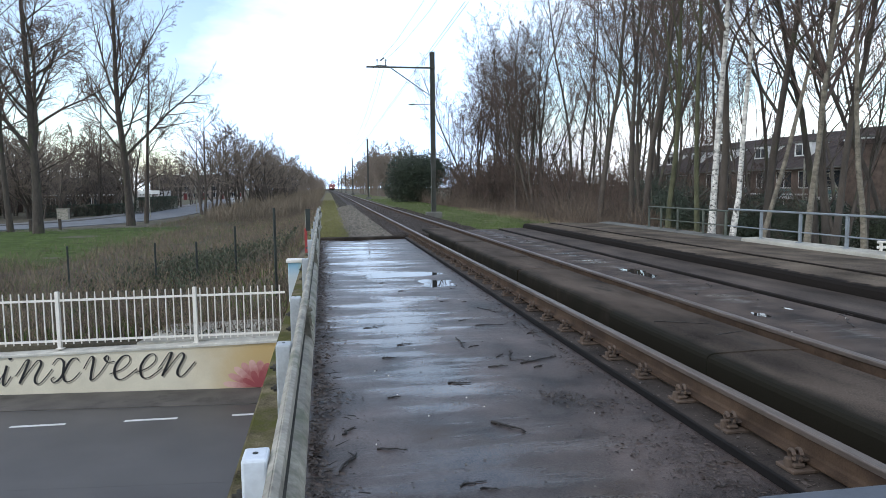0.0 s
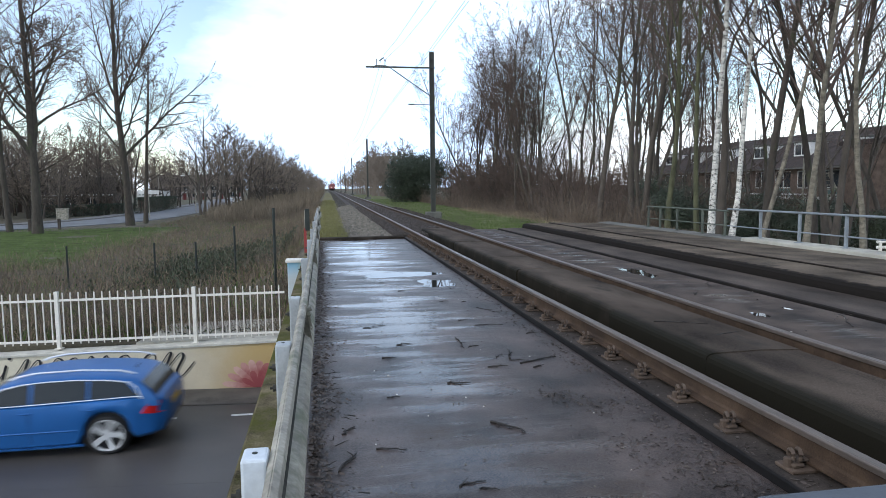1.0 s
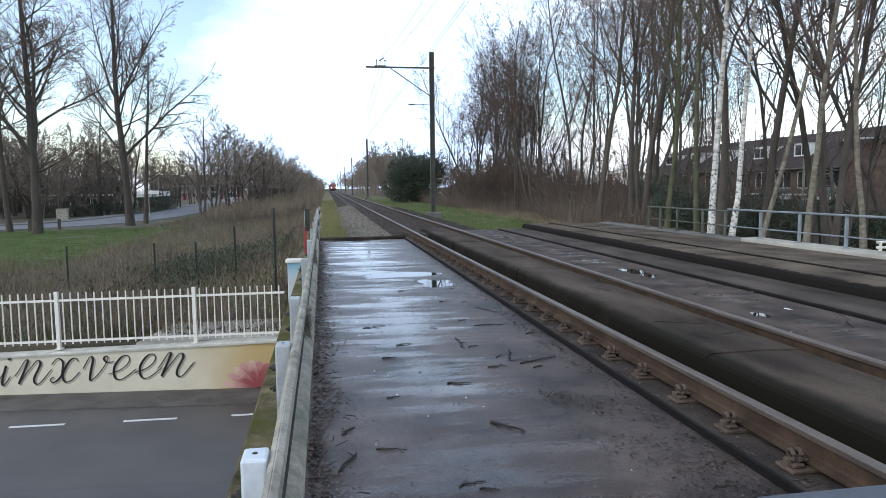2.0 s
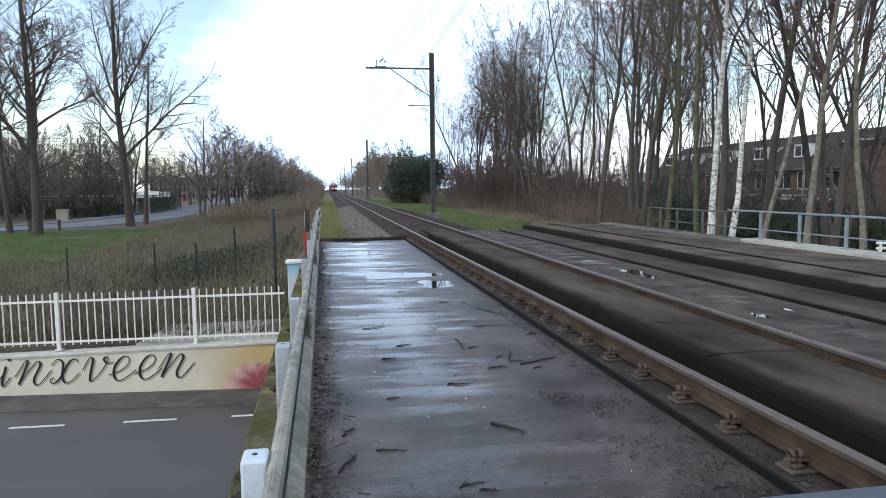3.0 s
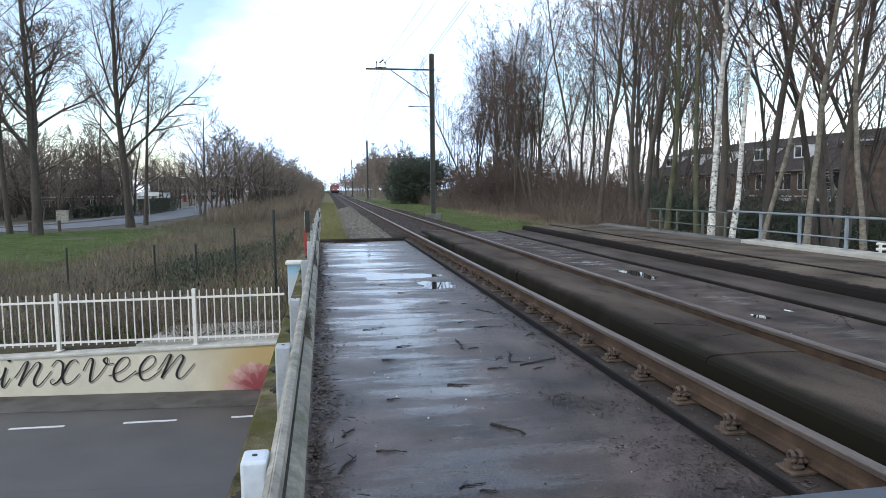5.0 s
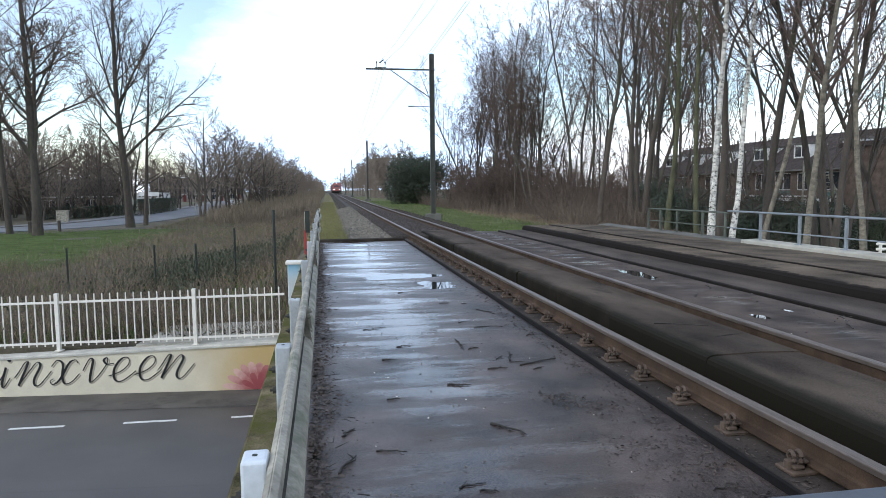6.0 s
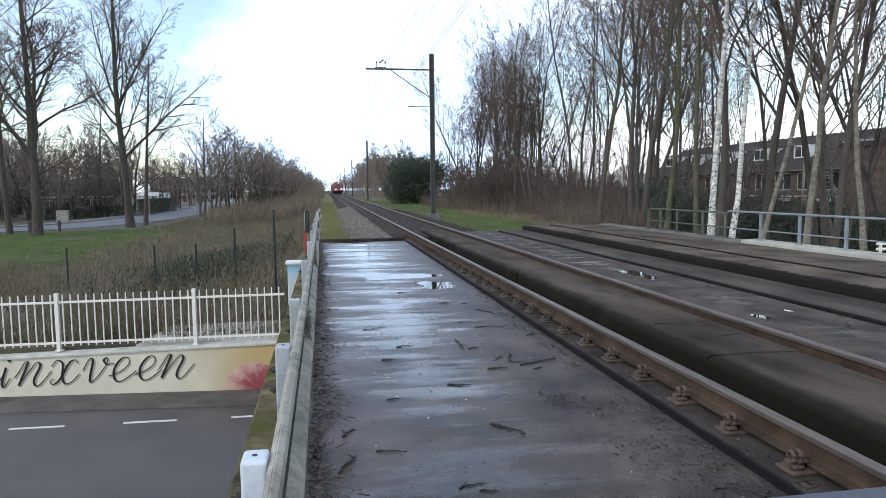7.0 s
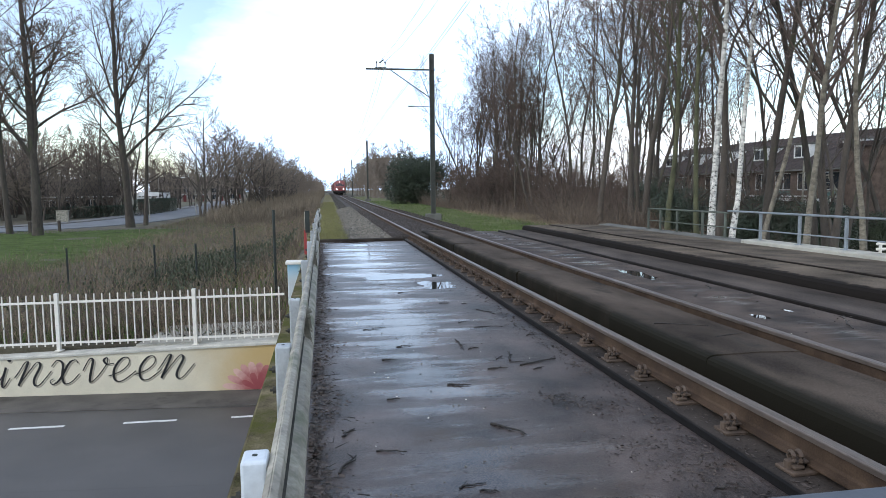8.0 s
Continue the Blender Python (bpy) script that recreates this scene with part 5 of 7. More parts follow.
# belt of trees beside the line, widening away from the track
scatter(slim, spots_in(10, 14.5, 25, 36, 58, 5, lambda x, y: x < 12 + (y - 30) * 0.16, gap=2.4), 6, grow_by=(0.75, 1.1))
scatter(slim, spots_in(6, 18, 30, 17, 34, 25, lambda x, y: x < 15 + abs(y - 25) * 0.3, gap=2.4), 26, grow_by=(0.65, 0.95))
scatter(slim, spots_in(9, 15.5, 26, 19, 33, 45, gap=1.8), 46, grow_by=(0.38, 0.62))
scatter(slim, spots_in(9, 13.2, 17.0, 43, 62, 35, gap=2.0), 36, grow_by=(0.72, 0.95))
scatter(slim, spots_in(14, 13.4, 18, 54, 76, 29, gap=1.6), 30, grow_by=(0.66, 0.92))
under = make_tree("shrub", 150, 5.0, 0.06, SHRUB, pose(13.5, 52.0, -0.65), "tangled bare brown shrub below the trees", stems=3, group="undergrowth shrubs")
scatter([under], spots_in(22, 11.6, 18, 48, 84, 151, lambda x, y: x < 11.0 + (y - 48) * 0.05 or (x - 10.45) ** 2 + (y - 80) ** 2 < 36, gap=1.6), 152, grow_by=(0.6, 1.05))
scatter([under], spots_in(12, 12.5, 19, 27, 47, 153, gap=1.8), 154, grow_by=(0.42, 0.75))
scatter(slim, spots_in(16, 19, 38, 62, 110, 7, lambda x, y: x < 17.5 + (y - 60) * 0.22, gap=2.4), 8, grow_by=(0.6, 0.9))
# meadow side: small trees round the houses, then the roadside row running away
scatter(small, spots_in(34, -62, -30, 86, 114, 11), 12, z=-2.0, grow_by=(1.2, 1.75))
scatter(small, [(-16.6, 94), (-15.8, 99), (-16.9, 104), (-15.0, 107), (-17.2, 112)], 17, z=-2.0, grow_by=(1.35, 1.7))
scatter(small, spots_in(50, -17, -10, 110, 260, 13), 14, z=-2.0, grow_by=(1.3, 1.9))
scatter(small, spots_in(14, -95, -30, 116, 186, 15), 16, z=-2.0, grow_by=(1.2, 1.9))


scatter(small, spots_in(12, -42, -25, 130, 182, 37), 38, z=-2.0, grow_by=(1.0, 1.5))


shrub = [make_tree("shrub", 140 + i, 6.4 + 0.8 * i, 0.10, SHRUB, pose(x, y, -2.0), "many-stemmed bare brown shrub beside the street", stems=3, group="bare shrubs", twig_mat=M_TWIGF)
         for i, (x, y) in enumerate(((-31.5, 89.0), (-35.5, 90.0)))]
for i, (x, y, turn) in enumerate(((-39.5, 91.5, 70), (-33.0, 96.0, 160), (-43.5, 93.0, 220), (-30.0, 99.5, 300))):
    copy_thing(shrub[i % 2], pose(x, y, -2.0, 0, 0, turn))


def far_wood(label, spots, height, seed, z=None, category="woods"):
    """Distant trees too small to tell apart, joined."""
    rng = random.Random(seed)
    sh = Shoots()
    spec = dict(wander=0.08, up=(0.05, 0.16, 0.08, 0, 0), thin=0.035, levels=3, kids=(9, 5, 4), start=0.14, angle=((22, 50), (25, 55), (25, 60)), ratio=(0.55, 0.55, 0.6), sides=3)
    for x, y in spots:
        h = height * rng.uniform(0.7, 1.2)
        grow((sh, sh), rng, Vector((x, y, (bank(x) if z is None else z) - 0.2)), Vector((rng.gauss(0, 0.04), rng.gauss(0, 0.04), 1)).normalized(), h, 0.012 * h, 0, spec)
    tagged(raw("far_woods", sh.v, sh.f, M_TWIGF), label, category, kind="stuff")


far_wood("bare woods behind the street", spots_in(75, -95, -30, 104, 150, 61, gap=1.5), 11.5, 62, -2.0)
far_wood("distant bare roadside trees along the railway", spots_in(60, -16.5, -7, 255, 420, 63, gap=1.2), 10, 64, -2.0)
far_wood("distant low bare trees beside the line", spots_in(50, -9, -3.8, 300, 600, 65, gap=1.2), 8, 66, -1.9)
far_wood("distant bare belt of trees beyond the meadow", spots_in(80, -150, -34, 205, 300, 67, gap=1.2), 13, 68, -2.0)
far_wood("distant bare trees beside the track", spots_in(90, 8.4, 17, 125, 230, 69, gap=1.0), 9, 70)
far_wood("distant bare trees beside the track", spots_in(40, 8.5, 26, 300, 600, 71, gap=1.2), 9, 72)
far_wood("distant bare woods behind the railway", spots_in(70, 24, 80, 110, 200, 73, gap=1.5), 9, 74)
far_wood("bare woods behind the terraced houses", spots_in(45, 52, 100, 30, 110, 75, gap=1.5), 9, 76)
far_wood("distant bare trees at the horizon", spots_in(30, -40, 6, 650, 900, 77, gap=2), 12, 78, -2.0)


def leaf_clump(name, centre, radii, count, size, mat, label, category, seed, lumps=9):
    """An evergreen: short trunk and a crown of many leaf sprays set over uneven lobes, with gaps between them."""
    rng = np.random.default_rng(seed)
    cx, cy, cz = centre
    th = empty(name, pose(cx, cy, cz), label, category)
    bm = BM()
    tube(bm, [(0, 0, -0.3), (0.1, 0, radii[2] * 0.6), (0, 0.1, radii[2] * 1.3)], [0.22, 0.14, 0.05], 7)
    for k in range(7):
        a = k * 0.9
        tube(bm, [(0, 0, 0.3 + 0.15 * k), (math.cos(a) * radii[0] * 0.7, math.sin(a) * radii[1] * 0.7, 0.8 + radii[2] * rng.uniform(0.3, 1.2))], [0.08, 0.02], 5)
    part("trunk", bm, M_BARK, th)
    lobes = []
    for k in range(lumps):
        d = rng.normal(0, 1, 3); d /= np.linalg.norm(d); d *= 0.52; d[2] = rng.uniform(-0.62, 0.26)
        lobes.append((d, rng.uniform(0.38, 0.56)))
    lobes.append((np.array([0, 0, 0.0]), 0.72))
    V, F = [], []
    for i in range(count):
        c, rr = lobes[rng.integers(len(lobes))]
        d = rng.normal(0, 1, 3); d /= np.linalg.norm(d)
        p = c + d * rr * (0.72 + 0.33 * rng.random())
        q = Vector((p[0] * radii[0], p[1] * radii[1], (p[2] * 0.95 + 0.92) * radii[2]))
        if q.z < 0.05:
            q.z = 0.05 + 0.3 * rng.random()
        u = Vector(rng.normal(0, 1, 3)).normalized()
        w = u.cross(Vector(d)).normalized() * 0.45
        s = size * rng.uniform(0.6, 1.4)
        k = len(V)
        V += [tuple(q - u * s), tuple(q + w * s), tuple(q + u * s), tuple(q - w * s)]
        F.append((k, k + 1, k + 2, k + 3))
    raw("crown", V, F, mat, th)
    return th


leaf_clump("evergreen_bush", (10.45, 80, -0.5), (4.55, 4.2, 3.8), 36000, 0.105, M_LEAFD, "dense dark green evergreen bush beside the track", "bush", 41, 22)
leaf_clump("evergreen_bush", (14.0, 24.6, -0.7), (1.6, 1.4, 1.35), 15000, 0.034, M_LEAFD, "dark green holly bush behind the railing", "bush", 42)
leaf_clump("evergreen_bush", (17.2, 33.0, -0.9), (2.0, 1.6, 1.9), 15000, 0.04, M_LEAFD, "tall dark green holly bush among the trees", "bush", 46)
leaf_clump("evergreen_bush", (15.9, 23.2, -0.8), (1.5, 1.3, 1.1), 15000, 0.034, M_LEAFD, "dark green holly bush behind the railing", "bush", 43)
leaf_clump("evergreen_bush", (17.6, 21.8, -1.0), (1.7, 1.4, 1.15), 15000, 0.034, M_LEAFD, "dark green holly bush behind the railing", "bush", 44)
leaf_clump("evergreen_bush", (19.8, 21.5, -1.2), (1.9, 1.4, 1.0), 15000, 0.034, M_IVY, "low dark shrub behind the railing", "bush", 45)
# ---------------- houses ----------------
M_FRAME = material("white_window_frame", (0.72, 0.71, 0.68), rough=0.5, vary=0.06, scale=3, fine=20, bump=0)
M_PANEL = material("sea_green_panel", (0.10, 0.19, 0.18), rough=0.6, vary=0.1, scale=2, fine=20, bump=0)
M_DOOR = material("dark_red_door", (0.16, 0.03, 0.03), rough=0.5, vary=0.1, bump=0)
M_PALEBR = material("pale_brick", (0.30, 0.24, 0.20), rough=0.9, vary=0.25, scale=3, fine=30, bump=0.3)


def window(parent, x, z, w, h, panes=2, y=0.0):
    bm = BM()
    t = 0.07
    box(bm, x, x + w, y - 0.05, y + 0.05, z, z + t); box(bm, x, x + w, y - 0.05, y + 0.05, z + h - t, z + h)
    for k in range(panes + 1):
        a = x + (w - t) * k / panes
        box(bm, a, a + t, y - 0.045, y + 0.045, z + t, z + h - t)
    win = part("window", bm, M_FRAME, parent, "white window frame")
    for k in range(panes):
        a = x + (w - t) * k / panes + t
        bm = BM(); box(bm, a, x + (w - t) * (k + 1) / panes, y - 0.01, y + 0.01, z + t, z + h - t)
        part("pane", bm, M_GLASS, win)
    bm = BM(); box(bm, x - 0.06, x + w + 0.06, y - 0.14, y + 0.02, z - 0.07, z, 0.01)
    part("sill", bm, M_KERBG, win)


def terrace_house(m, width=5.8, depth=9.0, eaves=5.0, ridge=8.0, wall_mat=None, label="", dormer=True, panel=True, canopy=True):
    """Front on local -y, x along the row, ground at z 0."""
    th = empty("terraced_house", m, label, "house", "terraced houses")
    wm = wall_mat or M_BRICK
    holes = [(0.6, 2.9, 2.1, 1.5), (3.5, 2.9, 1.7, 1.5), (0.5, 0.75, 2.4, 1.6), (3.3, 0.0, 1.0, 2.2), (4.6, 0.9, 0.8, 1.3)]
    # front wall cut by its openings
    xs = sorted({0, width, *[a for a, b, c, d in holes], *[a + c for a, b, c, d in holes]})
    zs = sorted({0, eaves, *[b for a, b, c, d in holes], *[b + d for a, b, c, d in holes]})
    bm = BM()
    for x0, x1 in zip(xs, xs[1:]):
        for z0, z1 in zip(zs, zs[1:]):
            cx, cz = (x0 + x1) / 2, (z0 + z1) / 2
            if not any(a < cx < a + c and b < cz < b + d for a, b, c, d in holes):
                box(bm, x0, x1, 0, 0.25, z0, z1)
    bmesh.ops.remove_doubles(bm, verts=bm.verts[:], dist=0.001)
    part("front_wall", bm, wm, th)
    bm = BM()
    box(bm, 0, 0.2, 0.25, depth - 0.25, -0.5, eaves); box(bm, width - 0.2, width, 0.25, depth - 0.25, -0.5, eaves)
    box(bm, 0, width, depth - 0.25, depth, -0.5, eaves)
    for a in (0.0, width - 0.2):
        v = [bm.verts.new(p) for p in ((a, 0, eaves), (a, depth, eaves), (a, depth / 2, ridge - 0.1), (a + 0.2, 0, eaves), (a + 0.2, depth, eaves), (a + 0.2, depth / 2, ridge - 0.1))]
        for q in ((0, 1, 2), (5, 4, 3), (0, 2, 5, 3), (2, 1, 4, 5), (1, 0, 3, 4)):
            bm.faces.new([v[i] for i in q])
    part("side_walls", bm, wm, th)
    bm = BM()
    for s in (0, 1):
        y0, y1 = (-0.35, depth / 2) if s == 0 else (depth + 0.35, depth / 2)
        e = eaves - 0.2
        v = [bm.verts.new(p) for p in ((0, y0, e), (width, y0, e), (width, y1, ridge), (0, y1, ridge), (0, y0, e + 0.16), (width, y0, e + 0.16), (width, y1, ridge + 0.16), (0, y1, ridge + 0.16))]
        for q in ((0, 1, 2, 3), (4, 5, 6, 7), (0, 1, 5, 4), (1, 2, 6, 5), (2, 3, 7, 6), (3, 0, 4, 7)):
            bm.faces.new([v[i] for i in q])
    bmesh.ops.recalc_face_normals(bm, faces=bm.faces[:])
    roof = part("roof", bm, M_ROOFT, th, "dark tiled pitched roof")
    bm = BM(); box(bm, 0, width, -0.48, -0.36, eaves - 0.22, eaves - 0.08, 0.01); part("gutter", bm, M_KERBG, th, "grey gutter")
    bm = BM(); tube(bm, [(width - 0.5, depth / 2, ridge - 0.2), (width - 0.5, depth / 2, ridge + 0.55)], 0.1, 8); part("flue_pipe", bm, M_KERBG, roof)
    for a, b, c, d in holes:
        if b == 0.0:
            bm = BM(); box(bm, a + 0.03, a + c - 0.03, 0.08, 0.14, 0.03, d - 0.03, 0.005); part("door", bm, M_DOOR, th, "dark red front door")
        else:
            window(th, a, b, c, d, 2 if c > 1 else 1, 0.1)
    if panel:
        bm = BM(); box(bm, 0.55, 2.75, -0.03, -0.004, 2.25, 2.86, 0.005); part("panel", bm, M_PANEL, th, "sea-green facade panel")
        bm = BM(); box(bm, 0.0, width, -0.10, -0.004, 2.28 - 0.35, 2.2, 0.01); part("fascia", bm, M_FRAME, th, "white fascia board")
    if canopy:
        bm = BM(); box(bm, 2.9, 4.9, -1.0, -0.004, 2.3, 2.45, 0.02); part("canopy", bm, M_FRAME, th, "white porch canopy")
    if dormer:
        yy = 1.15
        zb = eaves + (ridge - eaves) * (yy + 0.35) / (depth / 2 + 0.35) - 0.25
        bm = BM()
        box(bm, 1.5, 3.6, yy, yy + 2.2, zb, zb + 1.45)
        d = part("dormer", bm, M_FRAME, roof, "white boarded dormer with a window")
        bm = BM(); box(bm, 1.4, 3.7, yy - 0.15, yy + 2.3, zb + 1.46, zb + 1.6, 0.01); part("dormer_roof", bm, M_KERBG, roof)
        bm = BM(); box(bm, 1.53, 3.57, yy - 0.04, yy - 0.004, zb + 0.3, zb + 1.42); part("dormer_frame", bm, M_FRAME, roof)
        for k in range(2):
            bm = BM(); box(bm, 1.75 + 0.85 * k, 2.5 + 0.85 * k, yy - 0.055, yy - 0.045, zb + 0.4, zb + 1.25); part("dormer_pane", bm, M_GLASS, roof)
    return th


# row behind the birches: fronts face the railway
row = terrace_house(pose(40, 62, -2.0, 0, 0, -90), eaves=4.75, ridge=7.75, label="brown brick terraced house with white frames and a dormer")
for k in range(-3, 4):
    if k:
        copy_thing(row, pose(40, 62 - 5.8 * k, -2.0, 0, 0, -90))
# blunt brown brick end block with a flat roof nearer the railway
blk2 = empty("brick_block", pose(31.0, 36.9, -2.0), "windowless brown brick building end with an outside stair", "building")
bm = BM(); box(bm, 0, 7, -8.5, 0, -0.3, 5.55); part("wall", bm, M_BRICK, blk2)
bm = BM(); box(bm, -0.15, 7.15, -8.65, 0.15, 5.554, 5.85, 0.02); part("roof", bm, M_ROOFT, blk2, "dark flat roof edge")
for k in range(2):
    bm = BM()
    a = Vector((-0.35 - 0.9 * k, 0.6, 3.9)); b = Vector((-0.35 - 0.9 * k, -2.3, 0.0))
    sweep(bm, [(-0.03, -0.12), (0.03, -0.12), (0.03, 0.12), (-0.03, 0.12)], [a, b]); part("stair_stringer", bm, M_GALV, blk2, "pale steel stringer")
for k in range(14):
    t = (k + 0.5) / 14
    bm = BM(); box(bm, -1.22, -0.38, 0.6 - 2.9 * t - 0.12, 0.6 - 2.9 * t + 0.12, 3.9 * (1 - t) - 0.02, 3.9 * (1 - t) + 0.02); part("tread", bm, M_GALV, blk2)
for yy in (0.5, 1.7):
    bm = BM(); box(bm, -1.25, -1.17, yy, yy + 0.08, 0, 4.9); part("stair_post", bm, M_GALV, blk2)
bm = BM(); box(bm, -1.25, -0.02, 0.5, 1.8, 3.88, 3.96, 0.01); part("landing", bm, M_GALV, blk2)

# far row across the meadow
lab = "pale brick terraced house with a dark roof and white canopies"
far = terrace_house(pose(-55.5, 230, -2.0, 0, 0, 18), eaves=5.1, ridge=8.2, wall_mat=M_PALEBR, label=lab, dormer=False, panel=False)
for k in range(1, 5):
    copy_thing(far, pose(-55.5 + 5.8 * math.cos(radians(18)) * k, 230 + 5.8 * math.sin(radians(18)) * k, -2.0, 0, 0, 18))
# dark-roofed bungalows in the trees
def low_house(x, y, a, w):
    th = empty("bungalow", pose(x, y, -2.0, 0, 0, a), "low brown brick house with a dark tiled roof among trees", "house", "bungalows")
    bm = BM(); box(bm, 0, w, 0, 8, -0.3, 2.8); part("wall", bm, M_BRICK, th)
    bm = BM()
    sweep(bm, [(-0.5, 2.6), (4, 5.4), (8.5, 2.6), (8.5, 2.804), (4, 5.62), (-0.5, 2.804)], [(w + 0.3, 0, 0), (-0.3, 0, 0)])
    part("roof", bm, M_ROOFT, th, "dark tiled roof")
    for k in range(int(w // 3)):
        window(th, 0.8 + 3 * k, 0.9, 1.7, 1.3, 2, -0.06)
    bm = BM(); box(bm, -0.2, w + 0.2, -0.62, -0.5, 2.55, 2.75); part("gutter", bm, M_FRAME, th, "white gutter")


for x, y, a, w in ((-46, 118, 8, 11), (-62, 112, 4, 13), (-80, 108, 0, 13)):
    low_house(x, y, a, w)

# ---------------- meadow, road and street furniture ----------------
def make_meadow():
    V, F = [], []
    nx, ny = 30, 24
    for j in range(ny + 1):
        for i in range(nx + 1):
            q = 31.0 + 33 * j / ny
            x = -11.9 + 1.3 * noise.noise(Vector((0, q * 0.35, 8))) - 60 * (i / nx) ** 1.5
            y = q + max(0, -x - 12) * -0.22 + (0.8 * noise.noise(Vector((x * 0.5, 0, 2))) if j == 0 else 0)
            V.append((x, y, land(x, y) + 0.03))
    for j in range(ny):
        for i in range(nx):
            a = j * (nx + 1) + i
            F.append((a, a + 1, a + nx + 2, a + nx + 1))
    tagged(raw("meadow", V, F, M_GRASS, smooth=True), "short green grass meadow beside the bank", "meadow", kind="structure")


make_meadow()
M_PAVE = material("grey_paving", (0.19, 0.18, 0.17), rough=0.8, vary=0.2, scale=1, fine=30, bump=0.2)
PATH = [(-90, 58), (-58, 59.5), (-39.5, 62), (-30.5, 66), (-25.0, 73), (-22.7, 83), (-22.2, 97), (-22.9, 130), (-24.5, 160), (-28, 200), (-36, 260)]
sm = [tuple(p) for p in smooth(PATH, 6)]
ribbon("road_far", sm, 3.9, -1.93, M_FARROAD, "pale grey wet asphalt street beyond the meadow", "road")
ribbon("pavement_far", [(x - 5.4, y + 2.4) for x, y in sm], 1.2, -1.87, M_PAVE, "grey paved footway beside the street", "pavement")


def street_lamp(x, y, h=7.0, arm=1.4):
    th = empty("street_lamp", pose(x, y, -2.0), "slim grey street lamp with a single arm", "street lamp", "street lamps")
    bm = BM(); tube(bm, [(0, 0, 0), (0, 0, h * 0.6), (0, 0, h)], [0.07, 0.06, 0.045], 8); part("pole", bm, M_GALV, th)
    bm = BM(); tube(bm, [(0, 0, h), (-arm * 0.5, 0, h + 0.35), (-arm, 0, h + 0.4)], 0.03, 6); part("arm", bm, M_GALV, th)
    bm = BM(); box(bm, -arm - 0.55, -arm, -0.13, 0.13, h + 0.34, h + 0.46, 0.04, 2); part("lantern", bm, M_FRAME, th, "pale lantern head")


street_lamp(-19.4, 105, 5.0); street_lamp(-28.0, 120, 6.0); street_lamp(-20.5, 150, 6.0)
# low white-boarded building behind a clipped hedge
wb = empty("flat_building", pose(-36.6, 140, -2.0), "low building with a white boarded fascia behind a hedge", "building")
bm = BM(); box(bm, 0, 4.6, 0, 6, -0.2, 2.0); part("wall", bm, M_BRICK, wb)
bm = BM(); box(bm, -0.1, 4.7, -0.1, 6.1, 2.004, 3.2, 0.02); part("fascia", bm, M_FRAME, wb, "white boards")
for k in range(7):
    bm = BM(); box(bm, 0.25 + 0.62 * k, 0.55 + 0.62 * k, -0.13, -0.105, 2.35, 2.85); part("sign_bar", bm, M_GLASS, wb)
sg = empty("road_sign", pose(-21.0, 85.0, -2.0), "white road sign board on a thin grey post", "sign")
bm = BM(); tube(bm, [(0, 0, 0), (0, 0, 3.0)], 0.05, 8); part("post", bm, M_GALV, sg)
bm = BM(); box(bm, -1.1, 1.2, -0.09, -0.055, 2.85, 3.3, 0.01); part("board", bm, M_FRAME, sg)


def hedge(x0, y0, x1, y1, h, t, n, mat, label, seed):
    rng = np.random.default_rng(seed)
    V, F = [], []
    a, b = Vector((x0, y0, -2.0)), Vector((x1, y1, -2.0))
    d = (b - a); L = d.length; d.normalize(); s = Vector((-d.y, d.x, 0))
    th = empty("hedge", pose(0, 0, 0), label, "hedge", "hedges")
    bm = BM()
    for k in range(max(2, int(L))):
        p = a + d * (k + 0.5)
        tube(bm, [p, p + Vector((0, 0, h * 0.8))], [0.05, 0.02], 4)
    part("stems", bm, M_TWIG, th)
    for i in range(n):
        p = a + d * (L * rng.random())
        e = rng.integers(3)
        q = p + (s * (t * rng.choice((-1, 1)) * rng.uniform(0.85, 1.1)) + Vector((0, 0, h * rng.random())) if e < 2 else s * (t * rng.uniform(-1, 1)) + Vector((0, 0, h * rng.uniform(0.9, 1.05))))
        u = Vector(rng.normal(0, 1, 3)).normalized() * 0.085
        w = Vector(rng.normal(0, 1, 3)).normalized() * 0.055
        k = len(V)
        V += [tuple(q - u), tuple(q + w), tuple(q + u), tuple(q - w)]
        F.append((k, k + 1, k + 2, k + 3))
    raw("leaves", V, F, mat, th)


hedge(-36, 92, -26.8, 100, 1.5, 0.6, 9000, M_LEAFD, "clipped dark green hedge along the street", 3)
hedge(-26.3, 101, -27.0, 126, 2.2, 0.6, 9000, M_LEAFD, "clipped dark green hedge along the street", 4)
hedge(-70, 70, -40, 84, 1.5, 0.6, 11000, M_TWIG, "bare brown hedge beyond the street", 5)
cab = empty("utility_cabinet", pose(-29.5, 82, -1.98), "grey utility cabinet beside the street", "cabinet")
bm = BM(); box(bm, -0.6, 0.6, -0.25, 0.25, 0, 1.3, 0.02); part("body", bm, M_GALV, cab)
bm = BM(); box(bm, -0.66, 0.66, -0.31, 0.31, 1.304, 1.38, 0.02); part("lid", bm, M_GALV, cab)
for x, y in ((-25.0, 62.2), (-23.2, 63.6), (-28.4, 59.6)):
    th = empty("bollard", pose(x, y, -2.0), "short dark timber bollard at the meadow's edge", "bollard", "bollards")
    bm = BM(); box(bm, -0.11, 0.11, -0.11, 0.11, -0.1, 0.95, 0.03, 2); part("post", bm, M_BARK, th)
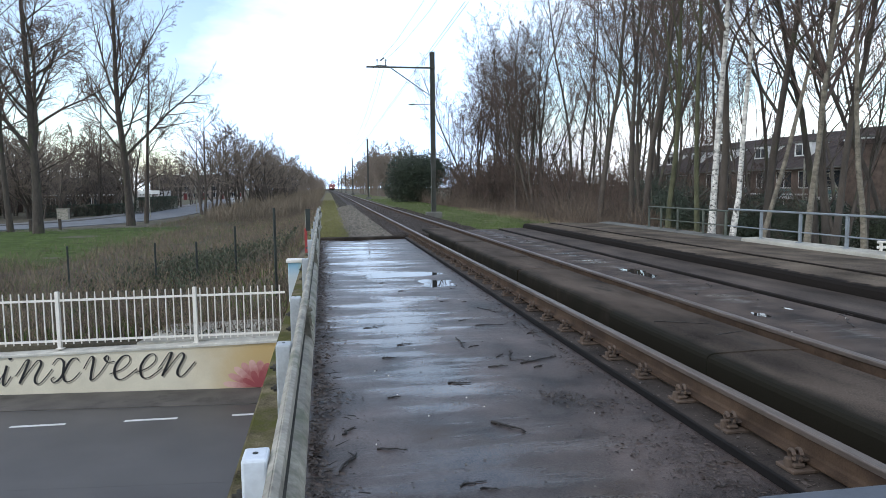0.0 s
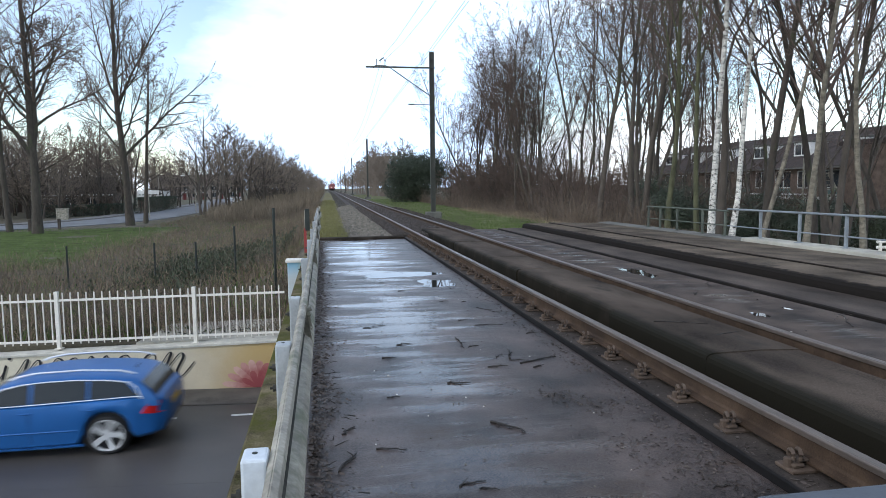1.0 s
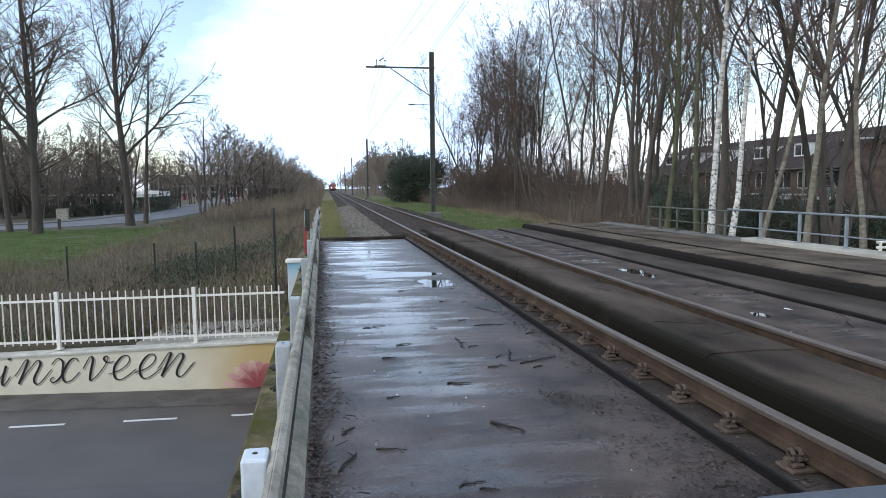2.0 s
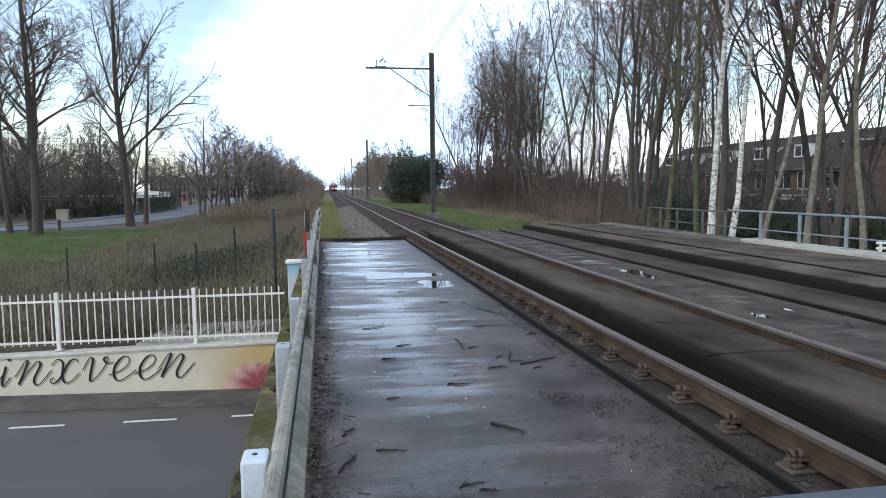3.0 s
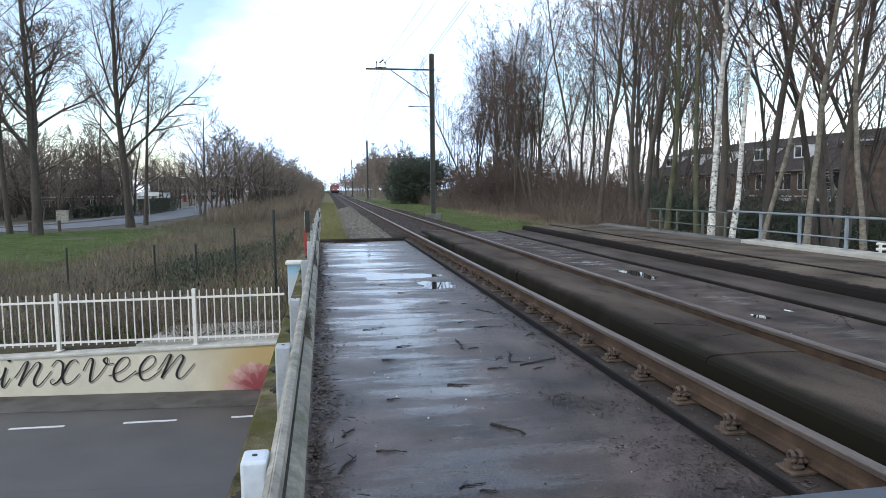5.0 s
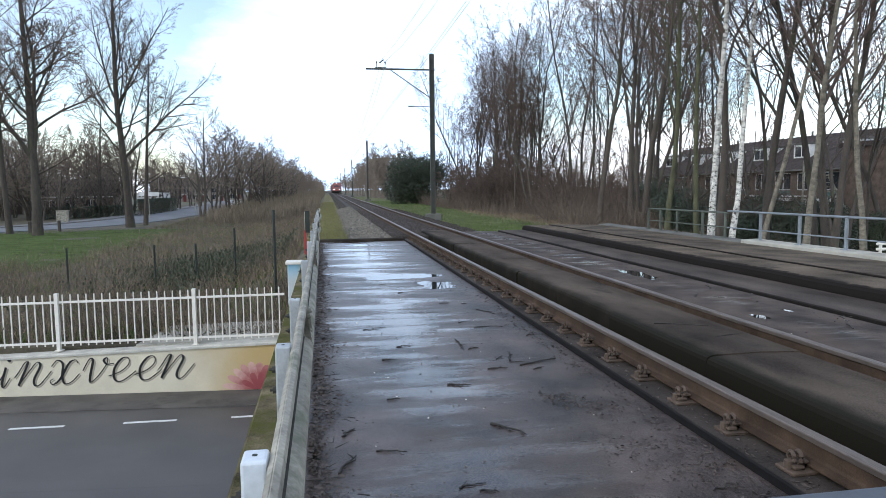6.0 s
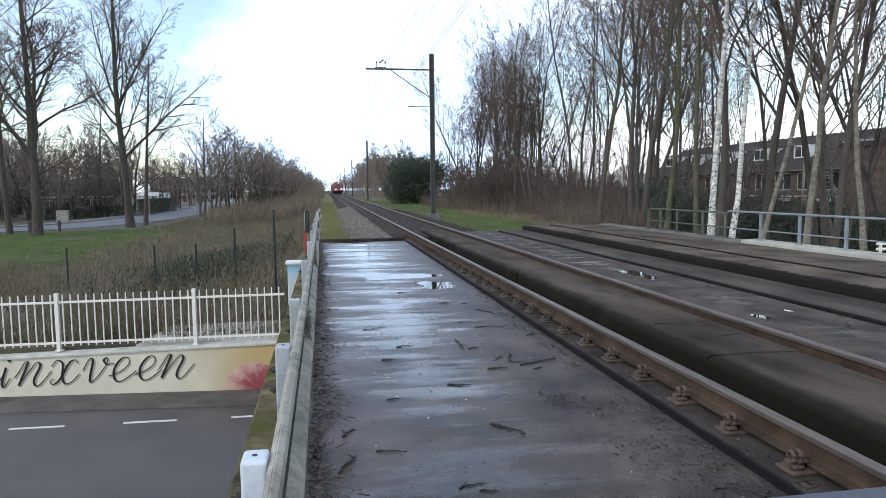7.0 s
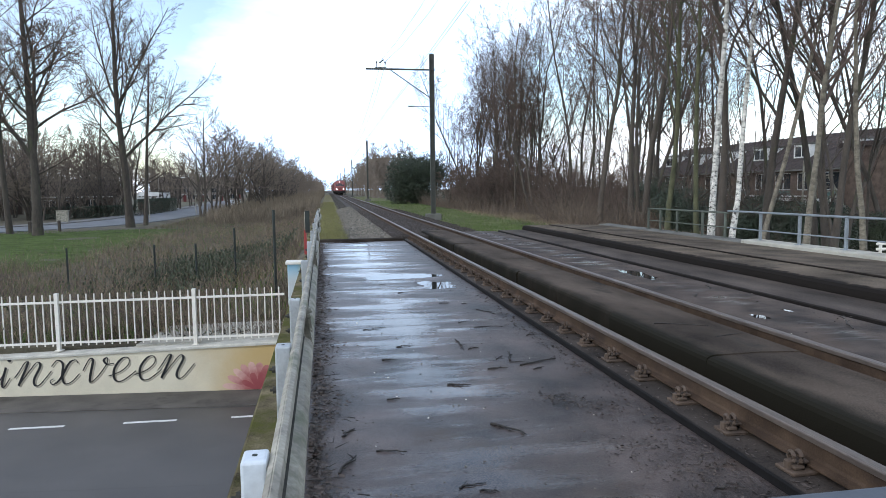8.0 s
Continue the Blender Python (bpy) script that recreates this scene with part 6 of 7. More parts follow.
# parked cars far along the street
def far_car(x, y, a, col, label):
    th = empty("parked_car", pose(x, y, -1.93, 0, 0, a), label, "car", "parked cars")
    bm = BM(); box(bm, -0.85, 0.85, -2.1, 2.1, 0.25, 0.8, 0.12, 2); box(bm, -0.72, 0.72, -1.2, 1.5, 0.8, 1.42, 0.2, 2); part("body", bm, plain("car_paint", col, 0.35), th)
    bm = BM(); box(bm, -0.74, 0.74, -1.0, 1.3, 0.92, 1.28, 0.02); part("windows", bm, M_GLASS, th)
    for sx in (-0.8, 0.8):
        for sy in (-1.3, 1.3):
            bm = BM(); tube(bm, [(sx - 0.1, sy, 0.3), (sx + 0.1, sy, 0.3)], 0.3, 12); part("wheel", bm, M_FENCEP, th)


far_car(-21.4, 168, 4, (0.7, 0.7, 0.7), "white car parked far along the street")
far_car(-20.8, 150, 4, (0.5, 0.52, 0.55), "silver car parked far along the street")
M_TWIGJ = material("dark_scrub_shoots", (0.125, 0.094, 0.070), rough=0.95, vary=0.4, scale=0.5, fine=8, bump=0, island=0.5, spec=0.1)
M_TWIGI = material("brown_scrub_shoots", (0.215, 0.172, 0.125), rough=0.95, vary=0.4, scale=0.5, fine=8, bump=0, island=0.5, spec=0.1)


# ---------------- undergrowth, grass, litter ----------------
def blade_field(name, count, spot, h, w, lean, mat, label, category, seed, segs=2):
    rng = np.random.default_rng(seed)
    V, F = [], []
    for i in range(count):
        x, y, z, s = spot(rng)
        hh, ww = h * s * rng.uniform(0.55, 1.3), w * rng.uniform(0.7, 1.3)
        a, b = rng.uniform(0, 6.283), rng.uniform(0, 6.283)
        dx, dy = math.cos(a) * ww, math.sin(a) * ww
        lx, ly = math.cos(b) * lean * hh * rng.random(), math.sin(b) * lean * hh * rng.random()
        k = len(V)
        V += [(x - dx, y - dy, z - 0.03), (x + dx, y + dy, z - 0.03), (x + dx * 0.7 + lx * 0.35, y + dy * 0.7 + ly * 0.35, z + hh * 0.6),
              (x - dx * 0.7 + lx * 0.35, y - dy * 0.7 + ly * 0.35, z + hh * 0.6), (x + lx, y + ly, z + hh)]
        F += [(k, k + 1, k + 2, k + 3), (k + 3, k + 2, k + 4)]
    return tagged(raw(name, V, F, mat), label, category, kind="stuff")


def slope_spot(rng):
    while True:
        y = 15.4 + 75 * rng.random() ** 1.9
        x = -0.9 - 15 * rng.random() ** 1.2
        if y < wall_y(x) + 0.6 or (x < -12.4 + 1.3 * noise.noise(Vector((0, y * 0.35, 8))) and 31.5 + 1.5 * noise.noise(Vector((x * 0.4, 0, 4))) < y < 62 and rng.random() < 0.9):
            continue
        return x, y, land(x, y), 0.6 + 0.6 * abs(noise.noise(Vector((x * 0.35, y * 0.2, 0.5)))) * 2


blade_field("dry_grass", 24000, slope_spot, 0.42, 0.007, 1.7, M_DRYB, "tall dead grass and reeds on the bank", "dry grass", 31)
blade_field("bramble_stems", 26000, slope_spot, 0.7, 0.006, 2.0, M_STEM, "brown bramble stems on the bank", "brambles", 32)
blade_field("grass", 14000, slope_spot, 0.3, 0.012, 1.0, M_BLADE, "dull green grass between the dead stems on the bank", "grass", 38)


def bramble_spot(rng):
    a, b = rng.normal(0, 1), rng.normal(0, 1)
    x, y = min(-1.4, -4.2 + a * 1.5), 25.0 + b * 3.2
    return x, y, land(x, y) + 0.15 + 0.45 * rng.random(), 1


blade_field("bramble_leaves", 6500, bramble_spot, 0.06, 0.024, 1.6, M_IVY, "low dark green bramble thicket", "brambles", 33)


def verge_l(rng):
    y = 21.2 + 75 * rng.random() ** 1.9
    return rng.uniform(-0.8, 0.65) + (0.35 * rng.random() if noise.noise(Vector((0, y * 0.5, 1))) > 0 else 0), y, -0.40, 1


def verge_r(rng):
    y = 21.4 + 80 * rng.random() ** 1.8
    return 5.9 + (4.6 if y > 30 else 3.0) * rng.random(), y, -0.42, 1


def meadow(rng):
    y = 31 + 33 * rng.random() ** 1.3
    x = -12.2 - 15 * rng.random()
    return x, y, land(x, y), 1


blade_field("grass", 16000, verge_l, 0.085, 0.008, 0.9, M_VERGE, "short green grass verge", "grass", 34)
blade_field("grass", 22000, verge_r, 0.11, 0.008, 0.9, M_BLADE, "short green grass strip beside the track", "grass", 35)
blade_field("grass", 16000, meadow, 0.10, 0.014, 0.9, M_BLADE, "short green meadow grass", "grass", 36)


def thicket(rng):
    y = 25.5 + 85 * rng.random() ** 1.5
    x = 10.6 + 10 * rng.random() ** 1.5
    return x, y, land(x, y), max(0.12, 0.55 + 1.3 * noise.noise(Vector((x * 0.5, y * 0.3, 9.0)))) * (0.5 + rng.random())


blade_field("thicket_stems", 26000, thicket, 1.5, 0.007, 1.9, M_STEM, "dense brown thicket of thin bare shoots", "thicket", 37)
blade_field("dry_grass", 7000, lambda r: (9.5 + 3 * r.random(), 20.5 + 30 * r.random() ** 1.5, -0.5, 1), 0.3, 0.007, 1.6, M_DRYB, "dead grass at the edge of the thicket", "dry grass", 38)


def back_thicket(rng):
    y = 45 + 85 * rng.random()
    x = 13 + (y - 45) * 0.12 + 26 * rng.random()
    return x, y, land(x, y), 0.5 + rng.random()


blade_field("thicket_stems", 24000, back_thicket, 3.2, 0.014, 1.5, M_TWIGJ, "tangled brown undergrowth below the tree belt", "thicket", 39)


def left_thicket(rng):
    y = 70 + 230 * rng.random() ** 1.4
    x0 = max(-17.5, -0.172 * y)
    x = x0 + (-1.6 - x0) * rng.random() ** 0.8
    return x, y, land(x, y), 0.4 + rng.random() * min(1.5, y / 110)


blade_field("thicket_stems", 20000, left_thicket, 1.5, 0.03, 0.6, M_TWIGI, "low brown scrub at the foot of the bank", "thicket", 40)
# ---------------- leaf litter, twigs and specks on the deck ----------------
def litter_field(name, count, spot, size, mat, label, category, seed):
    rng = np.random.default_rng(seed)
    V, F = [], []
    for i in range(count):
        x, y, z = spot(rng)
        s = size * rng.uniform(0.4, 1.3)
        a = rng.uniform(0, 6.283)
        c, q = math.cos(a) * s, math.sin(a) * s
        t = rng.uniform(-0.5, 0.5) * s
        r = rng.uniform(0.25, 0.6)
        k = len(V)
        V += [(x - c, y - q, z + 0.004), (x + q * r, y - c * r, z + 0.006 + abs(t)), (x + c, y + q, z + 0.004 + max(0, t)), (x - q * r, y + c * r, z + 0.006)]
        F += [(k, k + 1, k + 2), (k, k + 2, k + 3)]
    return tagged(raw(name, V, F, mat), label, category, kind="stuff")


def edge_spot(rng):
    y = 1.2 + 19 * rng.random() ** 1.5
    wide = 0.05 + 0.13 * max(0, noise.noise(Vector((0.0, y * 1.1, 5.0))) + 0.35)
    return bar_x(y) - 0.03 + abs(rng.normal(0, 1)) * wide, y, -0.25 + 0.02 * rng.random()


litter_field("leaf_litter", 6500, edge_spot, 0.021, M_LITTER, "wet dead leaves and bark gathered along the barrier", "leaf litter", 91)


def seam_spot(rng):
    y = 1.5 + 18 * rng.random() ** 1.4
    if rng.random() < 0.35:
        return rng.uniform(2.31, 2.48), y, -0.195
    return 2.28 - abs(rng.normal(0, 0.13)), y, -0.25


litter_field("leaf_litter", 1900, seam_spot, 0.017, M_LITTER, "dead leaves and dirt along the rail plinth", "leaf litter", 92)


def deck_spot(rng):
    y = 1.8 + 19 * rng.random() ** 1.5
    return rng.uniform(-0.1, 2.2), y, -0.25


litter_field("deck_specks", 900, deck_spot, 0.011, M_LITTER, "scattered leaf crumbs on the wet deck", "debris", 93)


def side_spot(rng):
    y = 4 + 16 * rng.random() ** 1.3
    if rng.random() < 0.5:
        return rng.uniform(4.3, 5.5), y, -0.035
    return rng.uniform(6.4, 8.7), y, 0.1


litter_field("deck_specks", 700, side_spot, 0.014, M_LITTER, "leaf crumbs on the old second deck", "debris", 94)


def mud_spot(r):
    cx, cy, sx, sy = r.choice(((2.02, 3.35, 0.13, 0.22), (2.02, 3.35, 0.13, 0.22), (1.80, 3.75, 0.16, 0.2), (1.92, 4.5, 0.1, 0.12), (1.68, 4.75, 0.1, 0.1), (2.18, 5.6, 0.05, 0.5), (2.15, 7.5, 0.06, 0.9)))
    return (min(2.235, r.normal(cx, sx)), r.normal(cy, sy), -0.249)


litter_field("leaf_litter", 1500, mud_spot, 0.013, M_LITTER, "brown mud crumbs and dead leaves on the wet deck", "leaf litter", 98)
stone_field("grit", 260, lambda r: (r.uniform(0.0, 2.2), 1.8 + 14 * r.random() ** 1.4, -0.25), 0.008, M_GRAVEL, "pale grit on the wet deck", "grit", 95)


def twig(p, q, r, fork, bow, seed):
    rs = random.Random(seed)
    p, q = Vector(p), Vector(q)
    d = q - p
    n = Vector((-d.y, d.x, 0)).normalized()
    pts = [p + d * t + n * (0.5 * bow * math.sin(t * 3.14) + rs.uniform(-0.013, 0.013)) + Vector((0, 0, r * 0.9 + 0.002 * math.sin(t * 3.14))) for t in np.linspace(0, 1, 7)]
    bm = BM()
    tube(bm, pts, [r * (1.1 - 0.6 * t) for t in np.linspace(0, 1, 7)], 6)
    for k in range(fork):
        a = pts[1 + (2 * k) % 5]
        e = a + d.normalized() * rs.uniform(0.03, 0.07) + n * rs.choice((-1, 1)) * rs.uniform(0.02, 0.06) + Vector((0, 0, 0.004))
        tube(bm, [a, (a + e) / 2 + Vector((0, 0, 0.002)), e], [r * 0.7, r * 0.5, r * 0.3], 5)
    tagged(part("twig", bm, M_TWIGL), "dark fallen twig lying on the bridge deck", "twig", "fallen twigs")


Z = -0.25
for i, (p, q, r, fk, bw) in enumerate((((1.35, 5.70, Z), (1.53, 5.70, Z), 0.008, 1, 0.0), ((1.66, 5.76, Z), (2.05, 5.91, Z), 0.009, 2, 0.01), ((1.04, 4.32, Z), (1.22, 4.10, Z), 0.010, 2, 0.03),
                                       ((0.92, 5.29, Z), (1.10, 5.24, Z), 0.008, 1, 0.0), ((1.29, 6.90, Z), (1.28, 6.42, Z), 0.008, 2, 0.03), ((0.25, 4.0, Z), (0.43, 3.95, Z), 0.007, 0, 0.01),
                                       ((1.62, 7.49, Z), (1.95, 7.45, Z), 0.006, 1, 0.02), ((1.62, 5.93, Z), (1.70, 6.25, Z), 0.009, 1, 0.01), ((1.50, 6.0, Z), (1.60, 6.12, Z), 0.006, 0, 0.01),
                                       ((0.05, 4.28, Z), (0.13, 4.42, Z), 0.008, 1, 0.01), ((0.02, 3.70, Z), (0.12, 3.95, Z), 0.010, 2, 0.02), ((0.35, 7.6, Z), (0.62, 7.7, Z), 0.005, 1, 0.01),
                                       ((0.65, 3.4, Z), (0.80, 3.45, Z), 0.006, 0, 0.01), ((1.9, 8.6, Z), (2.05, 8.2, Z), 0.006, 2, 0.02), ((0.4, 5.0, Z), (0.5, 5.02, Z), 0.005, 0, 0.0),
                                       ((3.25, 6.35, -0.055), (3.72, 6.12, -0.055), 0.008, 1, 0.02), ((3.5, 5.62, -0.055), (3.85, 5.75, -0.055), 0.006, 1, 0.02),
                                       ((4.5, 7.7, -0.035), (4.62, 7.9, -0.035), 0.008, 1, 0.01), ((4.9, 5.6, -0.035), (5.3, 6.2, -0.035), 0.007, 2, 0.02), ((5.0, 8.2, -0.035), (5.25, 8.7, -0.035), 0.007, 2, 0.02))):
    twig(p, q, r * 0.85, fk + 1, bw, 200 + i)


def twig_litter():
    """Broken twigs among the leaves by the barrier."""
    rs = random.Random(77)
    sh = Shoots()
    for i in range(170):
        y = 1.3 + 15 * rs.random() ** 1.6
        x = bar_x(y) + 0.02 + abs(rs.gauss(0, 0.12))
        a = rs.uniform(0, 6.28)
        ln = rs.uniform(0.03, 0.12)
        p = Vector((x, y, -0.243 + 0.02 * rs.random()))
        q = p + Vector((math.cos(a) * ln, math.sin(a) * ln, rs.uniform(-0.004, 0.02)))
        sh.add([p, (p + q) / 2 + Vector((rs.uniform(-0.01, 0.01), 0, 0.003)), q], [0.0034, 0.003, 0.0015], 4)
    tagged(raw("twig_litter", sh.v, sh.f, M_TWIGL), "broken dark twigs among leaves along the barrier", "twig litter", kind="stuff")


twig_litter()

rt = random.Random(19)
for i in range(16):
    x, y, a, ln = rt.uniform(0.2, 2.1), 2.6 + 9 * rt.random() ** 1.3, rt.uniform(-0.6, 0.6), rt.uniform(0.07, 0.2)
    twig((x, y, Z), (x + ln * math.cos(a), y + ln * math.sin(a), Z), rt.uniform(0.004, 0.007), rt.choice((0, 1, 2)), 0.015, 300 + i)

M_WATER = plain("clear_rain_water", (0.012, 0.012, 0.013), 0.015, 0, spec=0.5)


def puddle(x, y, rx, ry, z, seed):
    """A thin sheet of standing water with an uneven rim."""
    n = 64
    top = []
    for k in range(n):
        a = 2 * math.pi * k / n
        r = 1 + 0.55 * noise.noise(Vector((math.cos(a) * 1.6, math.sin(a) * 1.6, seed * 3.7))) + 0.25 * noise.noise(Vector((math.cos(a) * 5, math.sin(a) * 5, seed * 1.9)))
        top.append((x + rx * r * math.cos(a), y + ry * r * math.sin(a), z))
    V = [(x, y, z)] + top + [(px * 1.0 + (px - x) * 0.02, py + (py - y) * 0.02, z - 0.003) for px, py, pz in top]
    F = [(0, 1 + k, 1 + (k + 1) % n) for k in range(n)] + [(1 + k, 1 + n + k, 1 + n + (k + 1) % n, 1 + (k + 1) % n) for k in range(n)]
    tagged(raw("puddle", V, F, M_WATER), "shallow rain puddle lying on the dark deck", "puddle", "rain puddles")


for i, (x, y, rx, ry, z) in enumerate(((1.20, 12.2, 0.72, 0.42, -0.2475), (1.75, 11.0, 0.28, 0.5, -0.2475), (4.78, 9.9, 0.13, 0.62, -0.0325), (4.45, 6.35, 0.07, 0.10, -0.0325),
                                       (4.95, 6.6, 0.03, 0.07, -0.0325))):
    puddle(x, y, rx, ry, z, i + 1)
stone_field("white_bits", 30, lambda r: ((r.uniform(0.1, 2.1), 2.4 + 8 * r.random(), -0.248) if r.random() < 0.6 else (r.uniform(4.2, 5.4), 5 + 9 * r.random(), -0.033)), 0.007, M_WHITE, "tiny white scraps on the deck", "scraps", 97)
M_BLACKP = plain("black_latch_plastic", (0.015, 0.015, 0.016), 0.5)
# dull case standing on the deck close by
case = empty("equipment_case", pose(1.95, 2.08, -0.25), "dull blue-grey equipment case standing on the wet deck", "case")
M_CASE = material("dull_blue_grey_plastic", (0.085, 0.098, 0.118), rough=0.5, vary=0.1, scale=6, fine=60, bump=0.1)
bm = BM(); box(bm, -0.30, 0.30, -0.24, 0.24, 0.0, 0.25, 0.02, 2); part("body", bm, M_CASE, case)
bm = BM(); box(bm, -0.34, 0.34, -0.25, 0.25, 0.254, 0.372, 0.04, 4); part("lid", bm, M_CASE, case)
for sx in (-0.18, 0.18):
    bm = BM(); box(bm, sx - 0.03, sx + 0.03, 0.25, 0.262, 0.2, 0.3, 0.004); part("latch", bm, M_BLACKP, case)
# ---------------- blue estate car ----------------
def car_paint(name, base):
    m = material(name, base, rough=0.4, vary=0.05, scale=3, fine=400, bump=0.0, metal=0.2, coat=0.15)
    m.node_tree.nodes["Principled BSDF"].inputs["Coat Roughness"].default_value = 0.12
    return m


M_CARB = car_paint("metallic_blue_paint", (0.011, 0.118, 0.37))
M_CARGL = plain("tinted_car_glass", (0.02, 0.024, 0.026), 0.14, 0, spec=0.35)
M_CHROME = plain("satin_silver_trim", (0.72, 0.73, 0.75), 0.28, 0.8)
M_ALLOY = plain("silver_alloy", (0.72, 0.72, 0.72), 0.4, 0.3)
M_TYRE = plain("black_rubber", (0.012, 0.012, 0.013), 0.75)
M_BLACK = plain("black_plastic", (0.01, 0.01, 0.011), 0.5)
M_LENS = plain("clear_lamp_lens", (0.75, 0.78, 0.8), 0.08, 0.2, spec=0.9)
M_TAIL = plain("red_lamp_lens", (0.55, 0.012, 0.015), 0.12, 0, spec=0.9)


def table(rows):
    xs, vs = [r[0] for r in rows], [r[1:] for r in rows]

    def at(x):
        return [float(np.interp(x, xs, [v[k] for v in vs])) for k in range(len(vs[0]))]
    return at


BODY = table([(-2.29, 0.34, 0.55, 0.57, 0.60), (-2.24, 0.24, 0.60, 0.63, 0.70), (-2.12, 0.20, 0.655, 0.695, 0.785), (-1.9, 0.19, 0.715, 0.765, 0.845), (-1.5, 0.18, 0.795, 0.845, 0.875),
              (-1.0, 0.17, 0.855, 0.895, 0.885), (0.0, 0.165, 0.872, 0.885, 0.888), (1.0, 0.18, 0.898, 0.905, 0.888), (1.7, 0.22, 0.92, 0.925, 0.868), (2.0, 0.27, 0.91, 0.92, 0.81),
              (2.13, 0.31, 0.875, 0.895, 0.74), (2.19, 0.42, 0.78, 0.80, 0.66)])
AXLES, WHEEL_R = (-1.36, 1.285), 0.322
ROOF = table([(-1.12, 0.965), (-0.72, 1.16), (-0.32, 1.335), (0.0, 1.395), (0.35, 1.42), (0.8, 1.425), (1.3, 1.40), (1.65, 1.35), (1.80, 1.30), (1.97, 1.15), (2.10, 1.0)])


ROOF_RAW = ROOF


def ROOF(x):
    z, = ROOF_RAW(x)
    return [0.838 + (z - 0.965) * 0.98]


def side_y(z):
    return 0.845 - 0.165 * (z - 0.83) / 0.45


def mirror_loft(bm, sections):
    rings = []
    for x, half in sections:
        pts = [(x, y, z) for y, z in half] + [(x, -y, z) for y, z in half[::-1] if y > 1e-6]
        rings.append([bm.verts.new(p) for p in pts])
    n = len(rings[0])
    for a, b in zip(rings, rings[1:]):
        for j in range(n):
            bm.faces.new((a[j], a[(j + 1) % n], b[(j + 1) % n], b[j]))
    bm.faces.new(rings[0][::-1]); bm.faces.new(rings[-1])
    bmesh.ops.recalc_face_normals(bm, faces=bm.faces[:])
    return bm


def split_edges(ob, deg=38):
    md = ob.modifiers.new("edges", 'EDGE_SPLIT')
    md.split_angle = radians(deg)
    return ob


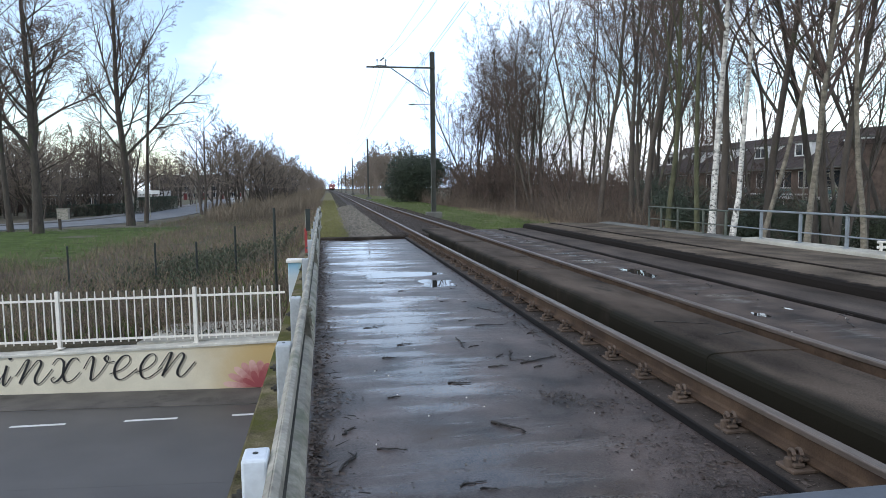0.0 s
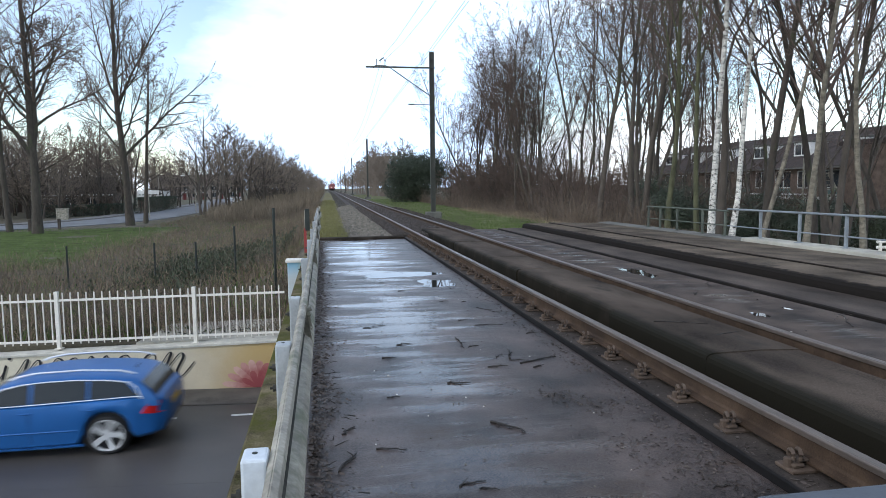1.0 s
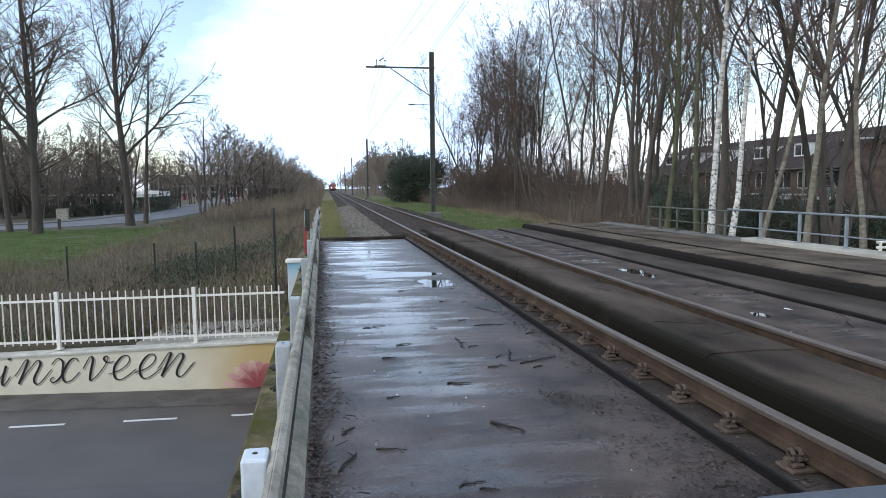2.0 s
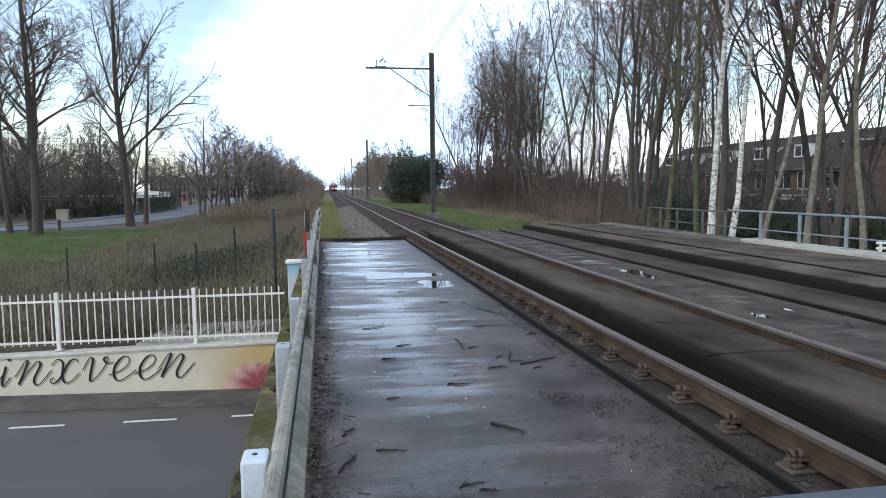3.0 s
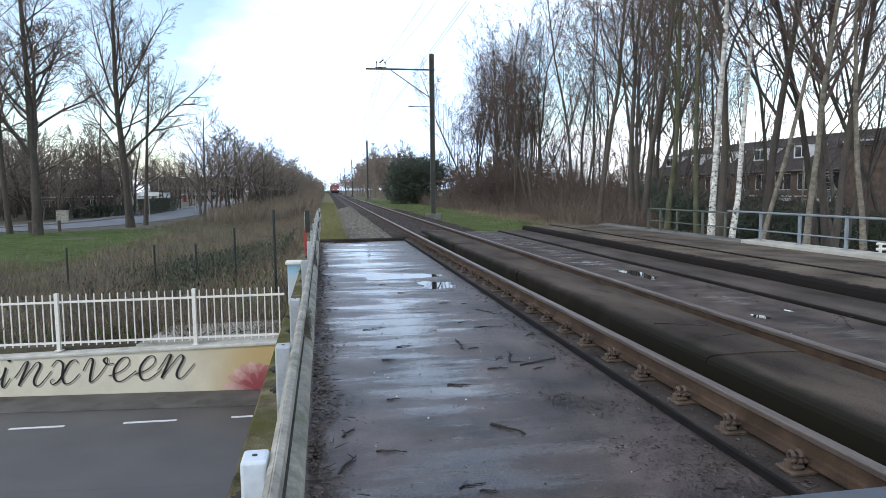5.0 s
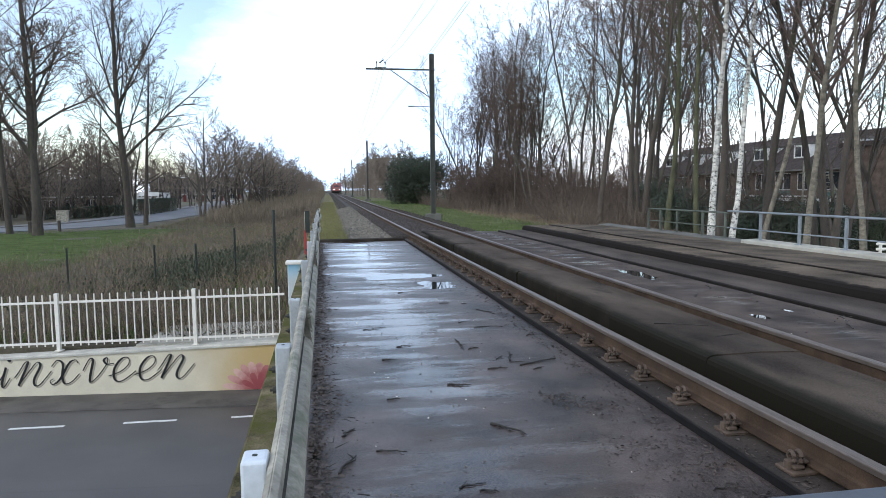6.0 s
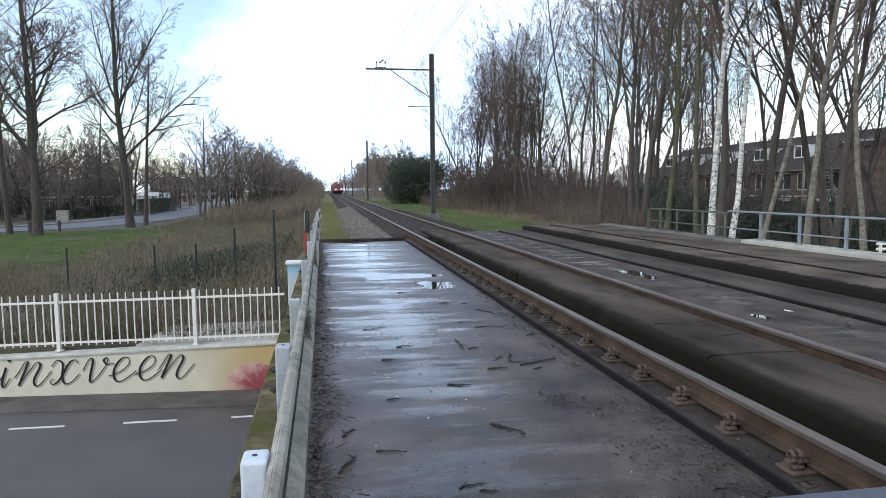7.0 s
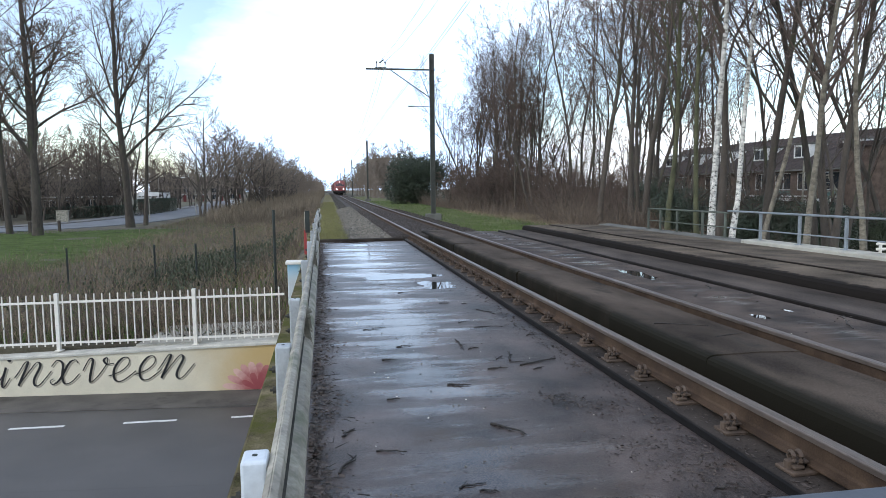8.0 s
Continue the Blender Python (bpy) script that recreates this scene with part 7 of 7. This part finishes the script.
def make_car():
    th = empty("estate_car", pose(6, 12.5, ROAD_Z), "metallic blue estate car with silver roof rails and alloy wheels", "car")
    secs = []
    arch = 0.375
    xs = sorted({*np.linspace(-2.29, 2.19, 40), *[a + arch * math.cos(t) for a in AXLES for t in np.linspace(0.001, math.pi - 0.001, 15)], -2.24, 2.13})
    for x in xs:
        zb, zs, zt, w = BODY(x)
        for a in AXLES:
            if abs(x - a) < arch:
                zb = max(zb, WHEEL_R + math.sqrt(arch * arch - (x - a) ** 2) * 0.98)
        k = zs - zb
        secs.append((x, [(0, zb), (w * 0.9, zb), (w * 0.985, zb + min(0.06, k * 0.25)), (w, zb + k * 0.45), (w * 0.992, zs - k * 0.22), (w * 0.965, zs - 0.015), (w * 0.92, zs + 0.004), (w * 0.55, zt - 0.006), (0, zt)]))
    body = split_edges(part("body", mirror_loft(BM(), secs), M_CARB, th, smooth=True))
    secs = []
    for x in np.linspace(-1.12, 2.10, 30):
        zr, = ROOF(x)
        belt = 0.80
        yt = side_y(max(belt, zr - 0.05))
        secs.append((x, [(0, belt - 0.03), (0.835, belt - 0.03), (0.835, belt), (yt, zr - 0.045), (yt - 0.05, zr - 0.014), (yt - 0.2, zr - 0.002), (0, zr)]))
    split_edges(part("roof", mirror_loft(BM(), secs), M_CARB, th, smooth=True))
    # side windows, a little proud of the shell
    for s in (-1, 1):
        for x0, x1, nm in ((-0.80, 0.10, "front"), (0.16, 0.98, "rear"), (1.03, 1.80, "load")):
            V, F = [], []
            n = 12
            for i in range(n + 1):
                x = x0 + (x1 - x0) * i / n
                zr, = ROOF(x)
                lo = BODY(x)[1] + 0.035
                hi = max(lo + 0.004, min(zr - 0.060, lo + 0.46))
                if nm == "load":
                    hi = lo + (hi - lo) * min(1, (x1 - x) / 0.22 + 0.04)
                for z in (lo, hi):
                    V.append((x, s * (side_y(z) + 0.009), z))
            F = [(2 * i, 2 * i + 1, 2 * i + 3, 2 * i + 2) for i in range(n)]
            raw("side_window", V, F, M_CARGL, th, "dark tinted glass")
        # bright strips under and over the windows
        xs = np.linspace(-0.98, 1.84, 24)
        part("window_trim", tube(BM(), [(x, s * (side_y(BODY(x)[1] + 0.02) + 0.012), BODY(x)[1] + 0.02) for x in xs], 0.011, 6), M_CHROME, th, "bright window strip")
        up = [(x, s * (side_y(max(0.845, ROOF(x)[0] - 0.054)) + 0.008), max(0.855, ROOF(x)[0] - 0.054)) for x in np.linspace(-0.78, 1.62, 26)]
        up += [(1.74, s * (side_y(1.08) + 0.008), 1.09), (1.84, s * (side_y(0.90) + 0.01), 0.90)]
        part("window_trim", tube(BM(), up, 0.012, 6), M_CHROME, th, "bright window strip")
        # roof rail on feet
        rr = [(-0.2, 1.275), (-0.08, 1.325), (0.2, 1.372), (0.9, 1.388), (1.5, 1.352), (1.72, 1.29)]
        part("roof_rail", tube(BM(), [(x, s * 0.655, z) for x, z in rr], 0.017, 8), M_CHROME, th, "silver roof rail")
        for x in (0.05, 0.75, 1.45):
            bm = BM(); box(bm, x - 0.05, x + 0.05, s * 0.655 - 0.012, s * 0.655 + 0.012, ROOF(x)[0] - 0.07, ROOF(x)[0] - 0.03, 0.005); part("rail_foot", bm, M_CHROME, th)
        # mirror
        bm = BM(); box(bm, -0.80, -0.62, s * 0.88 if s > 0 else -1.06, 1.06 if s > 0 else s * 0.88, 0.83, 0.95, 0.03, 2); part("wing_mirror", bm, M_CARB, th)
        # lamps
        bm = BM()
        V = [(-2.235, 0.50, 0.54), (-2.09, 0.755, 0.565), (-1.93, 0.835, 0.62), (-1.90, 0.835, 0.69), (-2.08, 0.77, 0.675), (-2.2, 0.55, 0.63)]
        vv = [bm.verts.new((x - 0.012, s * (y + 0.012), z)) for x, y, z in V]
        bm.faces.new(vv)
        r = bmesh.ops.extrude_face_region(bm, geom=bm.faces[:])
        for q in r["geom"]:
            if isinstance(q, bmesh.types.BMVert):
                q.co += Vector((0.08, -s * 0.08, 0))
        bmesh.ops.recalc_face_normals(bm, faces=bm.faces[:])
        part("headlight", bm, M_LENS, th, "clear headlight")
        bm = BM()
        V = [(1.84, 0.848, 0.66), (2.01, 0.81, 0.64), (2.145, 0.70, 0.64), (2.155, 0.60, 0.68), (2.145, 0.60, 0.82), (2.09, 0.74, 0.845), (1.94, 0.812, 0.82)]
        vv = [bm.verts.new((x + 0.018, s * (y + 0.02), z)) for x, y, z in V]
        bm.faces.new(vv)
        r = bmesh.ops.extrude_face_region(bm, geom=bm.faces[:])
        for q in r["geom"]:
            if isinstance(q, bmesh.types.BMVert):
                q.co += Vector((-0.1, -s * 0.1, 0))
        bmesh.ops.recalc_face_normals(bm, faces=bm.faces[:])
        part("tail_light", bm, M_TAIL, th, "red tail light")
        # doors: handles, shut lines, rubbing strip
        for x in (-0.02, 0.95):
            bm = BM(); box(bm, x, x + 0.17, s * 0.885 - 0.012, s * 0.885 + 0.016, 0.755, 0.782, 0.007); part("door_handle", bm, M_CARB, th)
        for x in (-0.92, 0.13, 1.03):
            part("shut_line", tube(BM(), [(x + 0.02, s * (BODY(x)[3] * 0.975), 0.81), (x, s * (BODY(x)[3] * 0.999), 0.7), (x, s * (BODY(x)[3] * 1.0), 0.40), (x + 0.03, s * (BODY(x)[3] * 0.988), 0.25)], 0.0045, 4), M_BLACK, th)
        part("rubbing_strip", tube(BM(), [(x, s * (BODY(x)[3] + 0.0), 0.45) for x in np.linspace(-0.85, 0.82, 6)], 0.014, 6), M_CARB, th)
        part("sill", box(BM(), -0.95, 0.9, s * 0.815 - 0.03, s * 0.815 + 0.03, 0.15, 0.2, 0.015), M_CARB, th)
        bm = BM(); box(bm, -0.99, -0.92, s * 0.887 - 0.01, s * 0.887 + 0.008, 0.65, 0.675, 0.004); part("side_repeater", bm, M_LENS, th)
        for a in AXLES:   # dark wheel housings
            bm = BM(); tube(bm, [(a, s * 0.55, WHEEL_R + 0.02), (a, s * 0.80, WHEEL_R + 0.02)], 0.36, 24); part("wheel_housing", bm, M_BLACK, th)
    # windscreen and rear screen
    for nm, x0, x1, lab in (("windscreen", -1.04, -0.36, "dark windscreen"), ("rear_screen", 1.82, 2.05, "dark rear screen")):
        V = []
        for i in range(7):
            x = x0 + (x1 - x0) * i / 6
            zr, = ROOF(x)
            yt = side_y(zr - 0.05) - 0.075
            V += [(x, -yt, zr + 0.003), (x, -yt * 0.5, zr + 0.009), (x, 0, zr + 0.010), (x, yt * 0.5, zr + 0.009), (x, yt, zr + 0.003)]
        raw(nm, V, [(5 * i + j, 5 * i + j + 1, 5 * i + j + 6, 5 * i + j + 5) for i in range(6) for j in range(4)], M_CARGL, th, lab)
    bm = BM(); box(bm, -2.30, -2.24, -0.36, 0.36, 0.30, 0.61, 0.02); part("grille", bm, M_BLACK, th, "black grille")
    bm = BM(); box(bm, -2.315, -2.302, -0.26, 0.26, 0.40, 0.51, 0.003); part("number_plate", bm, plain("yellow_plate", (0.62, 0.42, 0.03), 0.5), th, "plain yellow plate")
    bm = BM(); box(bm, 2.192, 2.205, -0.26, 0.26, 0.62, 0.73, 0.003); part("number_plate", bm, bpy.data.materials["yellow_plate"], th, "plain yellow plate")
    bm = BM(); box(bm, 1.92, 2.17, -0.66, 0.66, 0.29, 0.36, 0.02); part("bumper_skirt", bm, M_BLACK, th)
    part("antenna", tube(BM(), [(1.55, 0, 1.23), (1.62, 0, 1.31)], [0.016, 0.006], 6), M_BLACK, th)
    # wheels, each turning on its axle
    wheels = []
    for a in AXLES:
        for s in (-1, 1):
            bm = BM()
            prof = [(0.262, -0.085), (0.285, -0.105), (0.308, -0.10), (0.322, -0.075), (0.322, 0.075), (0.308, 0.10), (0.285, 0.105), (0.262, 0.085)]
            n = 40
            rings = [[bm.verts.new((r * math.cos(t), w, r * math.sin(t))) for r, w in prof] for t in np.linspace(0, 2 * math.pi, n, endpoint=False)]
            for i in range(n):
                A, B = rings[i], rings[(i + 1) % n]
                for j in range(len(prof)):
                    k = (j + 1) % len(prof)
                    bm.faces.new((A[j], A[k], B[k], B[j]))
            bmesh.ops.recalc_face_normals(bm, faces=bm.faces[:])
            w = part("wheel", bm, M_TYRE, th, "black tyre on an alloy rim", smooth=True, at=pose(a, s * 0.765, WHEEL_R))
            bm = BM()
            yo = s * 0.085
            # rim ring
            m = 36
            R = [(0.272, yo), (0.260, yo + s * 0.008), (0.246, yo), (0.246, -s * 0.06), (0.262, -s * 0.08)]
            rg = [[bm.verts.new((r * math.cos(t), y, r * math.sin(t))) for r, y in R] for t in np.linspace(0, 2 * math.pi, m, endpoint=False)]
            for i in range(m):
                for j in range(len(R) - 1):
                    bm.faces.new((rg[i][j], rg[i][j + 1], rg[(i + 1) % m][j + 1], rg[(i + 1) % m][j]))
            tube(bm, [(0, yo - s * 0.05, 0), (0, yo, 0)], 0.05, 16)
            for k in range(5):       # broad spokes
                t = 2 * math.pi * k / 5 + 0.3
                c, q = math.cos(t), math.sin(t)
                v = []
                for rr, hw, y in ((0.03, 0.034, yo - s * 0.004), (0.254, 0.050, yo + s * 0.002)):
                    for d in (-1, 1):
                        for dy in (0, -s * 0.03):
                            v.append(bm.verts.new((rr * c - d * hw * q, y + dy, rr * q + d * hw * c)))
                for f in ((0, 2, 6, 4), (1, 3, 7, 5), (0, 1, 5, 4), (2, 3, 7, 6), (4, 5, 7, 6), (0, 1, 3, 2)):
                    bm.faces.new([v[i] for i in f])
            bmesh.ops.recalc_face_normals(bm, faces=bm.faces[:])
            part("rim", bm, M_ALLOY, w, "silver five-spoke alloy rim")
            bm = BM(); tube(bm, [(0, yo - s * 0.075, 0), (0, yo - s * 0.065, 0)], 0.244, 24); part("brake_disc", bm, M_BLACK, w)
            wheels.append(w)
    return th, wheels


car, car_wheels = make_car()

# ---------------- red train ----------------
# Red paled so that the paint colour carries the distance haze.
M_RED = material("hazed_red_locomotive_paint", (0.26, 0.066, 0.060), rough=0.55, vary=0.15, scale=1.5, fine=20, bump=0.0)
M_UNDER = plain("dirty_black_underframe", (0.025, 0.022, 0.02), 0.8)
M_LAMP = plain("lit_headlamp", (1.0, 0.93, 0.85), 0.2, emit=7.0)
M_GREYR = plain("grey_roof_paint", (0.16, 0.15, 0.15), 0.6)


def wheelset(th, y):
    for x in (-0.75, 0.75):
        bm = BM(); tube(bm, [(x - 0.065, y, 0.5), (x + 0.065, y, 0.5)], 0.5, 20); tube(bm, [(x - 0.09, y, 0.5), (x + 0.09, y, 0.5)], 0.12, 10); part("wheel", bm, M_UNDER, th)


def make_loco():
    th = empty("locomotive", pose(3.3, 400, 0), "red electric locomotive with haze-paled paint and lit headlamps", "locomotive")
    L = 17.0
    # side profile of the cab end: (y, half width, floor, shoulder, roof)
    st = [(0.0, 1.30, 1.05, 2.05, 2.15), (0.08, 1.40, 1.0, 2.15, 2.3), (0.95, 1.45, 1.0, 3.15, 3.75), (1.4, 1.47, 1.0, 3.25, 3.88), (L - 1.4, 1.47, 1.0, 3.25, 3.88), (L - 0.95, 1.45, 1.0, 3.15, 3.75), (L, 1.35, 1.05, 2.1, 2.2)]
    bm = BM()
    rings = []
    for y, w, f, sh, rf in st:
        half = [(0, f), (w, f), (w, sh), (w * 0.86, sh + (rf - sh) * 0.7), (w * 0.55, rf)]
        pts = half + [(-x, z) for x, z in half[::-1] if x > 0]
        rings.append([bm.verts.new((x, y, z)) for x, z in pts])
    n = len(rings[0])
    for a, b in zip(rings, rings[1:]):
        for j in range(n):
            bm.faces.new((a[j], a[(j + 1) % n], b[(j + 1) % n], b[j]))
    bm.faces.new(rings[0]); bm.faces.new(rings[-1])
    bmesh.ops.recalc_face_normals(bm, faces=bm.faces[:])
    part("body", bm, M_RED, th)
    for s in (-1, 1):
        bm = BM()
        v = [bm.verts.new(p) for p in ((s * 0.07, 0.17, 2.42), (s * 1.18, 0.20, 2.42), (s * 1.05, 0.70, 3.15), (s * 0.07, 0.66, 3.2))]
        bm.faces.new(v)
        for q in bm.verts:
            q.co += Vector((0, -0.045, 0.03))
        part("windscreen", bm, M_GLASS, th, "dark windscreen")
        bm = BM(); tube(bm, [(s * 0.92, -0.06, 1.55), (s * 0.92, 0.02, 1.55)], 0.18, 14); part("headlamp", bm, M_LAMP, th, "lit round headlamp")
        bm = BM(); tube(bm, [(s * 0.88, -0.62, 1.05), (s * 0.88, 0.05, 1.05)], 0.09, 10); tube(bm, [(s * 0.88, -0.66, 1.05), (s * 0.88, -0.61, 1.05)], 0.24, 16); part("buffer", bm, M_UNDER, th)
        bm = BM(); box(bm, s * 1.475 - 0.01, s * 1.475 + 0.01, 1.6, 2.3, 2.2, 2.95, 0.004); part("cab_window", bm, M_GLASS, th)
    bm = BM(); tube(bm, [(0, 0.78, 3.55), (0, 0.9, 3.55)], 0.08, 12); part("headlamp", bm, M_LAMP, th, "lit roof headlamp")
    bm = BM(); box(bm, -1.42, 1.42, -0.06, 0.5, 0.55, 1.04, 0.05); part("buffer_beam", bm, M_UNDER, th)
    bm = BM(); box(bm, -1.1, 1.1, -0.02, 0.05, 1.78, 1.95, 0.01); part("front_stripe", bm, M_GREYR, th, "pale grey stripe")
    bm = BM(); box(bm, -1.25, 1.25, 0.4, 4.6, 0.35, 0.98, 0.08); box(bm, -1.25, 1.25, L - 4.6, L - 0.4, 0.35, 0.98, 0.08); box(bm, -1.3, 1.3, 5.5, L - 5.5, 0.4, 0.98, 0.05); part("underframe", bm, M_UNDER, th)
    for y in (1.3, 3.9, L - 3.9, L - 1.3):
        wheelset(th, y)
    bm = BM(); box(bm, -0.85, 0.85, 3.0, L - 3.0, 3.85, 4.05, 0.05); part("roof_deck", bm, M_GREYR, th)
    bm = BM()
    for s in (-1, 1):
        tube(bm, [(s * 0.5, 3.2, 4.05), (s * 0.45, 4.6, 4.75), (s * 0.4, 3.4, 5.45)], 0.035, 5)
    tube(bm, [(-0.85, 3.4, 5.5), (0.85, 3.4, 5.5)], 0.05, 6)
    part("pantograph", bm, M_UNDER, th, "raised dark pantograph")
    return th


def make_wagon():
    th = empty("wagon", pose(3.3, 420, 0), "dull reddish covered freight wagon", "wagon", "train wagons")
    bm = BM(); box(bm, -1.4, 1.4, 0, 14.5, 1.15, 3.5, 0.12, 2); part("body", bm, M_REDB, th)
    bm = BM(); box(bm, -1.2, 1.2, 0.2, 14.3, 3.5, 3.85, 0.15, 2); part("roof", bm, M_GREYR, th)
    bm = BM(); box(bm, -1.1, 1.1, -0.4, 14.9, 0.85, 1.146, 0.03); part("underframe", bm, M_UNDER, th)
    for y in (2.0, 3.8, 10.7, 12.5):
        wheelset(th, y)
    return th


M_REDB = material("brown_red_wagon_paint", (0.15, 0.03, 0.025), rough=0.6, vary=0.25, scale=1, fine=15, bump=0.0)
loco = make_loco()
wagon = make_wagon()
train = [(loco, 0.0), (wagon, 17.8)] + [(copy_thing(wagon, pose(3.3, 420, 0)), 17.8 + 15.6 * k) for k in range(1, 7)]


# ---------------- what moves ----------------
def motions():
    # the car comes out from under the bridge and goes on along the road at a steady pace
    speed = 13.25

    def car_place(t):
        x = -3.47 - speed * (t - 0.886)
        y = 12.42 + (wall_y(x) - wall_y(-8) if x < -8 else 0.0)
        z = ROAD_Z + 0.98 * min(1, max(0, (abs(x) - 14) / 30))
        return Vector((x, y, z))

    def car_at(t):
        a, b = car_place(t - 0.05), car_place(t + 0.05)
        d = b - a
        c = car_place(t)
        return pose(c.x, c.y, c.z, 0, math.degrees(math.atan2(d.z, math.hypot(d.x, d.y))), math.degrees(math.atan2(-d.y, -d.x)))
    walk(car, [(k / 10, car_at(k / 10)) for k in range(81)])
    step = math.degrees(speed / WHEEL_R / FPS)
    for w in car_wheels:
        p = w.matrix_basis.translation.copy()
        walk(w, [(k / FPS, pose(p.x, p.y, p.z, 0, -step * k, 0)) for k in range(8 * FPS + 1)])

    # the train comes towards the bridge
    def train_at(t, back):
        y = 414 - 28.0 * t + back
        yaw = math.degrees(math.atan2(-(bend(y + 8) - bend(y)), 8))
        return pose(3.316 + bend(y), y, 0, 0, 0, yaw)
    for ob, back in train:
        walk(ob, [(t, train_at(t, back)) for t in (0, 1, 2, 3, 4, 5, 6, 7, 8)])


motions()
